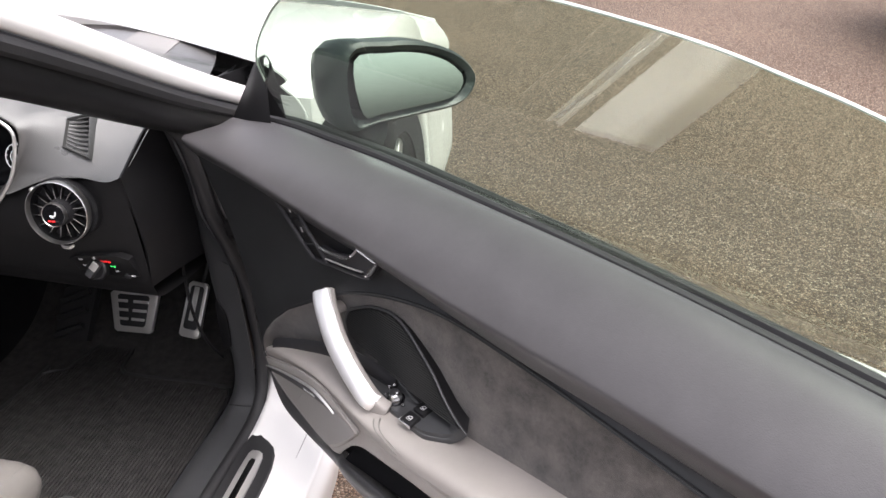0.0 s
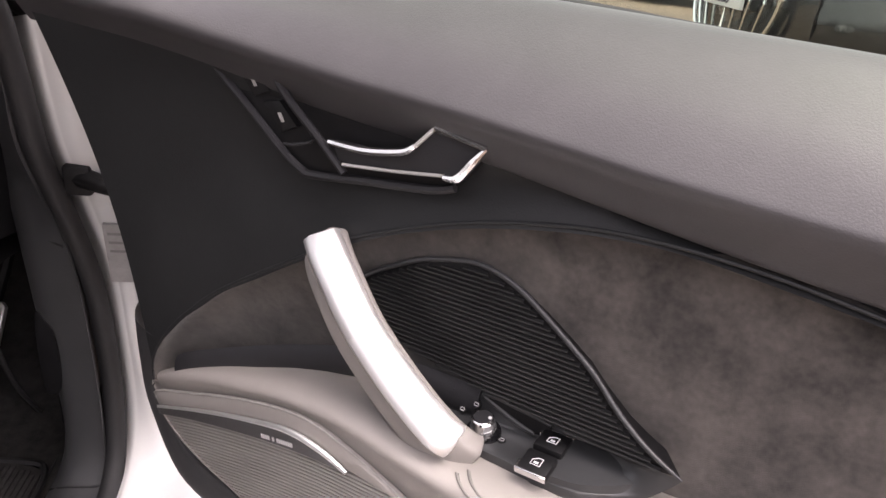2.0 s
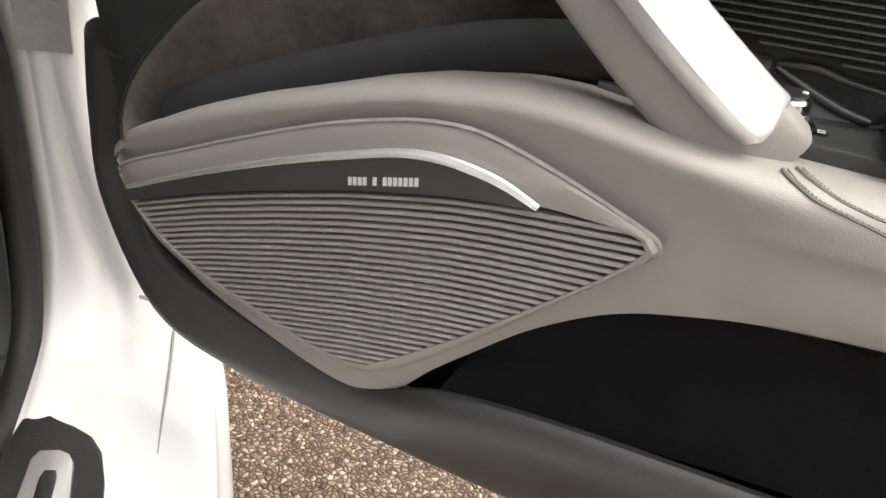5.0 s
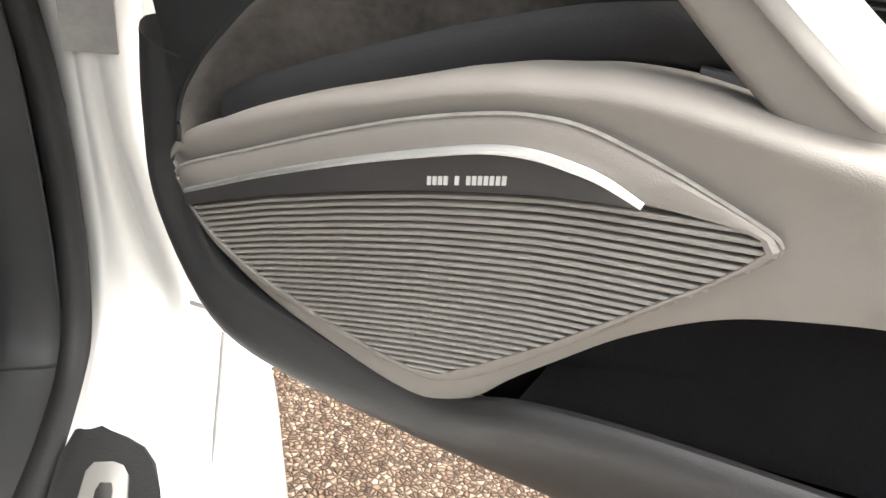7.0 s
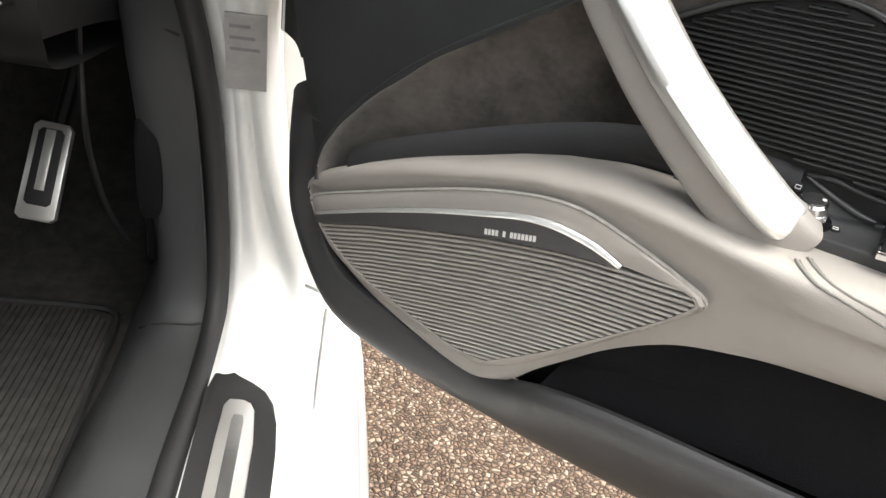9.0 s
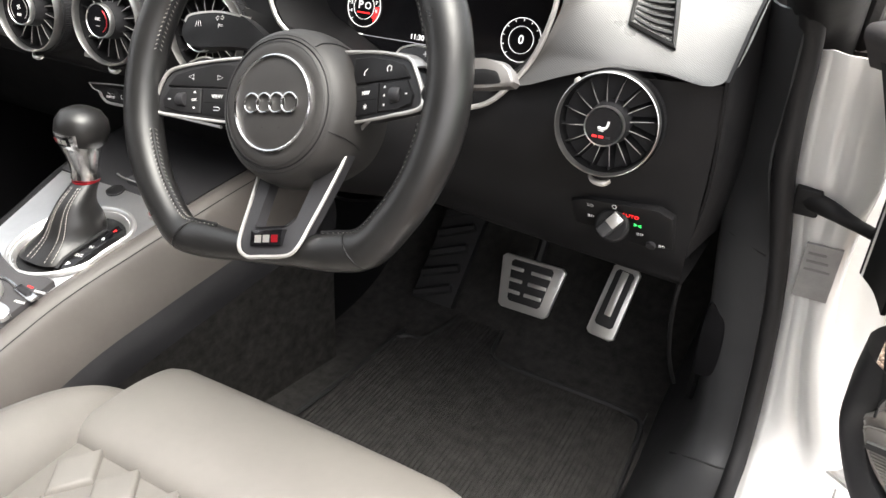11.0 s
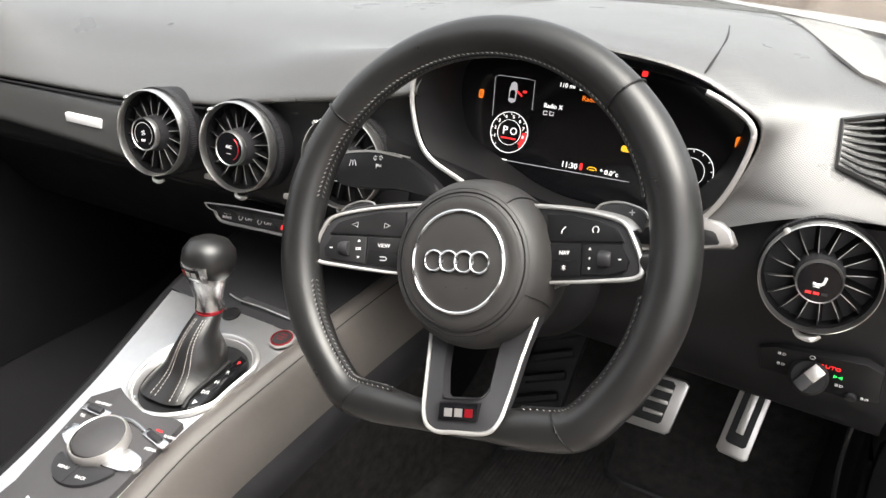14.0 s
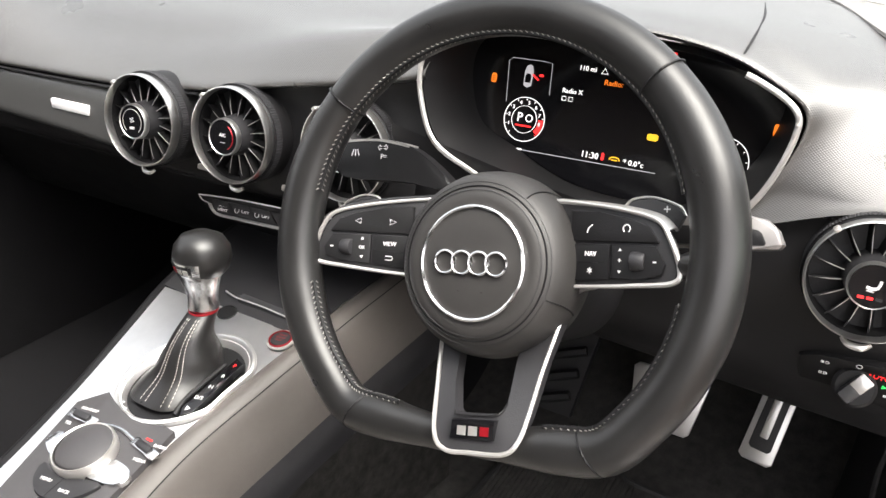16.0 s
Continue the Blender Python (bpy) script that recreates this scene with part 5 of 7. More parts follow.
part("glove_panel", loft([[(x, 0.2, 0.676) for x in (-0.74, -0.4, 0.0, 0.18)], [(x, 0.26, 0.6) for x in (-0.74, -0.4, 0.0, 0.18)], [(x, 0.34, 0.5) for x in (-0.74, -0.4, 0.0, 0.18)], [(x, 0.5, 0.44) for x in (-0.74, -0.4, 0.0, 0.18)]], 24, 12, 0.004), M_BLACK, dash)
BANDX = [-0.74, -0.6, -0.46, -0.34, -0.26, -0.2, -0.165]
part("trim_band", loft([[(x, 0.158, 0.779) for x in BANDX], [(x, 0.149, 0.775) for x in BANDX], [(x, 0.138, 0.748 - 0.004 * i) for i, x in enumerate(BANDX)], [(x, 0.136, 0.735 - 0.004 * i) for i, x in enumerate(BANDX)], [(x, 0.143, 0.728 - 0.004 * i) for i, x in enumerate(BANDX)], [(x, 0.166, 0.722 - 0.004 * i) for i, x in enumerate(BANDX)]], 40, 20), M_BAND, dash, "satin grey trim band ahead of the passenger")
part("trim_line", tube(rise(EDGE[:4], -0.001, -0.005), 0.0018, 6, n=40), M_BLACK, dash)
# white print colour replaces the light that the metal would catch
part("passenger_badge", box(-0.331, -0.258, 0.1385, 0.15, 0.744, 0.757, 0.002), M_ICON, dash, "metal badge plate coloured white for its shine")


def vent(name, m, r, icon):
    """A round air vent: ring, barrel, fins and a turning hub."""
    v = part(name, lathe([(r * 1.04, -0.06), (r * 1.05, -0.02), (r * 1.03, -0.012), (r * 1.0, -0.01), (r * 0.965, -0.006), (r * 0.93, -0.02), (r * 0.88, -0.05), (0.0, -0.052)], 64, m), M_BLACK, dash, "round jet style air vent")
    part("ring", lathe([(r * 0.99, -0.012), (r * 1.015, -0.008), (r * 1.02, -0.002), (r * 1.008, 0.002), (r * 0.99, 0.0025), (r * 0.972, 0.0), (r * 0.962, -0.007)], 72, m), M_RING, v, "satin metal ring")
    part("knurled_band", moved(ring_loft([[Vector(((r * (1.048 if s % 2 else 1.06)) * math.cos(2 * math.pi * s / 240), (r * (1.048 if s % 2 else 1.06)) * math.sin(2 * math.pi * s / 240), h)) for s in range(240)] for h in (-0.012, -0.022)]), m), M_DARK, v)
    blade = mesh_of("fin", box(r * 0.36, r * 0.92, -0.0005, 0.0005, -0.04, -0.0105), M_BLACK)
    tip = mesh_of("fin_edge", tube([(r * 0.42, 0, -0.0102), (r * 0.65, 0.0006, -0.0105), (r * 0.915, 0, -0.0125)], 0.00045, 5, n=6), M_SILVER)
    for i in range(16):
        for data in (blade, tip):
            f = new(data.name.split(".")[0], data)
            f.parent, f.matrix_local = v, m @ pose(0, 0, 0, 0, 0, 360 / 16 * i + 6) @ pose(0, 0, 0, 14, 0, 0)
    hb = part("hub", lathe([(r * 0.46, -0.034), (r * 0.42, -0.008), (r * 0.385, 0.003), (r * 0.375, 0.0075), (r * 0.34, 0.009), (0, 0.009)], 44, m), M_DARK, v)
    part("hub_ring", lathe([(r * 0.388, 0.003), (r * 0.385, 0.008), (r * 0.37, 0.0102), (r * 0.352, 0.009)], 44, m), M_RING, hb)
    part("hub_face", lathe([(r * 0.352, 0.0086), (r * 0.347, 0.0096), (0, 0.0096)], 44, m), M_GLOSS, hb)
    if icon == "heat":
        for i in range(3):
            part("level_lamp", moved(box(-0.0085 + i * 0.0058, -0.0042 + i * 0.0058, -0.0098, -0.0078, 0.0096, 0.0101), m), M_ERED if i < 2 else M_DARK, hb)
        part("seat_icon", moved(joined(tube([(-0.0045, -0.001, 0.0098), (-0.001, -0.0018, 0.0098), (0.0022, -0.0012, 0.0098)], 0.0012, 6, n=8), tube([(0.0026, -0.0012, 0.0098), (0.0036, 0.002, 0.0098), (0.004, 0.005, 0.0098)], 0.0011, 6, n=8), tube([(-0.004, -0.0034, 0.0098), (0.001, -0.0038, 0.0098)], 0.0006, 5)), m), M_ICON, hb)
    elif icon == "ac":
        letters("lettering", "A/C", 0.0052, m @ pose(0, 0.002, 0.0099), M_ICON, hb)
        part("mark", moved(box(-0.003, 0.003, -0.0062, -0.0056, 0.0096, 0.0101), m), M_LABEL, hb)
        part("heat_arc", tube([m @ Vector((r * 0.27 * math.cos(radians(a)), r * 0.27 * math.sin(radians(a)), 0.0097)) for a in range(-60, 61, 10)], 0.0006, 5), M_RED, hb)
    elif icon == "fan":
        letters("lettering", "OFF", 0.0042, m @ pose(0, -0.0075, 0.0099), M_ICON, hb)
        part("fan_mark", moved(joined(*[tube([(0.0004, 0.0022, 0.0099), (0.0016, 0.0038, 0.0099), (0.0004, 0.0046, 0.0099)], 0.0004, 4, n=8) if a == 0 else moved(tube([(0.0004, 0.0004, 0.0099), (0.0016, 0.002, 0.0099), (0.0004, 0.0028, 0.0099)], 0.0004, 4, n=8), Matrix.Translation((0, 0.0018, 0)) @ pose(0, 0, 0, 0, 0, a)) for a in (0, 90, 180, 270)]), m), M_ICON, hb)
        part("speed_arc", tube([m @ Vector((r * 0.27 * math.cos(radians(a)), r * 0.27 * math.sin(radians(a)), 0.0097)) for a in range(-50, 231, 10)], 0.0004, 4), M_LABEL, hb)
    part("air_tab", moved(tube([(-0.009, -r * 1.05 - 0.002, -0.012), (-0.004, -r * 1.05 - 0.0055, -0.009), (0.005, -r * 1.05 - 0.006, -0.008), (0.011, -r * 1.05 - 0.003, -0.01)], [0.0015, 0.0026, 0.003, 0.0018], 8, n=16), m), M_SILVER, v, "small metal air flow tab")
    part("ring_pip", moved(box(-0.002, 0.002, -0.0025, 0.0025, -0.004, 0.004, 0.0012), m @ pose(0, 0, 0, 0, 0, 132) @ pose(r * 1.02, 0, 0)), M_SILVER, v)
    return v


def facing(x, y, z, yaw=0, tilt=8, roll=0):
    """A pose whose z looks back at the driver."""
    return Matrix.Translation((x, y, z)) @ pose(0, 0, 0, 90 - tilt, 0, yaw) @ pose(0, 0, 0, 0, 0, roll)


vent("air_vent", facing(-0.128, 0.112, 0.766, 4), 0.052, "fan")
vent("air_vent", facing(0.0, 0.124, 0.767, 3), 0.052, "ac")
vent("air_vent", facing(0.132, 0.15, 0.766, 2), 0.052, "temp")
vent("air_vent", facing(0.62, 0.128, 0.7645, 4), 0.045, "heat")

# slatted side window vent
SV = [(0.6062, 0.8722), (0.6385, 0.8791), (0.6546, 0.8280), (0.6113, 0.8403)]


def svp(x, z, up=0.0):
    """The face of the side vent."""
    return Vector((x, 0.1823 + (z - 0.8365) * 0.99 + (x - 0.6095) * 0.107 - up, z + up * 0.6))


sv = part("side_vent", slab(SV, lambda a, b: svp(a, b, -0.006), lambda a, b: svp(a, b, -0.04)), M_BLACK, dash, "slatted black side window vent")
sv_ring = [[svp(0.628 + (x - 0.628) * k, 0.855 + (z - 0.855) * k, u) for x, z in [(a + (c - a) * i / 10, b + (d - b) * i / 10) for (a, b), (c, d) in zip(SV, SV[1:] + SV[:1]) for i in range(10)]] for k, u in ((1.09, -0.012), (1.05, 0.001), (0.96, 0.003), (0.9, 0.001), (0.89, -0.008))]
frame_ring = ring_loft(sv_ring)
bmesh.ops.delete(frame_ring, geom=[f for f in frame_ring.faces if len(f.verts) > 4], context='FACES_ONLY')
part("vent_frame", frame_ring, M_BAND, sv, "satin grey vent frame")
for i in range(9):
    f = (i + 0.6) / 9.2
    a = Vector((SV[3][0] + (SV[0][0] - SV[3][0]) * f, 0, SV[3][1] + (SV[0][1] - SV[3][1]) * f))
    b = Vector((SV[2][0] + (SV[1][0] - SV[2][0]) * f, 0, SV[2][1] + (SV[1][1] - SV[2][1]) * f))
    p0, p1, pm = a.lerp(b, 0.07), a.lerp(b, 0.93), a.lerp(b, 0.5)
    part("vane", loft([[svp(p0.x, p0.z + d, u), svp(pm.x, pm.z + d - 0.0022 * (1 - f), u), svp(p1.x, p1.z + d, u)] for d, u in ((-0.0012, -0.006), (-0.0008, -0.0008), (0.0006, -0.0004), (0.0016, -0.006))], 10, None, smooth=False), M_BAND, sv)
# speaker grille on the dash top
part("dash_speaker", loft([[(0.478, 0.676, 0.902), (0.53, 0.5, 0.9125), (0.578, 0.37, 0.9055), (0.612, 0.31, 0.8945)], [(0.53, 0.666, 0.8995), (0.57, 0.53, 0.9055), (0.604, 0.4, 0.9005), (0.626, 0.305, 0.892)], [(0.574, 0.658, 0.897), (0.6, 0.56, 0.8992), (0.625, 0.42, 0.896), (0.637, 0.3, 0.8885)]], 24, 8, 0.003), M_MESH, dash, "fine mesh speaker grille on the dash top")

# instrument cluster
CL = [(0.211, 0.866), (0.224, 0.885), (0.25, 0.893), (0.29, 0.9), (0.36, 0.903), (0.44, 0.899), (0.487, 0.892), (0.519, 0.881), (0.542, 0.866), (0.545, 0.847), (0.536, 0.812), (0.52, 0.782), (0.49, 0.75), (0.45, 0.738), (0.4, 0.735), (0.34, 0.742), (0.279, 0.767), (0.231, 0.79), (0.212, 0.832)]


def cy(x, z):
    return 0.182 + (z - 0.85) * 0.12


clv = cr([(x, z, 0) for x, z in CL], 95, True)
clu = part("instrument_display", slab([(0.36 + (v.x - 0.36) * 0.9, 0.825 + (v.y - 0.825) * 0.86) for v in clv], lambda a, b: Vector((a, 0.25 + (b - 0.82) * 0.25, b)), lambda a, b: Vector((a, 0.26 + (b - 0.82) * 0.25, b))), M_GLOSS, dash, "digital instrument display, lit, on a black panel")
bowl = ring_loft([[Vector((v.x, cy(v.x, v.y), v.y)) for v in clv], [Vector((0.36 + (v.x - 0.36) * 0.955, 0.21 + (v.y - 0.84) * 0.2, 0.825 + (v.y - 0.825) * 0.93)) for v in clv], [Vector((0.36 + (v.x - 0.36) * 0.9, 0.251 + (v.y - 0.82) * 0.25, 0.825 + (v.y - 0.825) * 0.86)) for v in clv]])
bmesh.ops.delete(bowl, geom=[f for f in bowl.faces if len(f.verts) > 4], context='FACES_ONLY')
part("cluster_bowl", bowl, M_BLACK, clu)
part("cluster_bezel", tube([Vector((v.x, cy(v.x, v.y) - 0.007, v.y)) for v in clv[32:] + clv[:4]], 0.0026, 8), M_SILVER, clu, "satin silver bezel")


def sc(x, z, up=0.0):
    return Vector((x, 0.25 + (z - 0.82) * 0.25 - 0.001 - up, z))




def sc_pose(x, z):
    return Matrix.Translation(sc(x, z)) @ pose(0, 0, 0, 76, 0, 0)


def dial(x, z, r, red):
    m = sc_pose(x, z)
    d = part("gauge", lathe([(r, 0), (r, 0.0006), (r * 0.975, 0.0006), (r * 0.975, 0)], 48, m), M_EWHITE, clu, "lit round gauge")
    part("gauge_inner", lathe([(r * 0.62, 0), (r * 0.62, 0.0006), (r * 0.605, 0.0006), (r * 0.605, 0)], 40, m), M_EWHITE, d)
    for i in range(11):
        a = 225 - 27 * i
        part("tick", moved(box(r * 0.86, r * 0.94, -0.0003, 0.0003, 0, 0.0006), m @ pose(0, 0, 0, 0, 0, a)), M_ERED if red and i > 8 else M_EWHITE, d)
    if red:
        part("red_zone", moved(joined(*[box(r * 0.7, r * 0.92, -0.0016, 0.0016, 0, 0.0005, m=pose(0, 0, 0, 0, 0, -a)) for a in (0, 9, 18, 27, 36)]), m), M_ERED, d)
        letters("lettering", "P", 0.0125, m @ pose(-0.0048, 0.0015, 0.0004), M_EWHITE, d)
        part("auto_mark", moved(lathe([(0.0038, 0), (0.0038, 0.0005), (0.003, 0.0005), (0.003, 0)], 20), m @ pose(0.0052, 0.0018, 0)), M_EWHITE, d)
        part("sport_bar", moved(box(-0.0085, 0.0085, -0.0072, -0.0055, 0, 0.0006), m), M_ERED, d)
        for i, n in enumerate("12345678"):
            a = radians(200 - 30 * i)
            letters("number", n, 0.0052, m @ pose(r * 0.77 * math.cos(a), r * 0.77 * math.sin(a), 0.0004), M_EWHITE, d)
    else:
        letters("lettering", "0", 0.013, m @ pose(0, 0, 0.0004), M_EWHITE, d)


dial(0.2905, 0.8035, 0.0222, True)
dial(0.4865, 0.796, 0.0225, False)
for x, z, w, h, mt in ((0.2505, 0.839, 0.0042, 0.006, M_EORANGE), (0.524, 0.83, 0.0032, 0.0065, M_EORANGE), (0.3775, 0.782, 0.0022, 0.0045, M_ERED), (0.421, 0.807, 0.008, 0.004, M_EYELLOW), (0.3015, 0.847, 0.0035, 0.0015, M_ERED), (0.425, 0.88, 0.0045, 0.0035, M_ERED), (0.434, 0.75, 0.006, 0.0015, M_ERED)):
    part("display_symbol", slab([(x - w * 0.65, z - h * 0.45), (x - w * 0.45, z - h * 0.75), (x + w * 0.45, z - h * 0.75), (x + w * 0.65, z - h * 0.45), (x + w * 0.65, z + h * 0.45), (x + w * 0.45, z + h * 0.75), (x - w * 0.45, z + h * 0.75), (x - w * 0.65, z + h * 0.45)], lambda a, b: sc(a, b, 0.0006), lambda a, b: sc(a, b, 0)), mt, clu)
for k in (-1, 0, 1):
    part("symbol_line", moved(box(-0.0014, 0.0014, -0.0003, 0.0003, 0.0006, 0.001), sc_pose(0.2505, 0.839 + k * 0.0018)), M_GLOSS, clu)
part("coolant_symbol", moved(joined(tube([(-0.005, -0.001, 0.0004), (-0.003, 0.0015, 0.0004), (0.003, 0.0015, 0.0004), (0.005, -0.001, 0.0004)], 0.0006, 4, n=12), tube([(-0.003, -0.001, 0.0004), (0.003, -0.001, 0.0004)], 0.0006, 4)), sc_pose(0.3895, 0.7815)), M_EYELLOW, clu)
part("level_bar", moved(box(-0.006, 0.006, -0.0006, 0.0006, 0, 0.0006), sc_pose(0.287, 0.7745)), M_EWHITE, clu)
for x in (0.281, 0.2945):
    letters("lettering", "50" if x < 0.29 else "90", 0.0042, sc_pose(x, 0.7695) @ pose(0, 0, 0.0003), M_SCRL, clu)
part("car_panel", tube([sc(a, b, 0.0004) for a, b in ((0.268, 0.818), (0.2645, 0.8575), (0.2685, 0.8605), (0.302, 0.8605), (0.311, 0.8595), (0.313, 0.83))], 0.0003, 4), M_SCRL, clu)
letters("lettering", "11:30", 0.0082, sc_pose(0.3645, 0.781) @ pose(0, 0, 0.0003), M_EWHITE, clu)
letters("lettering", "* 0.0\u00b0c", 0.0072, sc_pose(0.408, 0.7805) @ pose(0, 0, 0.0003), M_EWHITE, clu)
letters("lettering", "Radio X", 0.0064, sc_pose(0.336, 0.8365) @ pose(0, 0, 0.0003), M_EWHITE, clu)
letters("lettering", "110 mi", 0.0064, sc_pose(0.3475, 0.859) @ pose(0, 0, 0.0003), M_EWHITE, clu)
letters("lettering", "Radio:", 0.0074, sc_pose(0.375, 0.8487) @ pose(0, 0, 0.0003), M_EORANGE, clu)
part("warning_mark", tube([sc(0.3615, 0.8565, 0.0005), sc(0.3678, 0.8565, 0.0005), sc(0.3645, 0.8615, 0.0005)], 0.0004, 4, True), M_EWHITE, clu)
for x in (0.3285, 0.3355):
    part("menu_mark", tube([sc(x - 0.002, 0.8275, 0.0005), sc(x + 0.002, 0.8275, 0.0005), sc(x + 0.002, 0.8312, 0.0005), sc(x - 0.002, 0.8312, 0.0005)], 0.0003, 4, True), M_EWHITE, clu)

# light switch block by the knee
ls = part("light_switch", slab([(0.586, 0.668), (0.6, 0.675), (0.672, 0.682), (0.686, 0.675), (0.69, 0.637), (0.66, 0.63), (0.59, 0.637)], lambda a, b: Vector((a, 0.168 - (b - 0.67) * 0.45, b)), lambda a, b: Vector((a, 0.19 - (b - 0.67) * 0.45, b)), 0.002), M_BLACK, dash, "light switch block with a rotary knob")
mk2 = facing(0.631, 0.167, 0.654, 0, 24)
lk2 = part("light_knob", lathe([(0.0165, -0.004), (0.0165, 0.004), (0.014, 0.006), (0.0, 0.006)], 32, mk2), M_BLACK, ls)
kg = part("knob_grip", moved(box(-0.013, 0.013, -0.0062, 0.0062, 0.004, 0.016, 0.003), mk2 @ pose(0, 0, 0, 0, 0, 55)), M_PANEL, lk2)
part("grip_cap", moved(box(0.0, 0.0135, -0.0058, 0.0058, 0.0145, 0.0166, 0.001), mk2 @ pose(0, 0, 0, 0, 0, 55)), M_SILVER, lk2)
def lsp(x, z):
    """A seat on the light switch face."""
    return Matrix.Translation((x, 0.168 - (z - 0.67) * 0.45 - 0.0006, z)) @ pose(0, 0, 0, 114, 0, 0)


letters("lettering", "AUTO", 0.0062, lsp(0.646, 0.667), M_ERED, ls)
part("zero_mark", moved(tube([(0.0021 * math.cos(q), 0.0024 * math.sin(q), 0.0003) for q in (i * math.pi / 6 for i in range(12))], 0.0004, 4, True), lsp(0.6303, 0.6745)), M_ICON, ls)
for k in (-1, 1):
    part("side_lamp_mark", moved(tube([(k * 0.0006, 0, 0.0003), (k * 0.0034, 0.0017, 0.0003), (k * 0.0034, -0.0017, 0.0003)], 0.00045, 4, True), lsp(0.6536, 0.6576)), M_EGREEN, ls)
for x, z in ((0.6564, 0.647), (0.6063, 0.669), (0.6069, 0.6553), (0.6785, 0.6382)):
    part("beam_mark", moved(joined(tube([(0.0004, 0.0016, 0.0003), (0.0022, 0.0012, 0.0003), (0.003, 0, 0.0003), (0.0022, -0.0012, 0.0003), (0.0004, -0.0016, 0.0003)], 0.0003, 4, True), *[tube([(-0.0034, h, 0.0003), (-0.0008, h, 0.0003)], 0.00028, 4) for h in (-0.0013, 0.0, 0.0013)]), lsp(x, z)), M_ICON, ls)
part("dimmer_wheel", moved(lathe([(0.0052, -0.002), (0.005, 0.0016), (0.0042, 0.0024), (0, 0.0024)], 20), lsp(0.6678, 0.6364)), M_DARK, ls)
# button strip under the centre vents
def bsp(x, z, up=0.0):
    """The face of the button strip, leaning back."""
    return Vector((x, 0.178 + (0.64 - z) * 0.5 - up * 0.9, z + up * 0.45))


BS = [(-0.104, 0.662), (-0.03, 0.672), (0.12, 0.684), (0.12, 0.642), (0.0135, 0.6395), (-0.085, 0.6325), (-0.1, 0.634), (-0.108, 0.645)]
bs = part("button_strip", slab(BS, bsp, lambda a, b: bsp(a, b, -0.03), 0.001), M_BLACK, dash, "strip of black drive buttons with a bright edge")
part("strip_edge", tube([bsp(-0.096, 0.6505, 0.001), bsp(-0.098, 0.64, 0.001), bsp(-0.09, 0.6335, 0.001), bsp(-0.05, 0.636, 0.001), bsp(0.0135, 0.6405, 0.001), bsp(0.12, 0.644, 0.001)], 0.0024, 8, n=40), M_SILVER, bs)
part("strip_edge", tube([bsp(-0.098, 0.651, 0.0005), bsp(-0.107, 0.6535, 0.0005), bsp(-0.107, 0.661, 0.0005), bsp(-0.1, 0.663, 0.0005), bsp(-0.03, 0.673, 0.0005), bsp(0.12, 0.685, 0.0005)], 0.0009, 6, n=40), M_SILVER, bs)
for i in range(5):
    x = -0.0715 + i * 0.0335
    z = 0.6505 + i * 0.0022
    b = part("drive_button", slab([(x - 0.0158, z + 0.0105), (x + 0.0158, z + 0.0125), (x + 0.0158, z - 0.0085), (x - 0.0158, z - 0.0105)], lambda a, c: bsp(a, c, 0.002), lambda a, c: bsp(a, c, -0.004), 0.001), M_DARK, bs)
    seat_ = Matrix.Translation(bsp(x, z, 0.0034)) @ pose(0, 0, 0, 63, 0, 0) @ pose(0, 0, 0, 0, 0, 4)
    if i == 0:
        letters("lettering", "drive", 0.0068, seat_ @ pose(0, 0.0026, 0), M_ICON, b)
        letters("lettering", "select", 0.0068, seat_ @ pose(0, -0.003, 0), M_ICON, b)
    elif i < 3:
        letters("lettering", "OFF", 0.0075, seat_ @ pose(0.005, 0, 0), M_ICON, b)
        part("button_icon", moved(lathe([(0.0036, 0), (0.0036, 0.0004), (0.0029, 0.0004), (0.0029, 0)], 16), seat_ @ pose(-0.0085, 0, 0)), M_ICON, b)
    elif i == 3:
        part("hazard_mark", moved(box(-0.005, 0.005, -0.004, 0.004, 0, 0.0006), seat_), M_ERED, b)
for x in (-0.066, 0.064):
    part("demist_button", moved(box(-0.02, 0.02, -0.0035, 0.0035, 0, 0.008, 0.002), Matrix.Translation((x, 0.158, 0.706)) @ pose(0, 0, 0, 70, 0, 0)), M_SILVER, dash, "slim metal button between the vents")
# seams and tweeter of the dash top
part("hood_seam", tube([(0.4945, 0.19, 0.9), (0.496, 0.21, 0.908), (0.4935, 0.26, 0.9135), (0.49, 0.3, 0.9178), (0.48, 0.36, 0.9195)], 0.0011, 6, n=24), M_BLACK, dash)
part("car_symbol", slab([(0.284, 0.836), (0.2835, 0.849), (0.285, 0.8545), (0.288, 0.856), (0.291, 0.8545), (0.2925, 0.849), (0.292, 0.836), (0.288, 0.834)], lambda a, b: sc(a, b, 0.0009), lambda a, b: sc(a, b, 0)), M_SCRL, clu)
part("car_roof", slab([(0.285, 0.839), (0.2848, 0.845), (0.2862, 0.8475), (0.2898, 0.8475), (0.2912, 0.845), (0.291, 0.839)], lambda a, b: sc(a, b, 0.0012), lambda a, b: sc(a, b, 0)), M_GLOSS, clu)
part("open_door_mark", tube([sc(0.2926, 0.847, 0.0008), sc(0.299, 0.8425, 0.0008)], 0.001, 5), M_ERED, clu)
part("menu_line", slab([(0.274, 0.7735), (0.43, 0.7755), (0.43, 0.776), (0.274, 0.774)], lambda a, b: sc(a, b, 0.0006), lambda a, b: sc(a, b, 0)), M_SCRL, clu)


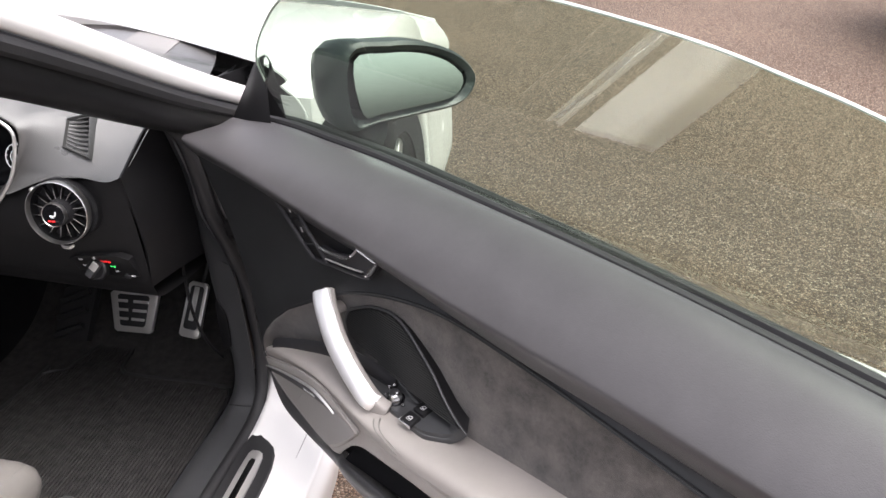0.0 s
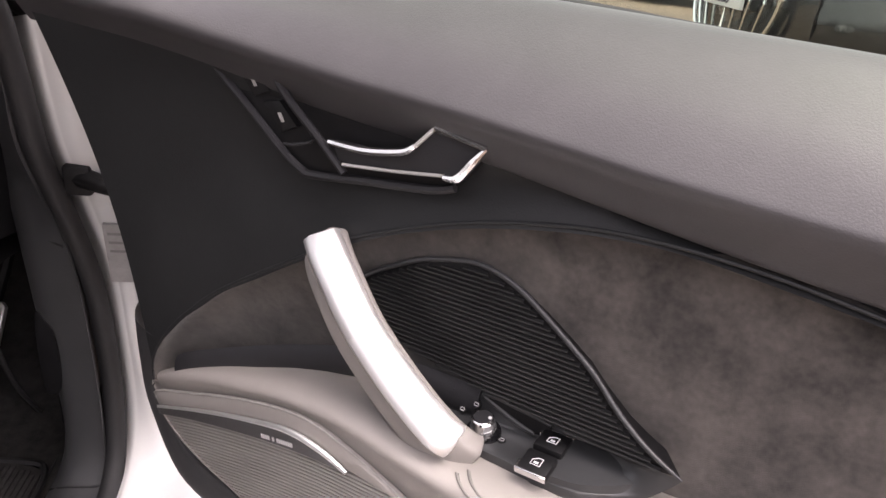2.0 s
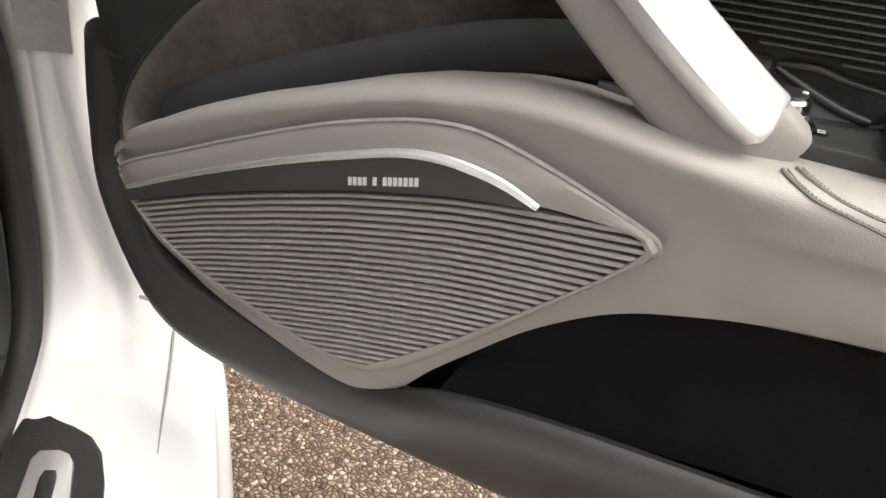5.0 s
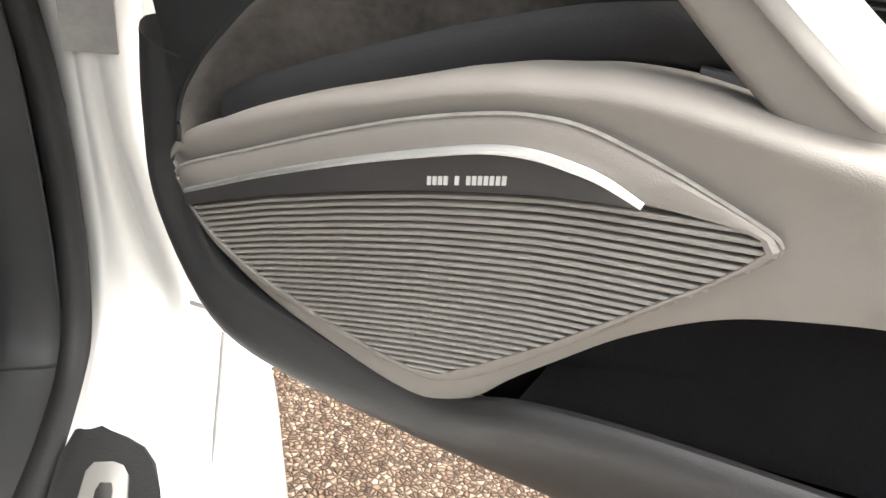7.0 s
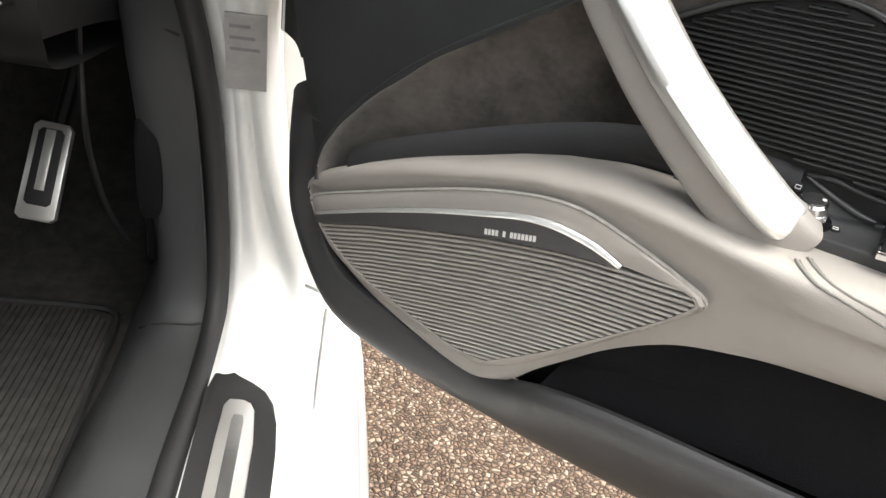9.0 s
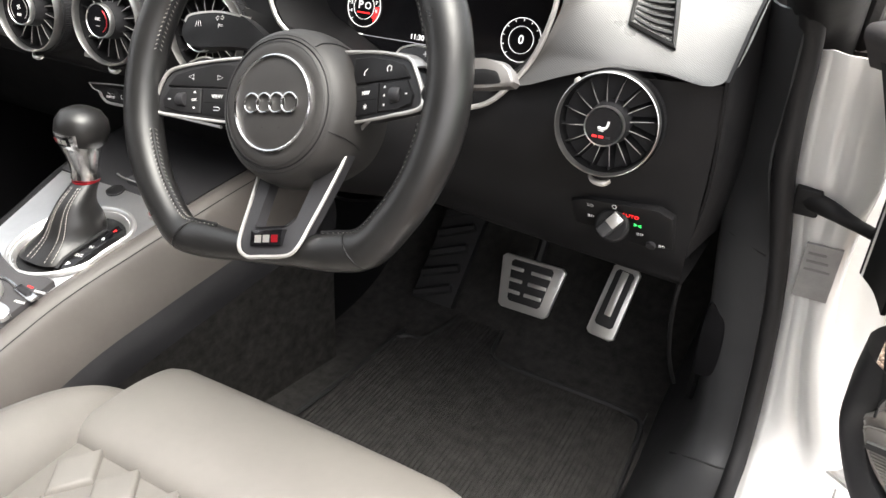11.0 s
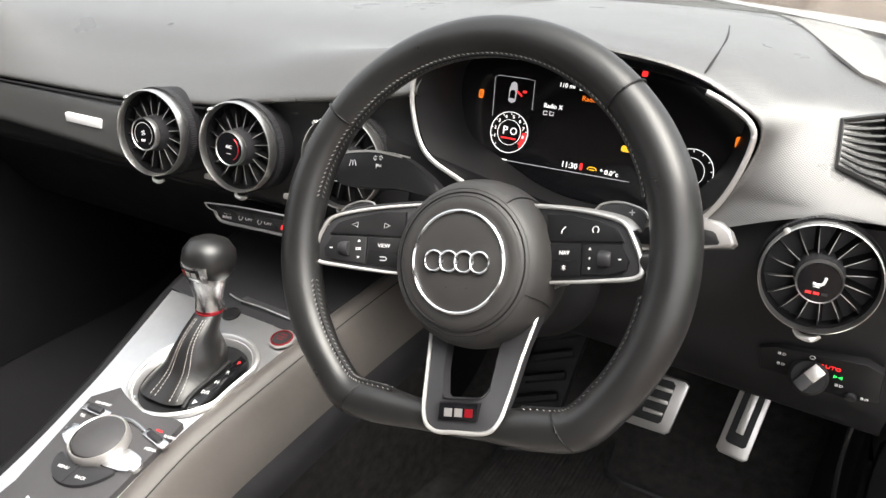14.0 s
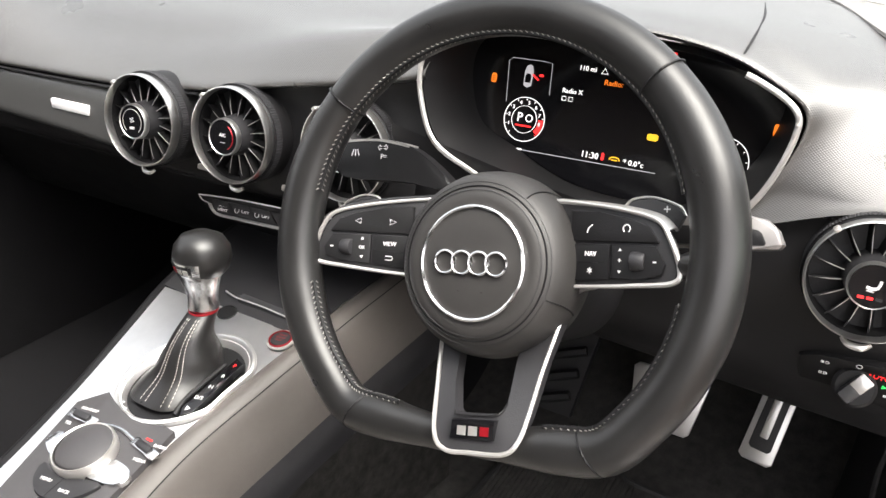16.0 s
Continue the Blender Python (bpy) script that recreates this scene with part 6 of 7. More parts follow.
# ---------- steering wheel ----------
M_WP = Matrix.Translation((0.36, 0, 0.78)) @ pose(0, 0, 0, -1.5, 0, 0) @ pose(0, 0, 0, 0, -8.6, 0) @ pose(0, 0, 0, 67, 0, 0) @ pose(0.003, -0.004, 0, 0, 0, 3)
wheel = thing("steering_wheel", M_WP, "black leather flat bottomed steering wheel with three spokes", "steering wheel")
RIM = []
for i in range(26):
    a = radians(-52 + i * (284 / 25))
    RIM.append((0.005 + 0.1665 * math.cos(a), 0.0055 + 0.1665 * math.sin(a), 0))
RIM += [(-0.065, -0.131, 0), (-0.025, -0.134, 0), (0.035, -0.134, 0), (0.075, -0.131, 0)]
nr = len(RIM)


def grip(a):
    """The rim is thicker at the thumb rests."""
    return 0.0165 + 0.0022 * max(0, 1 - abs(abs(abs(a) - 90) - 78) / 25)


rr = []
for x, y, z in RIM:
    rr.append(grip(math.degrees(math.atan2(y - 0.0055, x - 0.005))))
for i in (nr - 3, nr - 2):
    rr[i] = 0.0125
part("rim", tube(RIM, rr, 18, True, n=150, up=(0, 0, 1)), M_WHEEL, wheel, "smooth black leather rim")
for a in (41, 139, 235, 305):
    x, y = math.cos(radians(a)), math.sin(radians(a))
    rad = 0.1665 if a < 200 else 0.163
    ring = [Vector((0.005, 0.0055, 0)) + Vector((x * (rad + 0.0174 * math.cos(q)), y * (rad + 0.0174 * math.cos(q)), 0.0174 * math.sin(q))) for q in (2 * math.pi * i / 24 for i in range(24))]
    part("rim_seam", tube(ring, 0.0008, 5, True, up=(x, y, 0)), M_BLACK, wheel)
# inner stitching, a zigzag of pale thread in a shallow channel
st = []
RIMC = cr([Vector(p) for p in RIM], 420, True)
lane = []
for i, p in enumerate(RIMC):
    t = (RIMC[(i + 1) % 420] - RIMC[i - 1]).normalized()
    inward = Vector((-t.y, t.x, 0))
    a = math.degrees(math.atan2(p.y - 0.0055, p.x - 0.005))
    g = grip(a) + 0.0004
    if abs(a) < 13 or abs(a) > 166 or -112 < a < -66:
        if len(lane) > 3:
            part("stitch_channel", tube(lane, 0.0018, 6), M_BLACK, wheel)
        lane = []
        continue

    def on(th, push=0.0):
        return p + inward * (g * math.cos(th)) + Vector((0, 0, g * math.sin(th))) + t * push
    lane.append(on(0.36) - Vector((0, 0, 0.0006)))
    if i % 2 == 0:
        st.append(tube([on(0.4, -0.0009), on(0.46, 0.0003), on(0.5, 0.0008)], 0.00038, 5, caps=False))
        st.append(tube([on(0.1, 0.0009), on(0.16, 0.0), on(0.22, -0.0007)], 0.00034, 5, caps=False))
if len(lane) > 3:
    part("stitch_channel", tube(lane, 0.0018, 6), M_BLACK, wheel)
tagged(part("stitching", joined(*st), M_STITCHG, wheel, "pale grey stitching along the rim"), "pale grey stitching along the rim", kind="stuff")
# hub
HUBM = pose(0.003, -0.0095, 0)
part("airbag_cover", lathe([(0.06, -0.085), (0.068, -0.06), (0.0708, -0.04), (0.0708, -0.03), (0.069, -0.018), (0.065, -0.0075), (0.06, -0.002), (0.0567, 0.0), (0.056, -0.0008), (0.0545, 0.0012), (0.05, 0.0025), (0.0455, 0.0034), (0.0435, 0.0028), (0.04, 0.0038), (0.02, 0.0046), (0, 0.0048)], 72, HUBM), M_HUB, wheel, "round black airbag cover")
part("hub_ring", lathe([(0.0425, 0.0028), (0.0421, 0.0055), (0.0408, 0.0062), (0.0396, 0.0055), (0.0391, 0.0036)], 72, HUBM), M_CHROME, wheel, "bright metal ring")
st = []
for rad, z in ((0.0532, 0.0021), (0.0595, -0.0012)):
    for i in range(120):
        a = 2 * math.pi * i / 120
        p = Vector((0.003 + rad * math.cos(a), -0.0095 + rad * math.sin(a), z))
        t = Vector((-math.sin(a), math.cos(a), 0))
        st.append(tube([p - t * 0.001, p + t * 0.001], 0.00032, 4, caps=False))
tagged(part("hub_stitching", joined(*st), M_DARK, wheel, "dark thread round the airbag cover"), kind="stuff")
part("hub_seam", tube([Vector((0.003 + 0.0564 * math.cos(a), -0.0095 + 0.0564 * math.sin(a), -0.0002)) for a in (2 * math.pi * i / 80 for i in range(80))], 0.0006, 5, True), M_BLACK, wheel)
for a in (-22, 52):
    part("cover_seam", tube([Vector((0.003 + r_ * math.cos(radians(a + d)), -0.0095 + r_ * math.sin(radians(a + d)), z)) for r_, z, d in ((0.0606, -0.0024, 0), (0.0656, -0.0078, 0), (0.0694, -0.018, -1), (0.0711, -0.03, -3), (0.0711, -0.04, -6))], 0.0005, 5, n=20), M_BLACK, wheel)
# maker's emblem, four plain interlinked hoops
for i in range(4):
    part("emblem_hoop", moved(lathe([(0.0091, 0.0), (0.0091, 0.0022), (0.0081, 0.0026), (0.0074, 0.0022), (0.0074, 0.0)], 36), HUBM @ pose(-0.0207 + i * 0.0138, 0.0, 0.0046 + 0.0002 * i)), M_CHROME, wheel)
part("faint_mark", moved(box(-0.01, 0.01, -0.021, -0.0185, 0.004, 0.0045), HUBM), M_BLACK, wheel)


def zf(x):
    """The spokes are dished towards the hub."""
    return -0.003 - 0.026 * max(0.0, (0.14 - abs(x)) / 0.09)


def wslab(pts, z0, z1, bev=0.0, dish=False):
    return slab(pts, lambda a, b: Vector((a, b, z1 + (zf(a) if dish else 0))), lambda a, b: Vector((a, b, z0 + (zf(a) if dish else 0))), bev)


for sx in (-1, 1):
    sp_o = [(sx * x, y) for x, y in ((0.052, 0.0395), (0.08, 0.0365), (0.108, 0.032), (0.131, 0.0255), (0.1405, 0.0135), (0.1475, -0.005), (0.144, -0.0145), (0.117, -0.018), (0.088, -0.0205), (0.052, -0.0225))]
    spk = part("spoke", wslab(sp_o, -0.016, -0.001, 0.002, True), M_DARK, wheel, "silver edged spoke with switches")
    part("spoke_edge", tube([Vector((a, b, zf(a))) for a, b in sp_o], [0.0014, 0.0015, 0.0016, 0.0017, 0.0018, 0.002, 0.0019, 0.0016, 0.0014, 0.0014], 8, n=60), M_SILVER, spk, "satin metal edge")
    # right face silver, left dark: the uneven light is put into the colour
    part("upper_face", loft([[Vector((sx * x, y, zf(x) + 0.0004)) for x, y in ((0.05, 0.0395), (0.08, 0.0368), (0.108, 0.0322), (0.1305, 0.0258), (0.139, 0.0185))], [Vector((sx * x, y, zf(x) - 0.012)) for x, y in ((0.05, 0.0425), (0.08, 0.0398), (0.108, 0.0358), (0.131, 0.03), (0.141, 0.0215))], [Vector((sx * x, y, zf(x) - 0.02)) for x, y in ((0.05, 0.0415), (0.08, 0.0388), (0.108, 0.0348), (0.131, 0.029), (0.141, 0.0205))]], 24, 8, 0.002), M_SILVER if sx > 0 else M_PANEL, spk, "upper spoke face, silver right and dark left as lit")
    b1 = part("upper_button", wslab([(sx * x, y) for x, y in ((0.066, 0.0325), (0.088, 0.031), (0.112, 0.0265), (0.126, 0.021), (0.1335, 0.0105), (0.066, 0.0105))], -0.004, 0.0012, 0.001, True), M_BLACK, spk)
    for dx in (0.082, 0.11):
        if sx < 0:
            k = 1 if dx > 0.1 else -1
            part("arrow", tube([Vector((sx * dx + a * k, b, zf(dx) - 0.26 * (a * k) + 0.0015)) for a, b in ((-0.0028, 0.0195), (0.0022, 0.0217), (0.0022, 0.0173))], 0.0003, 4, True), M_ICON, b1)
        else:
            part("phone_mark", tube([Vector((sx * dx - 0.0018, 0.0165, zf(dx) + 0.0012)), Vector((sx * dx - 0.001, 0.0195, zf(dx) + 0.0014)), Vector((sx * dx + 0.0018, 0.022, zf(dx) + 0.0018))] if dx < 0.1 else [Vector((dx + 0.0026 * math.cos(q), 0.0195 + 0.0026 * math.sin(q), zf(dx + 0.0026 * math.cos(q)) + 0.0014)) for q in (-0.9, 0.0, 0.9, 1.6, 2.4, 3.2, 4.0)], 0.0004, 5, n=16), M_ICON, b1)
    b2 = part("inner_button", wslab([(sx * x, y) for x, y in ((0.066, 0.009), (0.098, 0.009), (0.098, -0.015), (0.07, -0.0175), (0.066, -0.0165))], -0.004, 0.0012, 0.001, True), M_BLACK, spk)
    letters("lettering", "VIEW" if sx < 0 else "NAV", 0.0047, pose(sx * 0.0835, 0.0018, zf(0.0835) + 0.0016, 0, -16.5 * sx, 0), M_ICON, b2)
    if sx < 0:
        part("return_mark", tube([Vector((-0.0835 + a, b, zf(0.0835 - a) + 0.0015)) for a, b in ((-0.003, -0.008), (0.002, -0.008), (0.0031, -0.0095), (0.002, -0.011), (-0.003, -0.011))], 0.00035, 4), M_ICON, b2)
    else:
        part("star_mark", joined(*[tube([Vector((0.0835 + 0.0022 * math.cos(q) * e, -0.0095 + 0.0022 * math.sin(q) * e, zf(0.0835 + 0.0022 * math.cos(q) * e) + 0.0015)) for e in (-1, 1)], 0.0003, 4) for q in (0.5, 1.57, 2.64)]), M_ICON, b2)
    part("button_split", tube([Vector((sx * 0.067, -0.0042, zf(0.067) + 0.001)), Vector((sx * 0.097, -0.0038, zf(0.097) + 0.001))], 0.0004, 4), M_GLOSS, b2)
    b3 = part("outer_button", wslab([(sx * x, y) for x, y in ((0.0995, 0.009), (0.131, 0.0085), (0.138, -0.003), (0.136, -0.0105), (0.12, -0.0135), (0.0995, -0.015))], -0.004, 0.0012, 0.001, True), M_BLACK, spk)
    part("thumb_roller", moved(lathe([(0, -0.0048), (0.006, -0.0048), (0.0066, -0.0036), (0.0066, 0.0036), (0.006, 0.0048), (0, 0.0048)], 14), pose(sx * 0.119, -0.002, zf(0.119) - 0.0005, 0, 90, 0)), M_DARK, b3)
    letters("lettering", "OK" if sx < 0 else "+", 0.0036 if sx < 0 else 0.005, pose(sx * 0.106, -0.002, zf(0.106) + 0.0016, 0, -16.5 * sx, 0), M_ICON, b3)
    part("arrow", wslab([(sx * 0.106 - 0.0013, 0.0045), (sx * 0.106 + 0.0013, 0.0045), (sx * 0.106, 0.0065)], 0.001, 0.0016, 0, True), M_ICON, b3)
    part("arrow", wslab([(sx * 0.106 - 0.0013, -0.0085), (sx * 0.106, -0.0105), (sx * 0.106 + 0.0013, -0.0085)], 0.001, 0.0016, 0, True), M_ICON, b3)
    part("side_mark", wslab([(sx * 0.131 - 0.0012, -0.0025), (sx * 0.131 + 0.0012, -0.0025), (sx * 0.131 + 0.0012, -0.0015), (sx * 0.131 - 0.0012, -0.0015)], 0.001, 0.0016, 0, True), M_ICON, b3)
    part("spoke_root", tube([(sx * 0.1475, -0.002, -0.008), (sx * 0.156, -0.003, -0.005), (sx * 0.168, -0.004, -0.001)], [0.006, 0.0105, 0.015], 14, n=12), M_WHEEL, wheel)
    part("shift_paddle", slab([(sx * x, y) for x, y in ((0.094, 0.024), (0.1, 0.034), (0.1075, 0.0408), (0.1221, 0.0419), (0.138, 0.0366), (0.143, 0.0306), (0.138, 0.02), (0.094, 0.018))], lambda a, b: Vector((a, b, -0.03)), lambda a, b: Vector((a, b, -0.036)), 0.002), M_DARK, wheel, "dark shift paddle behind the spoke")
    part("paddle_edge", tube([(sx * x, y, -0.0305) for x, y in ((0.1, 0.034), (0.1035, 0.038), (0.1085, 0.0415), (0.1221, 0.0424), (0.1385, 0.037), (0.1432, 0.0306))], 0.0009, 6, n=24), M_SILVER, wheel)
    part("paddle_mark", joined(*([box(sx * 0.131 - 0.0022, sx * 0.131 + 0.0022, 0.0343, 0.0351, -0.0302, -0.0296)] + ([box(sx * 0.131 - 0.0004, sx * 0.131 + 0.0004, 0.0325, 0.0369, -0.0302, -0.0296)] if sx > 0 else []))), M_ICON, wheel)
# lower twin spoke
LOUT = [(-0.0392, -0.06, -0.036), (-0.025, -0.0978, -0.008), (-0.0116, -0.1297, 0.0165), (-0.001, -0.1405, 0.0185), (0.018, -0.1395, 0.0188), (0.043, -0.1365, 0.0185), (0.0525, -0.128, 0.0165), (0.0558, -0.1114, 0.008), (0.056, -0.0752, -0.018), (0.066, -0.03, -0.036)]
LIN = [(-0.0215, -0.06, -0.036), (-0.01, -0.0978, -0.007), (0.0015, -0.114, 0.012), (0.005, -0.116, 0.014), (0.022, -0.1145, 0.014), (0.033, -0.113, 0.013), (0.037, -0.11, 0.01), (0.038, -0.105, 0.004), (0.033, -0.0752, -0.02), (0.0385, -0.03, -0.045)]
frame_bm = bmesh.new()
vo = [[frame_bm.verts.new((a, b, c + dz)) for a, b, c in LOUT] for dz in (0, -0.012)]
vi = [[frame_bm.verts.new((a, b, c + dz)) for a, b, c in LIN] for dz in (0, -0.012)]
for i in range(9):
    frame_bm.faces.new((vo[0][i], vo[0][i + 1], vi[0][i + 1], vi[0][i]))
    frame_bm.faces.new((vo[1][i], vi[1][i], vi[1][i + 1], vo[1][i + 1]))
    frame_bm.faces.new((vo[0][i], vo[1][i], vo[1][i + 1], vo[0][i + 1]))
    frame_bm.faces.new((vi[0][i], vi[0][i + 1], vi[1][i + 1], vi[1][i]))
ls_ = part("lower_spoke", frame_bm, M_DARK, wheel, "twin lower spoke with a metal edge")
part("spoke_edge", tube([Vector(p) + Vector((0, 0, 0.0008)) for p in LOUT] + [Vector((0.088, -0.0208, -0.019))], 0.0017, 8, n=90), M_SILVER, ls_, "satin metal edge")
part("inner_edge", tube([Vector(p) + Vector((0, 0, 0.0003)) for p in LIN[2:8]], 0.0008, 6, n=50), M_BLACK, ls_)
bd = part("model_badge", wslab([(0.003, -0.1185), (0.036, -0.1155), (0.0355, -0.129), (0.0023, -0.132)], 0.006, 0.0195, 0.001), M_GLOSS, ls_, "small black model badge")
for i in range(3):
    x, y = 0.008 + i * 0.0088, -0.1285 + i * 0.0008
    part("badge_bar", wslab([(x, y), (x + 0.0066, y + 0.0005), (x + 0.0066, y + 0.0068), (x, y + 0.0063)], 0.0195, 0.0201), M_RED if i == 2 else M_SILVER, bd)

# steering column with its stalks
col = thing("steering_column", M_WP, "black steering column shroud with stalks", "steering column")
part("shroud", lathe([(0.055, -0.2), (0.056, -0.08), (0.05, -0.05), (0.03, -0.045), (0, -0.045)], 32, pose(0, -0.015, 0) @ Matrix.Diagonal((1.0, 1.1, 1, 1))), M_BLACK, col)
ST1 = [(-0.169, 0.072), (-0.1665, 0.085), (-0.1584, 0.0924), (-0.1223, 0.0925), (-0.0867, 0.0847), (-0.0492, 0.0556), (-0.06, 0.05), (-0.0942, 0.056), (-0.1422, 0.0585), (-0.163, 0.063)]
stk1 = part("indicator_stalk", slab([(v.x, v.y) for v in cr([(a, b, 0) for a, b in ST1], 40, True)], lambda a, b: Vector((a, b, -0.048)), lambda a, b: Vector((a, b, -0.064)), 0.004, 3), M_BLACK, col, "dark grey indicator stalk")
part("stalk_top", loft([[(-0.166, 0.0855, -0.0475), (-0.158, 0.0925, -0.0475), (-0.1223, 0.093, -0.0475), (-0.09, 0.0865, -0.0475)], [(-0.166, 0.087, -0.062), (-0.158, 0.094, -0.062), (-0.1223, 0.0945, -0.062), (-0.09, 0.088, -0.062)]], 24, None, 0.002, smooth=False), M_SILVER, stk1)
for dx in (-0.003, 0.0, 0.003):
    part("lane_mark", tube([(-0.146 + dx * 0.7, 0.0845, -0.0475), (-0.146 + dx * 1.3, 0.079, -0.0475)], 0.0004, 4), M_ICON, stk1)
for k in (-1, 1):
    part("turn_mark", tube([(-0.117 + k * 0.001, 0.0865, -0.0475), (-0.117 + k * 0.003, 0.0865, -0.0475), (-0.117 + k * 0.003, 0.0878, -0.0475), (-0.117 + k * 0.0052, 0.0855, -0.0475), (-0.117 + k * 0.003, 0.0832, -0.0475), (-0.117 + k * 0.003, 0.0845, -0.0475), (-0.117 + k * 0.001, 0.0845, -0.0475)], 0.0003, 4), M_ICON, stk1)
letters("lettering", "P\u20ac".replace("\u20ac", "="), 0.006, pose(-0.116, 0.0775, -0.0478), M_ICON, stk1)
ST2 = [(0.1, 0.03), (0.165, 0.0345), (0.1765, 0.034), (0.1915, 0.0308), (0.1985, 0.024), (0.202, 0.0145), (0.199, 0.0112), (0.178, 0.0101), (0.165, 0.0105), (0.1, 0.01)]
stk2 = part("wiper_stalk", slab(ST2, lambda a, b: Vector((a, b, -0.048)), lambda a, b: Vector((a, b, -0.062)), 0.003, 3), M_STALK, col, "satin metallic wiper stalk with a black inset")
part("stalk_inset", slab([(0.12, 0.0255), (0.1766, 0.0255), (0.186, 0.0235), (0.1885, 0.0215), (0.1913, 0.015), (0.19, 0.0135), (0.1771, 0.0129), (0.12, 0.0129)], lambda a, b: Vector((a, b, -0.0472)), lambda a, b: Vector((a, b, -0.052)), 0.0006), M_BLACK, stk2)

# ---------- centre console ----------
con = thing("centre_console", Matrix.Identity(4), "centre console with aluminium top and grey padded sides", "console")


def ct(x, y, up=0.0):
    return Vector((x, y, 0.509 + 0.2 * y + up))


CONX = [(-0.5, -0.06, 0.075), (-0.2, -0.075, 0.066), (-0.06, -0.098, 0.058), (0.04, -0.125, 0.068), (0.13, -0.152, 0.08), (0.2, -0.16, 0.09), (0.34, -0.16, 0.115)]
part("side_pad", loft([[ct(b, y, 0.002) for y, a, b in CONX], [ct(b + 0.014, y, 0.004) for y, a, b in CONX], [ct(b + 0.03, y, -0.008) for y, a, b in CONX], [ct(b + 0.046, y, -0.045) for y, a, b in CONX], [ct(b + 0.052, y, -0.075) for y, a, b in CONX]], 40, 24), M_FLANK, con, "taupe leather console flank, darkened for shade")
part("flank_seam", tube([ct(b + 0.024, y, -0.0015) for y, a, b in CONX], 0.0009, 5, n=40), M_BLACK, con)
part("flank_strip", loft([[ct(b + 0.052, y, -0.075) for y, a, b in CONX], [ct(b + 0.058, y, -0.1) for y, a, b in CONX], [ct(b + 0.056, y, -0.13) for y, a, b in CONX]], 40, 10), M_DARK, con)
part("tunnel_side", loft([[ct(b + 0.056, y, -0.13) for y, a, b in CONX], [ct(b + 0.05, y, -0.2) for y, a, b in CONX], [Vector((b + 0.05, y, 0.19)) for y, a, b in CONX]], 40, 10), M_CARPET, con)
part("far_flank", loft([[ct(a, y, 0.0) for y, a, b in CONX], [ct(a - 0.02, y, -0.01) for y, a, b in CONX], [ct(a - 0.05, y, -0.1) for y, a, b in CONX], [Vector((a - 0.05, y, 0.19)) for y, a, b in CONX]], 40, 14), M_BLACK, con)
plate = loft([[ct(a, y) for y, a, b in CONX[:5]], [ct((a + b) / 2, y, 0.002) for y, a, b in CONX[:5]], [ct(b, y) for y, a, b in CONX[:5]]], 80, 40)
hole = [f for f in plate.faces if ((f.calc_center_median().x - 0.003 - 0.01 * (f.calc_center_median().y - 0.02) / 0.07) / 0.0615) ** 2 + ((f.calc_center_median().y - 0.02) / 0.0655) ** 2 < 1]
bmesh.ops.delete(plate, geom=hole, context='FACES')
part("top_plate", plate, M_PLATE, con, "brushed aluminium console plate")
part("front_tray", loft([[ct(a, y) for y, a, b in CONX[4:]], [ct((a + b) / 2, y, -0.006) for y, a, b in CONX[4:]], [ct(b, y) for y, a, b in CONX[4:]]], 24, 10, 0.004), M_DARK, con, "dark tray lid ahead of the plate")
part("tray_lip", slab([(-0.041, 0.148), (-0.037, 0.156), (0.04, 0.1535), (0.0525, 0.1475), (0.051, 0.144), (0.0, 0.147)], lambda a, b: ct(a, b, 0.007), lambda a, b: ct(a, b, -0.004), 0.0012), M_PANEL, con, "satin grip edge of the tray lid")
part("lip_edge", tube([ct(-0.065, 0.153, 0.004), ct(-0.041, 0.1475, 0.005), ct(0.0, 0.1465, 0.006), ct(0.051, 0.1435, 0.006)], 0.0011, 8, n=24), M_ALU, con)
GATE = [(min(0.067 * math.cos(a) + 0.003 + 0.01 * math.sin(a), 0.0625 + 0.1 * max(0.0, math.sin(a)) * 0.07), 0.02 + 0.071 * math.sin(a)) for a in (2 * math.pi * i / 64 for i in range(64))]


def gate(k, up):
    """An oval round the selector, grown by k."""
    return [ct(0.003 + (x - 0.003) * k, 0.02 + (y - 0.02) * k, up) for x, y in GATE]


gate_bm = ring_loft([gate(1.045, 0.002), gate(1.03, 0.0062), gate(0.985, 0.0075), gate(0.955, 0.0062), gate(0.94, 0.003), gate(0.925, 0.0034), gate(0.86, -0.004), gate(0.84, -0.012)])
bmesh.ops.delete(gate_bm, geom=[f for f in gate_bm.faces if len(f.verts) > 4], context='FACES_ONLY')
part("gate_ring", gate_bm, M_ALU, con, "bright oval bezel round the selector")
gate_floor = ring_loft([gate(0.87, -0.0035), gate(0.5, -0.004), gate(0.1, -0.004)])
part("gate_floor", gate_floor, M_BLACK, con)
gs = part("selector_scale", slab([(0.038, 0.064), (0.051, 0.06), (0.0505, -0.016), (0.042, -0.026), (0.035, -0.016)], lambda a, b: ct(a, b, 0.0075), lambda a, b: ct(a, b, -0.005), 0.001), M_GLOSS, con, "black gear position scale")
for i, ch in enumerate(("P", "R", "N", "D/S")):
    letters("lettering", ch, 0.0068, Matrix.Translation(ct(0.0452 - i * 0.0008, 0.0528 - i * 0.0175, 0.008)) @ pose(0, 0, 0, 11, 0, 14), M_ERED if ch == "P" else M_ICON, gs)
part("scale_mark", slab([(0.0395, -0.013), (0.0455, -0.0145), (0.0415, -0.0195)], lambda a, b: ct(a, b, 0.008), lambda a, b: ct(a, b, 0.005)), M_ICON, gs)
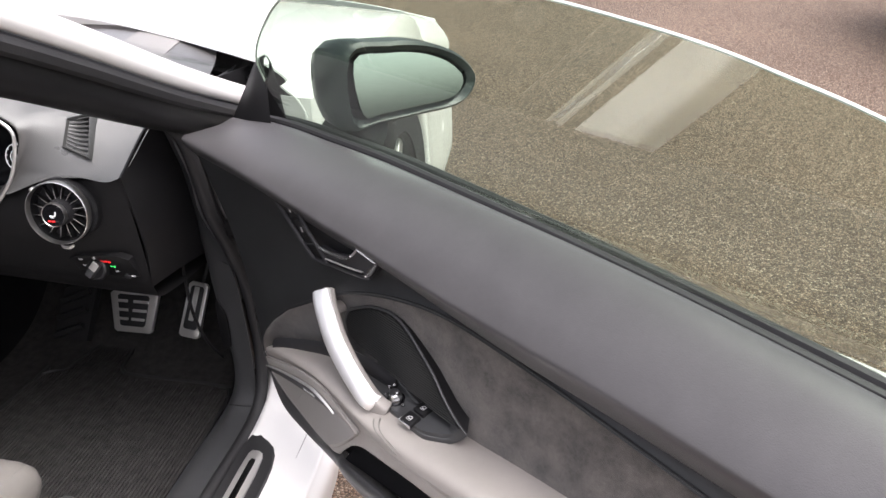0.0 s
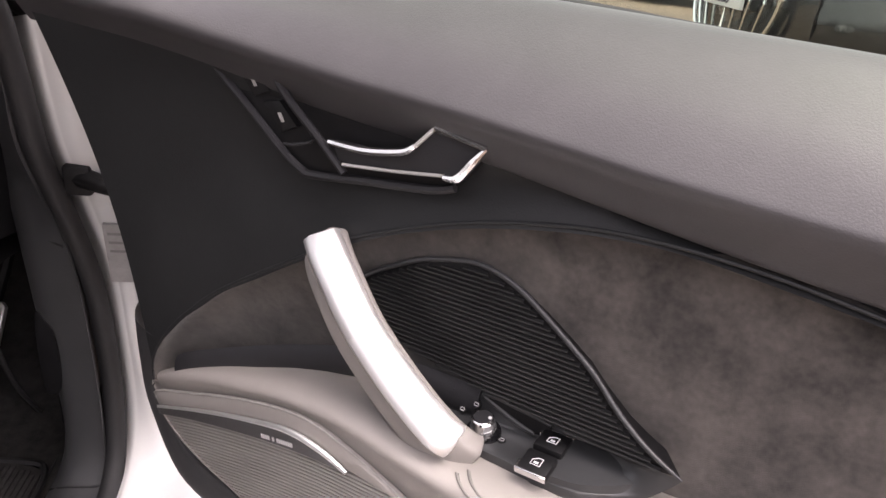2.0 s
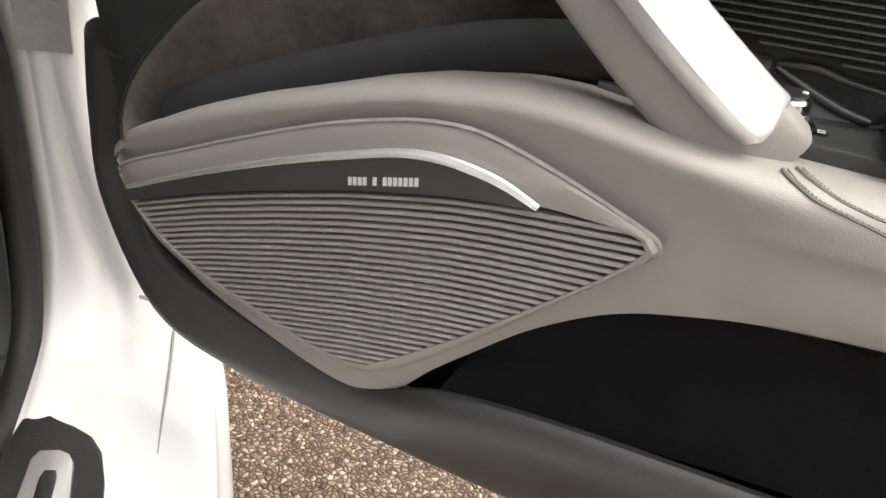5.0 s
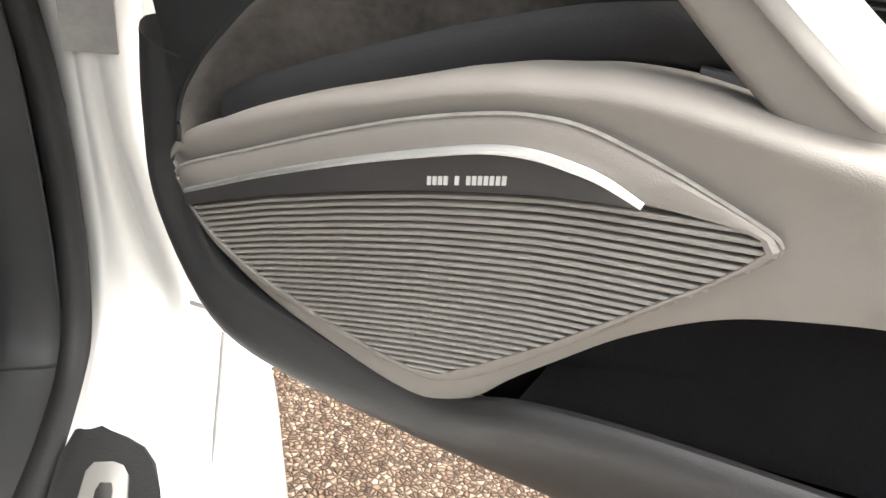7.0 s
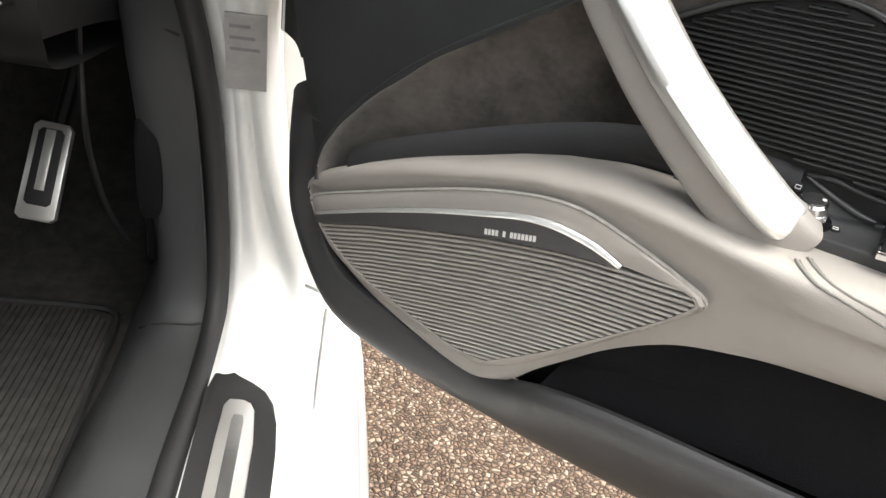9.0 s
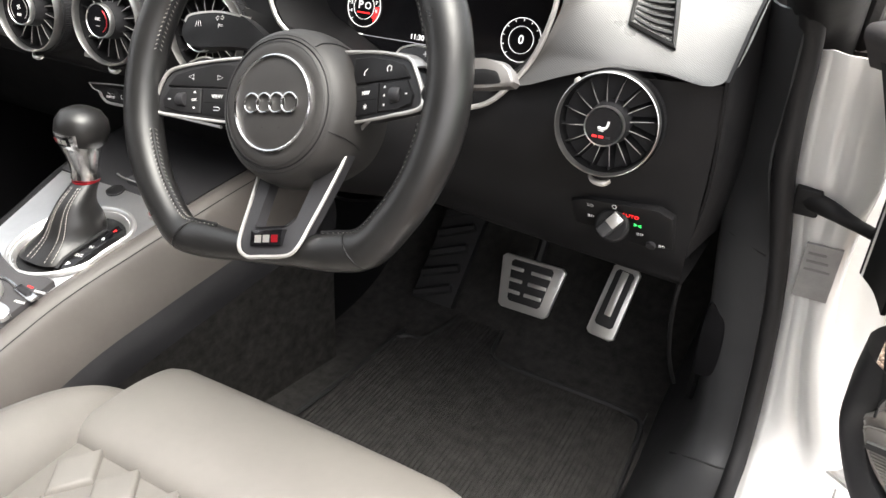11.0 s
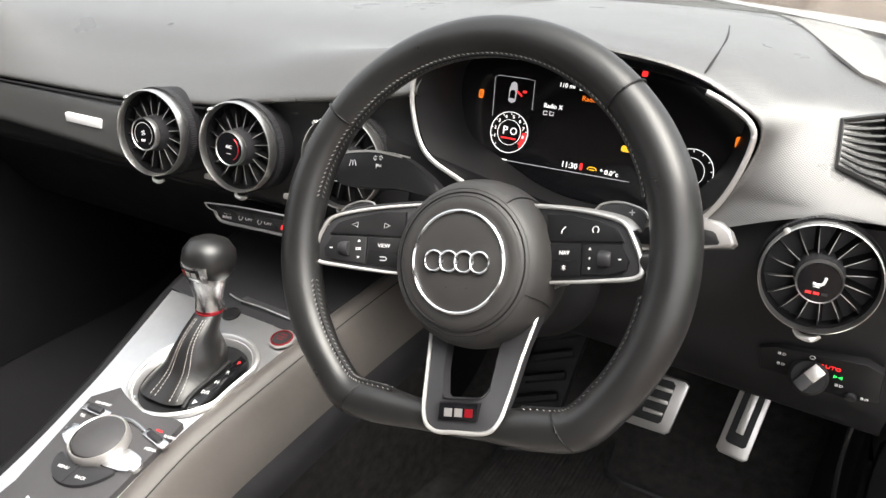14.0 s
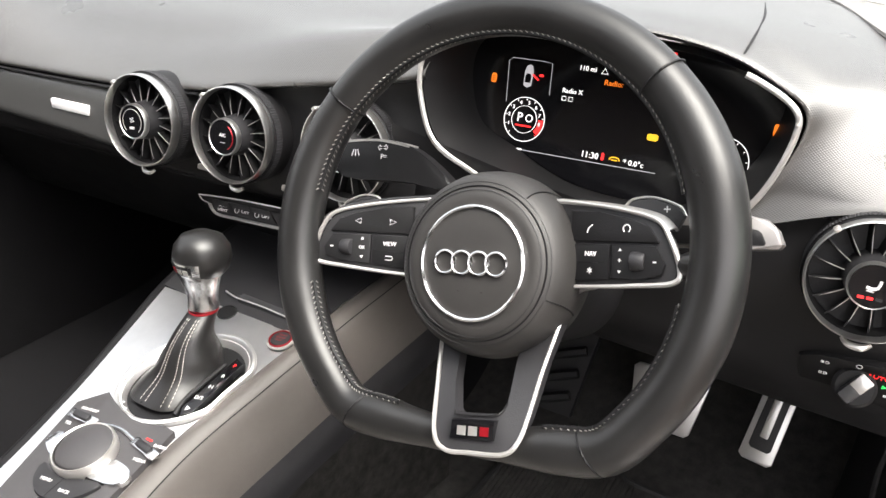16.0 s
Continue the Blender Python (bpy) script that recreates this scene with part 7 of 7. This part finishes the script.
part("scale_rail", tube([ct(0.034, 0.05, 0.008), ct(0.033, 0.02, 0.008), ct(0.031, -0.008, 0.007), ct(0.034, -0.026, 0.004)], 0.003, 8, n=20), M_BLACK, con)
sb = part("start_button", lathe([(0, 0.004), (0.011, 0.0035), (0.0125, 0.0015), (0.0125, 0)], 32, Matrix.Translation(ct(0.0615, 0.1115, 0.0035)) @ pose(0, 0, 0, 11, 0, 0)), M_DARK, con, "round start button with a red ring")
part("red_ring", lathe([(0.0122, 0), (0.0124, 0.0038), (0.0138, 0.0036), (0.0142, 0)], 36, Matrix.Translation(ct(0.0615, 0.1115, 0.0035)) @ pose(0, 0, 0, 11, 0, 0)), M_RED, sb)
part("bezel", lathe([(0.014, 0), (0.0143, 0.0026), (0.0158, 0.0024), (0.0164, 0)], 36, Matrix.Translation(ct(0.0615, 0.1115, 0.0035)) @ pose(0, 0, 0, 11, 0, 0)), M_SILVER, sb)
for tx, dy in (("START", 0.0042), ("ENGINE", 0.0), ("STOP", -0.0042)):
    letters("lettering", tx, 0.0034, Matrix.Translation(ct(0.0615, 0.1115 + dy, 0.0074)) @ pose(0, 0, 0, 11, 0, 6), M_RED, sb)
part("key_socket", lathe([(0.0125, 0), (0.0125, 0.0022), (0.0112, 0.0026), (0.0105, 0.0012), (0, 0.0012)], 28, Matrix.Translation(ct(-0.0345, 0.123, 0.0022)) @ pose(0, 0, 0, 11, 0, 0)), M_BLACK, con)
# control dial area
DB = [(-0.076, -0.062), (-0.0551, -0.0367), (-0.04, -0.043), (-0.0213, -0.0494), (0.0, -0.0527), (0.0143, -0.0527), (0.0395, -0.0436), (0.0545, -0.0446), (0.056, -0.069), (0.0595, -0.1329), (0.064, -0.25), (-0.05, -0.25), (-0.047, -0.1766)]
part("dial_bed", slab(DB, lambda a, b: ct(a, b, 0.0085), lambda a, b: ct(a, b, -0.006), 0.001), M_SOFT, con, "dark panel around the control dial")
cd = part("control_dial", lathe([(0.0285, 0.0135), (0.0302, 0.0145), (0.0315, 0.0125), (0.0318, 0.006), (0.031, 0.0)], 48, Matrix.Translation(ct(-0.0034, -0.1054, 0.008)) @ pose(0, 0, 0, 11, 0, 0)), M_SILVER, con, "round silver control dial")
part("dial_top", lathe([(0, 0.0008), (0.027, 0.0004), (0.0288, -0.001)], 40, Matrix.Translation(ct(-0.0034, -0.1054, 0.0215)) @ pose(0, 0, 0, 11, 0, 0)), M_SOFT, cd, "finely textured touch top")
WINGR = [(0.0155, -0.1256), (0.0225, -0.112), (0.0265, -0.1), (0.04, -0.099), (0.0537, -0.1013), (0.0605, -0.1065), (0.0585, -0.1165), (0.048, -0.122), (0.0361, -0.1242)]
WINGL = [(-0.0559, -0.1037), (-0.047, -0.0985), (-0.035, -0.112), (-0.03, -0.125), (-0.0375, -0.1235), (-0.048, -0.1195), (-0.0562, -0.1134)]
for w in (WINGR, WINGL):
    part("dial_wing", slab([(v.x, v.y) for v in cr([(a, b, 0) for a, b in w], 36, True)], lambda a, b: ct(a, b, 0.0125), lambda a, b: ct(a, b, 0.006), 0.002, 3), M_GATE, con, "bright metal wing beside the dial")
for x, y, a in ((-0.0475, -0.0755, 2), (0.0465, -0.075, -9)):
    tg = part("toggle", moved(box(-0.02, 0.02, -0.0055, 0.0055, 0.0, 0.0045, 0.002), Matrix.Translation(ct(x, y, 0.0085)) @ pose(0, 0, 0, 11, 0, a)), M_GATE, con, "bright metal rocker switch")
    part("toggle_grip", moved(box(-0.011, 0.011, -0.0042, 0.0042, 0.002, 0.0085, 0.0025), Matrix.Translation(ct(x, y, 0.0085)) @ pose(0, 0, 0, 11, 0, a)), M_DARK, tg)
part("toggle_bridge", tube([ct(-0.028, -0.0755, 0.0105), ct(0.0, -0.069, 0.0105), ct(0.028, -0.073, 0.0105)], 0.002, 6, n=14), M_GATE, con)
MENU = [(-0.034, -0.132), (-0.02, -0.136), (0.0, -0.138), (0.0165, -0.131), (0.03, -0.127), (0.0424, -0.1253), (0.035, -0.142), (0.02, -0.155), (0.0, -0.16), (-0.017, -0.156), (-0.029, -0.146)]
mb = part("menu_block", slab([(v.x, v.y) for v in cr([(a, b, 0) for a, b in MENU], 50, True)], lambda a, b: ct(a, b, 0.0125), lambda a, b: ct(a, b, 0.005), 0.0025, 3), M_DARK, con, "dark rounded menu buttons below the dial")
part("button_split", tube([ct(0.0035, -0.137, 0.0126), ct(0.003, -0.159, 0.0126)], 0.0005, 5), M_BLACK, mb)
part("active_lamp", moved(box(-0.004, 0.004, -0.001, 0.001, 0, 0.0008), Matrix.Translation(ct(0.04, -0.0645, 0.0088)) @ pose(0, 0, 0, 11, 0, 0)), M_ERED, con)
for tx, x, y in (("MENU", -0.012, -0.1455), ("BACK", 0.0165, -0.147), ("RADIO", 0.0575, -0.066), ("MEDIA", 0.051, -0.087), ("NAV/MAP", -0.052, -0.064), ("TEL", -0.0585, -0.0865)):
    letters("lettering", tx, 0.005, Matrix.Translation(ct(x, y, 0.0128 if tx in ("MENU", "BACK") else 0.0089)) @ pose(0, 0, 0, 11, 0, 10), M_ICON, con)
pb = part("parking_brake", moved(box(-0.018, 0.018, -0.012, 0.012, 0, 0.006, 0.002), Matrix.Translation(ct(0.0, -0.2, 0.005)) @ pose(0, 0, 0, 11, 0, -15)), M_BLACK, con)
part("brake_edge", moved(box(-0.018, 0.018, 0.01, 0.013, 0.003, 0.008), Matrix.Translation(ct(0.0, -0.2, 0.005)) @ pose(0, 0, 0, 11, 0, -15)), M_CHROME, pb)
# selector lever
lev = thing("gear_selector", Matrix.Translation((0, 0.045, 0.52)), "gear selector with round leather knob, silver neck and stitched gaiter", "gear selector")
GBASE, GTOP = Vector((-0.0085, -0.028, -0.014)), Vector((0.0, 0.0145, 0.0635))


def gaiter_at(u, ang, out=0.0):
    """A place on the leather boot: u from its foot to the neck, ang round it."""
    rx = 0.046 * (1 - u) ** 1.5 + 0.0165 * (1 - (1 - u) ** 1.5)
    ry = 0.05 * (1 - u) ** 1.1 + 0.0165 * (1 - (1 - u) ** 1.1)
    pleat = 1 + 0.05 * math.sin(u * 17.0) * (1 - u) * (0.6 + 0.4 * math.cos(2 * ang)) + 0.045 * math.sin(5 * ang + 4 * u) * (1 - u)
    c = GBASE.lerp(GTOP, u) + Vector((0.002 * math.sin(u * math.pi), -0.002 * math.sin(u * math.pi) + 0.006 * math.sin(u * 2 * math.pi), 0.0))
    return c + Vector(((rx * pleat + out) * math.cos(ang), (ry * pleat + out) * math.sin(ang), out * 0.6))


boot = bmesh.new()
boot_rings = [[boot.verts.new(gaiter_at(k / 36, 2 * math.pi * j / 48)) for j in range(48)] for k in range(37)]
for a, b in zip(boot_rings, boot_rings[1:]):
    for j in range(48):
        boot.faces.new((a[j], a[(j + 1) % 48], b[(j + 1) % 48], b[j]))
part("gaiter", boot, M_WHEEL, lev, "pleated black leather gaiter", 80)
for ang in (-1.8, -1.62, -1.12, -0.94):
    st = []
    for k in range(26):
        u = 0.04 + 0.94 * k / 26
        st.append(tube([gaiter_at(u, ang, 0.0003), gaiter_at(u + 0.022, ang, 0.0003)], 0.00042, 4, caps=False))
    tagged(part("gaiter_stitching", joined(*st), M_STITCH, lev, "pale stitching down the gaiter"), kind="stuff")
part("red_collar", moved(lathe([(0.0155, 0), (0.0166, 0.0006), (0.0166, 0.002), (0.0155, 0.0026)], 32), pose(0, 0.014, 0.0632)), M_RED, lev)
neck = lathe([(0.0158, 0.0), (0.0172, 0.002), (0.0168, 0.005), (0.0163, 0.012), (0.0178, 0.022), (0.0215, 0.034), (0.0252, 0.044), (0.0268, 0.05), (0.0, 0.052)], 44)
part("neck", moved(neck, pose(0, 0.0145, 0.066, -4, 0, 0)), M_GATE, lev, "polished aluminium neck")
KC = Vector((0.003, 0.0195, 0.129))
part("knob", moved(lathe([(0.0, -0.02), (0.022, -0.0195), (0.0285, -0.012), (0.0315, 0.0), (0.0298, 0.012), (0.0225, 0.0225), (0.011, 0.0275), (0, 0.0285)], 48), Matrix.Translation(KC) @ pose(0, 0, 0, -8, 0, 0)), M_WHEEL, lev, "round black leather knob")


def on_knob(az, h, out=0.0):
    """A place on the knob's skin: degrees round it from the rear, and height."""
    r_ = math.sqrt(max(0.0, 0.0316 ** 2 - (h * 1.06) ** 2)) + out
    return KC + Vector((r_ * math.sin(radians(az)), -r_ * math.cos(radians(az)), h))


kbd = part("knob_badge", loft([[on_knob(a, h, 0.0008) for a in (-34, -14, 10, 30, 40)] for h in (-0.02, -0.012, -0.004, 0.003)], 20, 10, 0.0012), M_GATE, lev, "bright framed badge on the knob")
part("badge_face", loft([[on_knob(a, h, 0.0012) for a in (-26, -10, 8, 24)] for h in (-0.012, -0.006, 0.0)], 16, 8, 0.0008), M_GLOSS, kbd)
for i in range(3):
    part("badge_bar", loft([[on_knob(a, h, 0.0017) for a in (-21 + i * 14, -11 + i * 14)] for h in (-0.0095, -0.0035)], 5, None, 0.0006, smooth=False), M_RED if i == 0 else M_SILVER, kbd)


# ---------- pedals and mat ----------
def pedal(name, c, w0, w1, h, tilt, label, bars, lean=0):
    """c: middle of the lower edge; a metal pad with rubber inlays on an arm."""
    m = Matrix.Translation(c) @ pose(0, 0, 0, tilt, 0, 0) @ pose(0, 0, 0, 0, 0, -lean)
    t = thing(name, m, label, "pedal")
    out = [(-w0, 0), (-w0 + 0.006, -0.005), (w0 - 0.006, -0.005), (w0, 0), (w1, h - 0.006), (w1 - 0.006, h), (-w1 + 0.006, h), (-w1, h - 0.006)]
    part("pad", slab(out, lambda a, b: Vector((a, b, 0.006)), lambda a, b: Vector((a, b, -0.004)), 0.002), M_SILVER, t, "brushed steel pad")
    inn = [(a * 0.66, b * 0.78 + h * 0.15) for a, b in out]
    inlay = part("rubber_inlay", slab(inn, lambda a, b: Vector((a, b, 0.0085)), lambda a, b: Vector((a, b, 0.003)), 0.001), M_RUBBER, t)
    for x, y, a, b in bars:
        part("steel_bar", box(x - a, x + a, y - b, y + b, 0.006, 0.0105, 0.001), M_SILVER, t)
    part("arm", tube([(0, h * 0.7, -0.006), (0, h + 0.05, -0.02), (0, h + 0.16, -0.015)], 0.009, 8, n=12), M_BLACK, t)
    return t


pedal("brake_pedal", (0.432, 0.49, 0.307), 0.043, 0.055, 0.082, 65, "steel brake pedal with black rubber inlay", [(-0.02, 0.024, 0.011, 0.003), (0.013, 0.024, 0.015, 0.003), (-0.022, 0.043, 0.012, 0.003), (0.016, 0.043, 0.016, 0.003), (-0.024, 0.062, 0.012, 0.003), (0.018, 0.062, 0.017, 0.003)])
pedal("accelerator_pedal", (0.5665, 0.478, 0.316), 0.0225, 0.0215, 0.112, 60, "slim steel accelerator pedal with a ribbed inlay", [(0, 0.067, 0.0055, 0.036)], 7)
fr_ = thing("footrest", Matrix.Identity(4), "black ribbed footrest beside the tunnel", "footrest")
fp = [(0.205, 0.52, 0.24), (0.285, 0.52, 0.24), (0.31, 0.66, 0.47), (0.235, 0.66, 0.47)]
part("plate", loft([[fp[0], fp[1]], [fp[3], fp[2]]], 8, None, 0.02, smooth=False), M_RUBBER, fr_)
for i in range(7):
    f = i / 7 + 0.04
    a = Vector(fp[0]).lerp(Vector(fp[3]), f)
    b = Vector(fp[1]).lerp(Vector(fp[2]), f + 0.1)
    part("rib", tube([a + Vector((0.008, -0.012, 0.004)), b + Vector((-0.008, -0.012, 0.004))], 0.008, 6), M_RUBBER, fr_)
mat_o = [(0.21, -0.35), (0.665, -0.35), (0.672, 0.1), (0.668, 0.34), (0.66, 0.435), (0.62, 0.452), (0.534, 0.455), (0.426, 0.458), (0.398, 0.468), (0.388, 0.49), (0.378, 0.56), (0.37, 0.6), (0.31, 0.6), (0.285, 0.5), (0.272, 0.452), (0.25, 0.445), (0.232, 0.43), (0.225, 0.39)]
fm = thing("floor_mat", Matrix.Identity(4), "black ribbed textile floor mat on the footwell floor", "floor mat")
part("mat_base", slab(mat_o, lambda a, b: Vector((a, b, 0.211)), lambda a, b: Vector((a, b, 0.2)), 0.003), M_MATPILE, fm)
part("mat_binding", tube([Vector((a, b, 0.211)) for a, b in mat_o], 0.0045, 6, True, n=140), M_RUBBER, fm)
for i in range(60):
    x = 0.222 + i * 0.0075
    ys = [y / 100 for y in range(-35, 60) if inside(mat_o, x, y / 100)]
    if len(ys) > 4:
        part("rib", box(x - 0.0024, x + 0.0024, min(ys) + 0.008, max(ys) - 0.008, 0.209, 0.2138), M_MATPILE, fm)
part("mat_fastener", lathe([(0.016, 0.0), (0.015, 0.006), (0.0, 0.007)], 24, pose(0.633, 0.095, 0.213)), M_DARK, fm)
single("obd_lead", tube([(0.69, 0.3, 0.6), (0.685, 0.31, 0.5), (0.69, 0.33, 0.42), (0.7, 0.36, 0.36)], 0.003, 6, n=16), M_BLACK, "thin black cable hanging under the dash", "cable")


# ---------- seats ----------
def seat(name, x, label, flip=1, back=0.0):
    t = thing(name, Matrix.Translation((x, -back, 0)), label, "seat")

    def q(pts):
        return [(flip * a, b, c) for a, b, c in pts]
    rings = []
    for x, k in ((-0.19, 0.2), (-0.187, 0.6), (-0.178, 0.88), (-0.16, 1.0), (-0.08, 1.03), (0.02, 1.05), (0.12, 1.03), (0.18, 1.0), (0.2, 0.88), (0.209, 0.6), (0.212, 0.2)):
        sec = cr([(-0.15, 0.34, 0), (-0.04, 0.33, 0), (0.0, 0.36, 0), (0.006, 0.4, 0), (-0.018, 0.426, 0), (-0.08, 0.438, 0), (-0.14, 0.432, 0), (-0.155, 0.4, 0)], 36, True)
        rings.append([Vector((flip * x, -0.075 + (p.x + 0.075) * (0.7 + 0.3 * k), 0.385 + (p.y - 0.385) * k)) for p in sec])
    part("cushion", ring_loft(rings), M_SEAT, t, "smooth grey leather thigh support")
    for k in range(6):
        for j in range(4):
            cx, cy = -0.13 + k * 0.052, -0.18 - j * 0.07
            part("quilted_panel", slab([(flip * (cx + a), cy + b) for a, b in ((-0.026, 0), (0, -0.034), (0.026, 0), (0, 0.034))], lambda a, b: Vector((a, b, 0.428 + 0.02 * (b + 0.15))), lambda a, b: Vector((a, b, 0.4)), 0.006, 3), M_SEAT, t)
    part("cushion_core", box(-0.17, 0.2, -0.56, -0.14, 0.3, 0.42, 0.01), M_SEAT, t)
    part("bolster", tube(q([(0.2, -0.06, 0.36), (0.225, -0.13, 0.4), (0.235, -0.3, 0.42), (0.235, -0.52, 0.42)]), [0.03, 0.045, 0.055, 0.055], 14, n=24), M_SEAT, t)
    part("bolster", tube(q([(-0.2, -0.06, 0.36), (-0.21, -0.13, 0.4), (-0.21, -0.3, 0.42), (-0.21, -0.52, 0.42)]), [0.03, 0.045, 0.055, 0.055], 14, n=24), M_SEAT, t)
    part("backrest", loft([q([(-0.21 + k * 0.06, -0.55 - k * 0.35, 0.38 + k * 0.62), (0, -0.53 - k * 0.35, 0.38 + k * 0.62), (0.23 - k * 0.06, -0.55 - k * 0.35, 0.38 + k * 0.62)]) for k in (0, 0.4, 0.8, 1.0)], 20, 20, 0.06), M_SEAT, t)
    part("seat_base", box(-0.17, 0.2, -0.5, -0.03, 0.21, 0.32, 0.02), M_BLACK, t)
    if flip > 0:
        part("seat_lever", moved(lathe([(0, 0.012), (0.02, 0.011), (0.029, 0.006), (0.031, 0.0), (0.029, -0.006), (0, -0.01)], 32), Matrix.Translation((0.258, -0.03, 0.342)) @ pose(0, 0, 0, 0, 82, 0) @ Matrix.Diagonal((1.15, 0.9, 1, 1))), M_BAND, t, "grey round height lever")
    return t


seat("driver_seat", 0.37, "grey leather driver seat with quilted centre")
seat("passenger_seat", -0.48, "grey leather passenger seat", -1, 0.085)


# ---------- parked cars across the yard ----------
def parked_car(m, paint, label):
    t = thing("parked_car", m, label, "car", "parked cars")
    rows = []
    for y, hw, zt, zb in ((-2.15, 0.7, 0.75, 0.35), (-2.0, 0.85, 0.95, 0.25), (-1.4, 0.92, 1.0, 0.22), (-0.5, 0.93, 1.0, 0.22), (0.6, 0.93, 0.98, 0.22), (1.4, 0.92, 0.92, 0.22), (1.95, 0.88, 0.82, 0.24), (2.12, 0.75, 0.72, 0.28)):
        rows.append([(-hw + 0.1, y, zb), (-hw, y, zb + 0.12), (-hw, y, (zt + zb) / 2), (-hw + 0.06, y, zt - 0.08), (-hw * 0.6, y, zt), (0, y, zt + 0.02), (hw * 0.6, y, zt), (hw - 0.06, y, zt - 0.08), (hw, y, (zt + zb) / 2), (hw, y, zb + 0.12), (hw - 0.1, y, zb)])
    part("body", loft(rows, 40, 40), paint, t)
    part("front_panel", loft([[(-0.74, 2.115, 0.7), (0, 2.2, 0.74), (0.74, 2.115, 0.7)], [(-0.76, 2.14, 0.5), (0, 2.24, 0.5), (0.76, 2.14, 0.5)], [(-0.7, 2.1, 0.26), (0, 2.2, 0.24), (0.7, 2.1, 0.26)]], 20, 10, 0.01), paint, t)
    part("cabin", loft([[(-0.8, 0.9, 0.95), (0, 1.0, 0.97), (0.8, 0.9, 0.95)], [(-0.62, 0.25, 1.38), (0, 0.3, 1.42), (0.62, 0.25, 1.38)], [(-0.62, -0.9, 1.4), (0, -0.95, 1.45), (0.62, -0.9, 1.4)], [(-0.8, -1.75, 1.0), (0, -1.8, 1.0), (0.8, -1.75, 1.0)]], 16, 16, 0.01), M_GLOSS, t)
    g = part("grille", slab([(-0.5, 0.68), (0.5, 0.68), (0.56, 0.5), (0.4, 0.3), (-0.4, 0.3), (-0.56, 0.5)], lambda a, b: Vector((a, 2.25 - 0.12 * a * a, b)), lambda a, b: Vector((a, 2.15, b))), M_GLOSS, t, "black grille with bright bars")
    part("grille_frame", tube([(a, 2.255 - 0.12 * a * a, b) for a, b in [(-0.5, 0.68), (0, 0.685), (0.5, 0.68), (0.56, 0.5), (0.4, 0.3), (0, 0.295), (-0.4, 0.3), (-0.56, 0.5)]], 0.014, 6, True, n=60), M_CHROME, g)
    for x in (-0.42, -0.28, -0.14, 0, 0.14, 0.28, 0.42):
        part("grille_bar", tube([(x, 2.255 - 0.12 * x * x, 0.67), (x * 1.05, 2.257 - 0.12 * x * x, 0.5), (x * 0.85, 2.255 - 0.12 * x * x, 0.31)], 0.009, 6), M_CHROME, g)
    pl = part("number_plate", box(-0.26, 0.26, 2.26, 2.28, 0.45, 0.56, 0.003), M_ICON, t, "white number plate with dark marks")
    for i in range(4):
        part("plate_mark", moved(lathe([(0.036, 0), (0.036, 0.004), (0.028, 0.004), (0.028, 0)], 20), Matrix.Translation((-0.08 + i * 0.052, 2.281, 0.505)) @ pose(0, 0, 0, -90, 0, 0)), M_DARK, pl)
    part("splitter", tube([(-0.85, 2.0, 0.24), (-0.5, 2.2, 0.22), (0, 2.26, 0.21), (0.5, 2.2, 0.22), (0.85, 2.0, 0.24)], 0.03, 8, n=20, sx=0.6), M_SILVER, t)
    for sx in (-1, 1):
        part("headlight", slab([(sx * 0.56, 0.66), (sx * 0.84, 0.72), (sx * 0.86, 0.64), (sx * 0.6, 0.58)], lambda a, b: Vector((a, 2.2 - 0.22 * a * a, b)), lambda a, b: Vector((a, 2.05, b)), 0.01), M_CHROME, t)
        for y in (1.35, -1.35):
            part("tyre", lathe([(0.2, -0.11), (0.33, -0.1), (0.34, 0.0), (0.33, 0.1), (0.2, 0.11), (0.0, 0.08)], 32, Matrix.Translation((sx * 0.82, y, 0.34)) @ pose(0, 0, 0, 0, 90 * sx, 0)), M_TYRE, t)
    return t


M_PBLACK = mat("black_car_paint", (0.01, 0.01, 0.011), 0.15, var=0.1, scale=3, coat=0.5)
parked_car(pose(6.57, 4.71, 0, 0, 0, 86) @ Matrix.Diagonal((1.3, 1.3, 1.3, 1)), M_PBLACK, "large black parked car with a barred grille")
parked_car(pose(7.4, 15.0, 0, 0, 0, 165), M_PBLACK, "black parked car further along the row")
parked_car(pose(2.2, 21.5, 0, 0, 0, 100), M_PBLACK, "black parked car standing side on")
parked_car(pose(-7.3, 14.5, 0, 0, 0, 212), M_PBLACK, "black parked car with bright grille bars")
parked_car(pose(-4.5, 21.5, 0, 0, 0, 270), M_PBLACK, "black parked car standing side on")
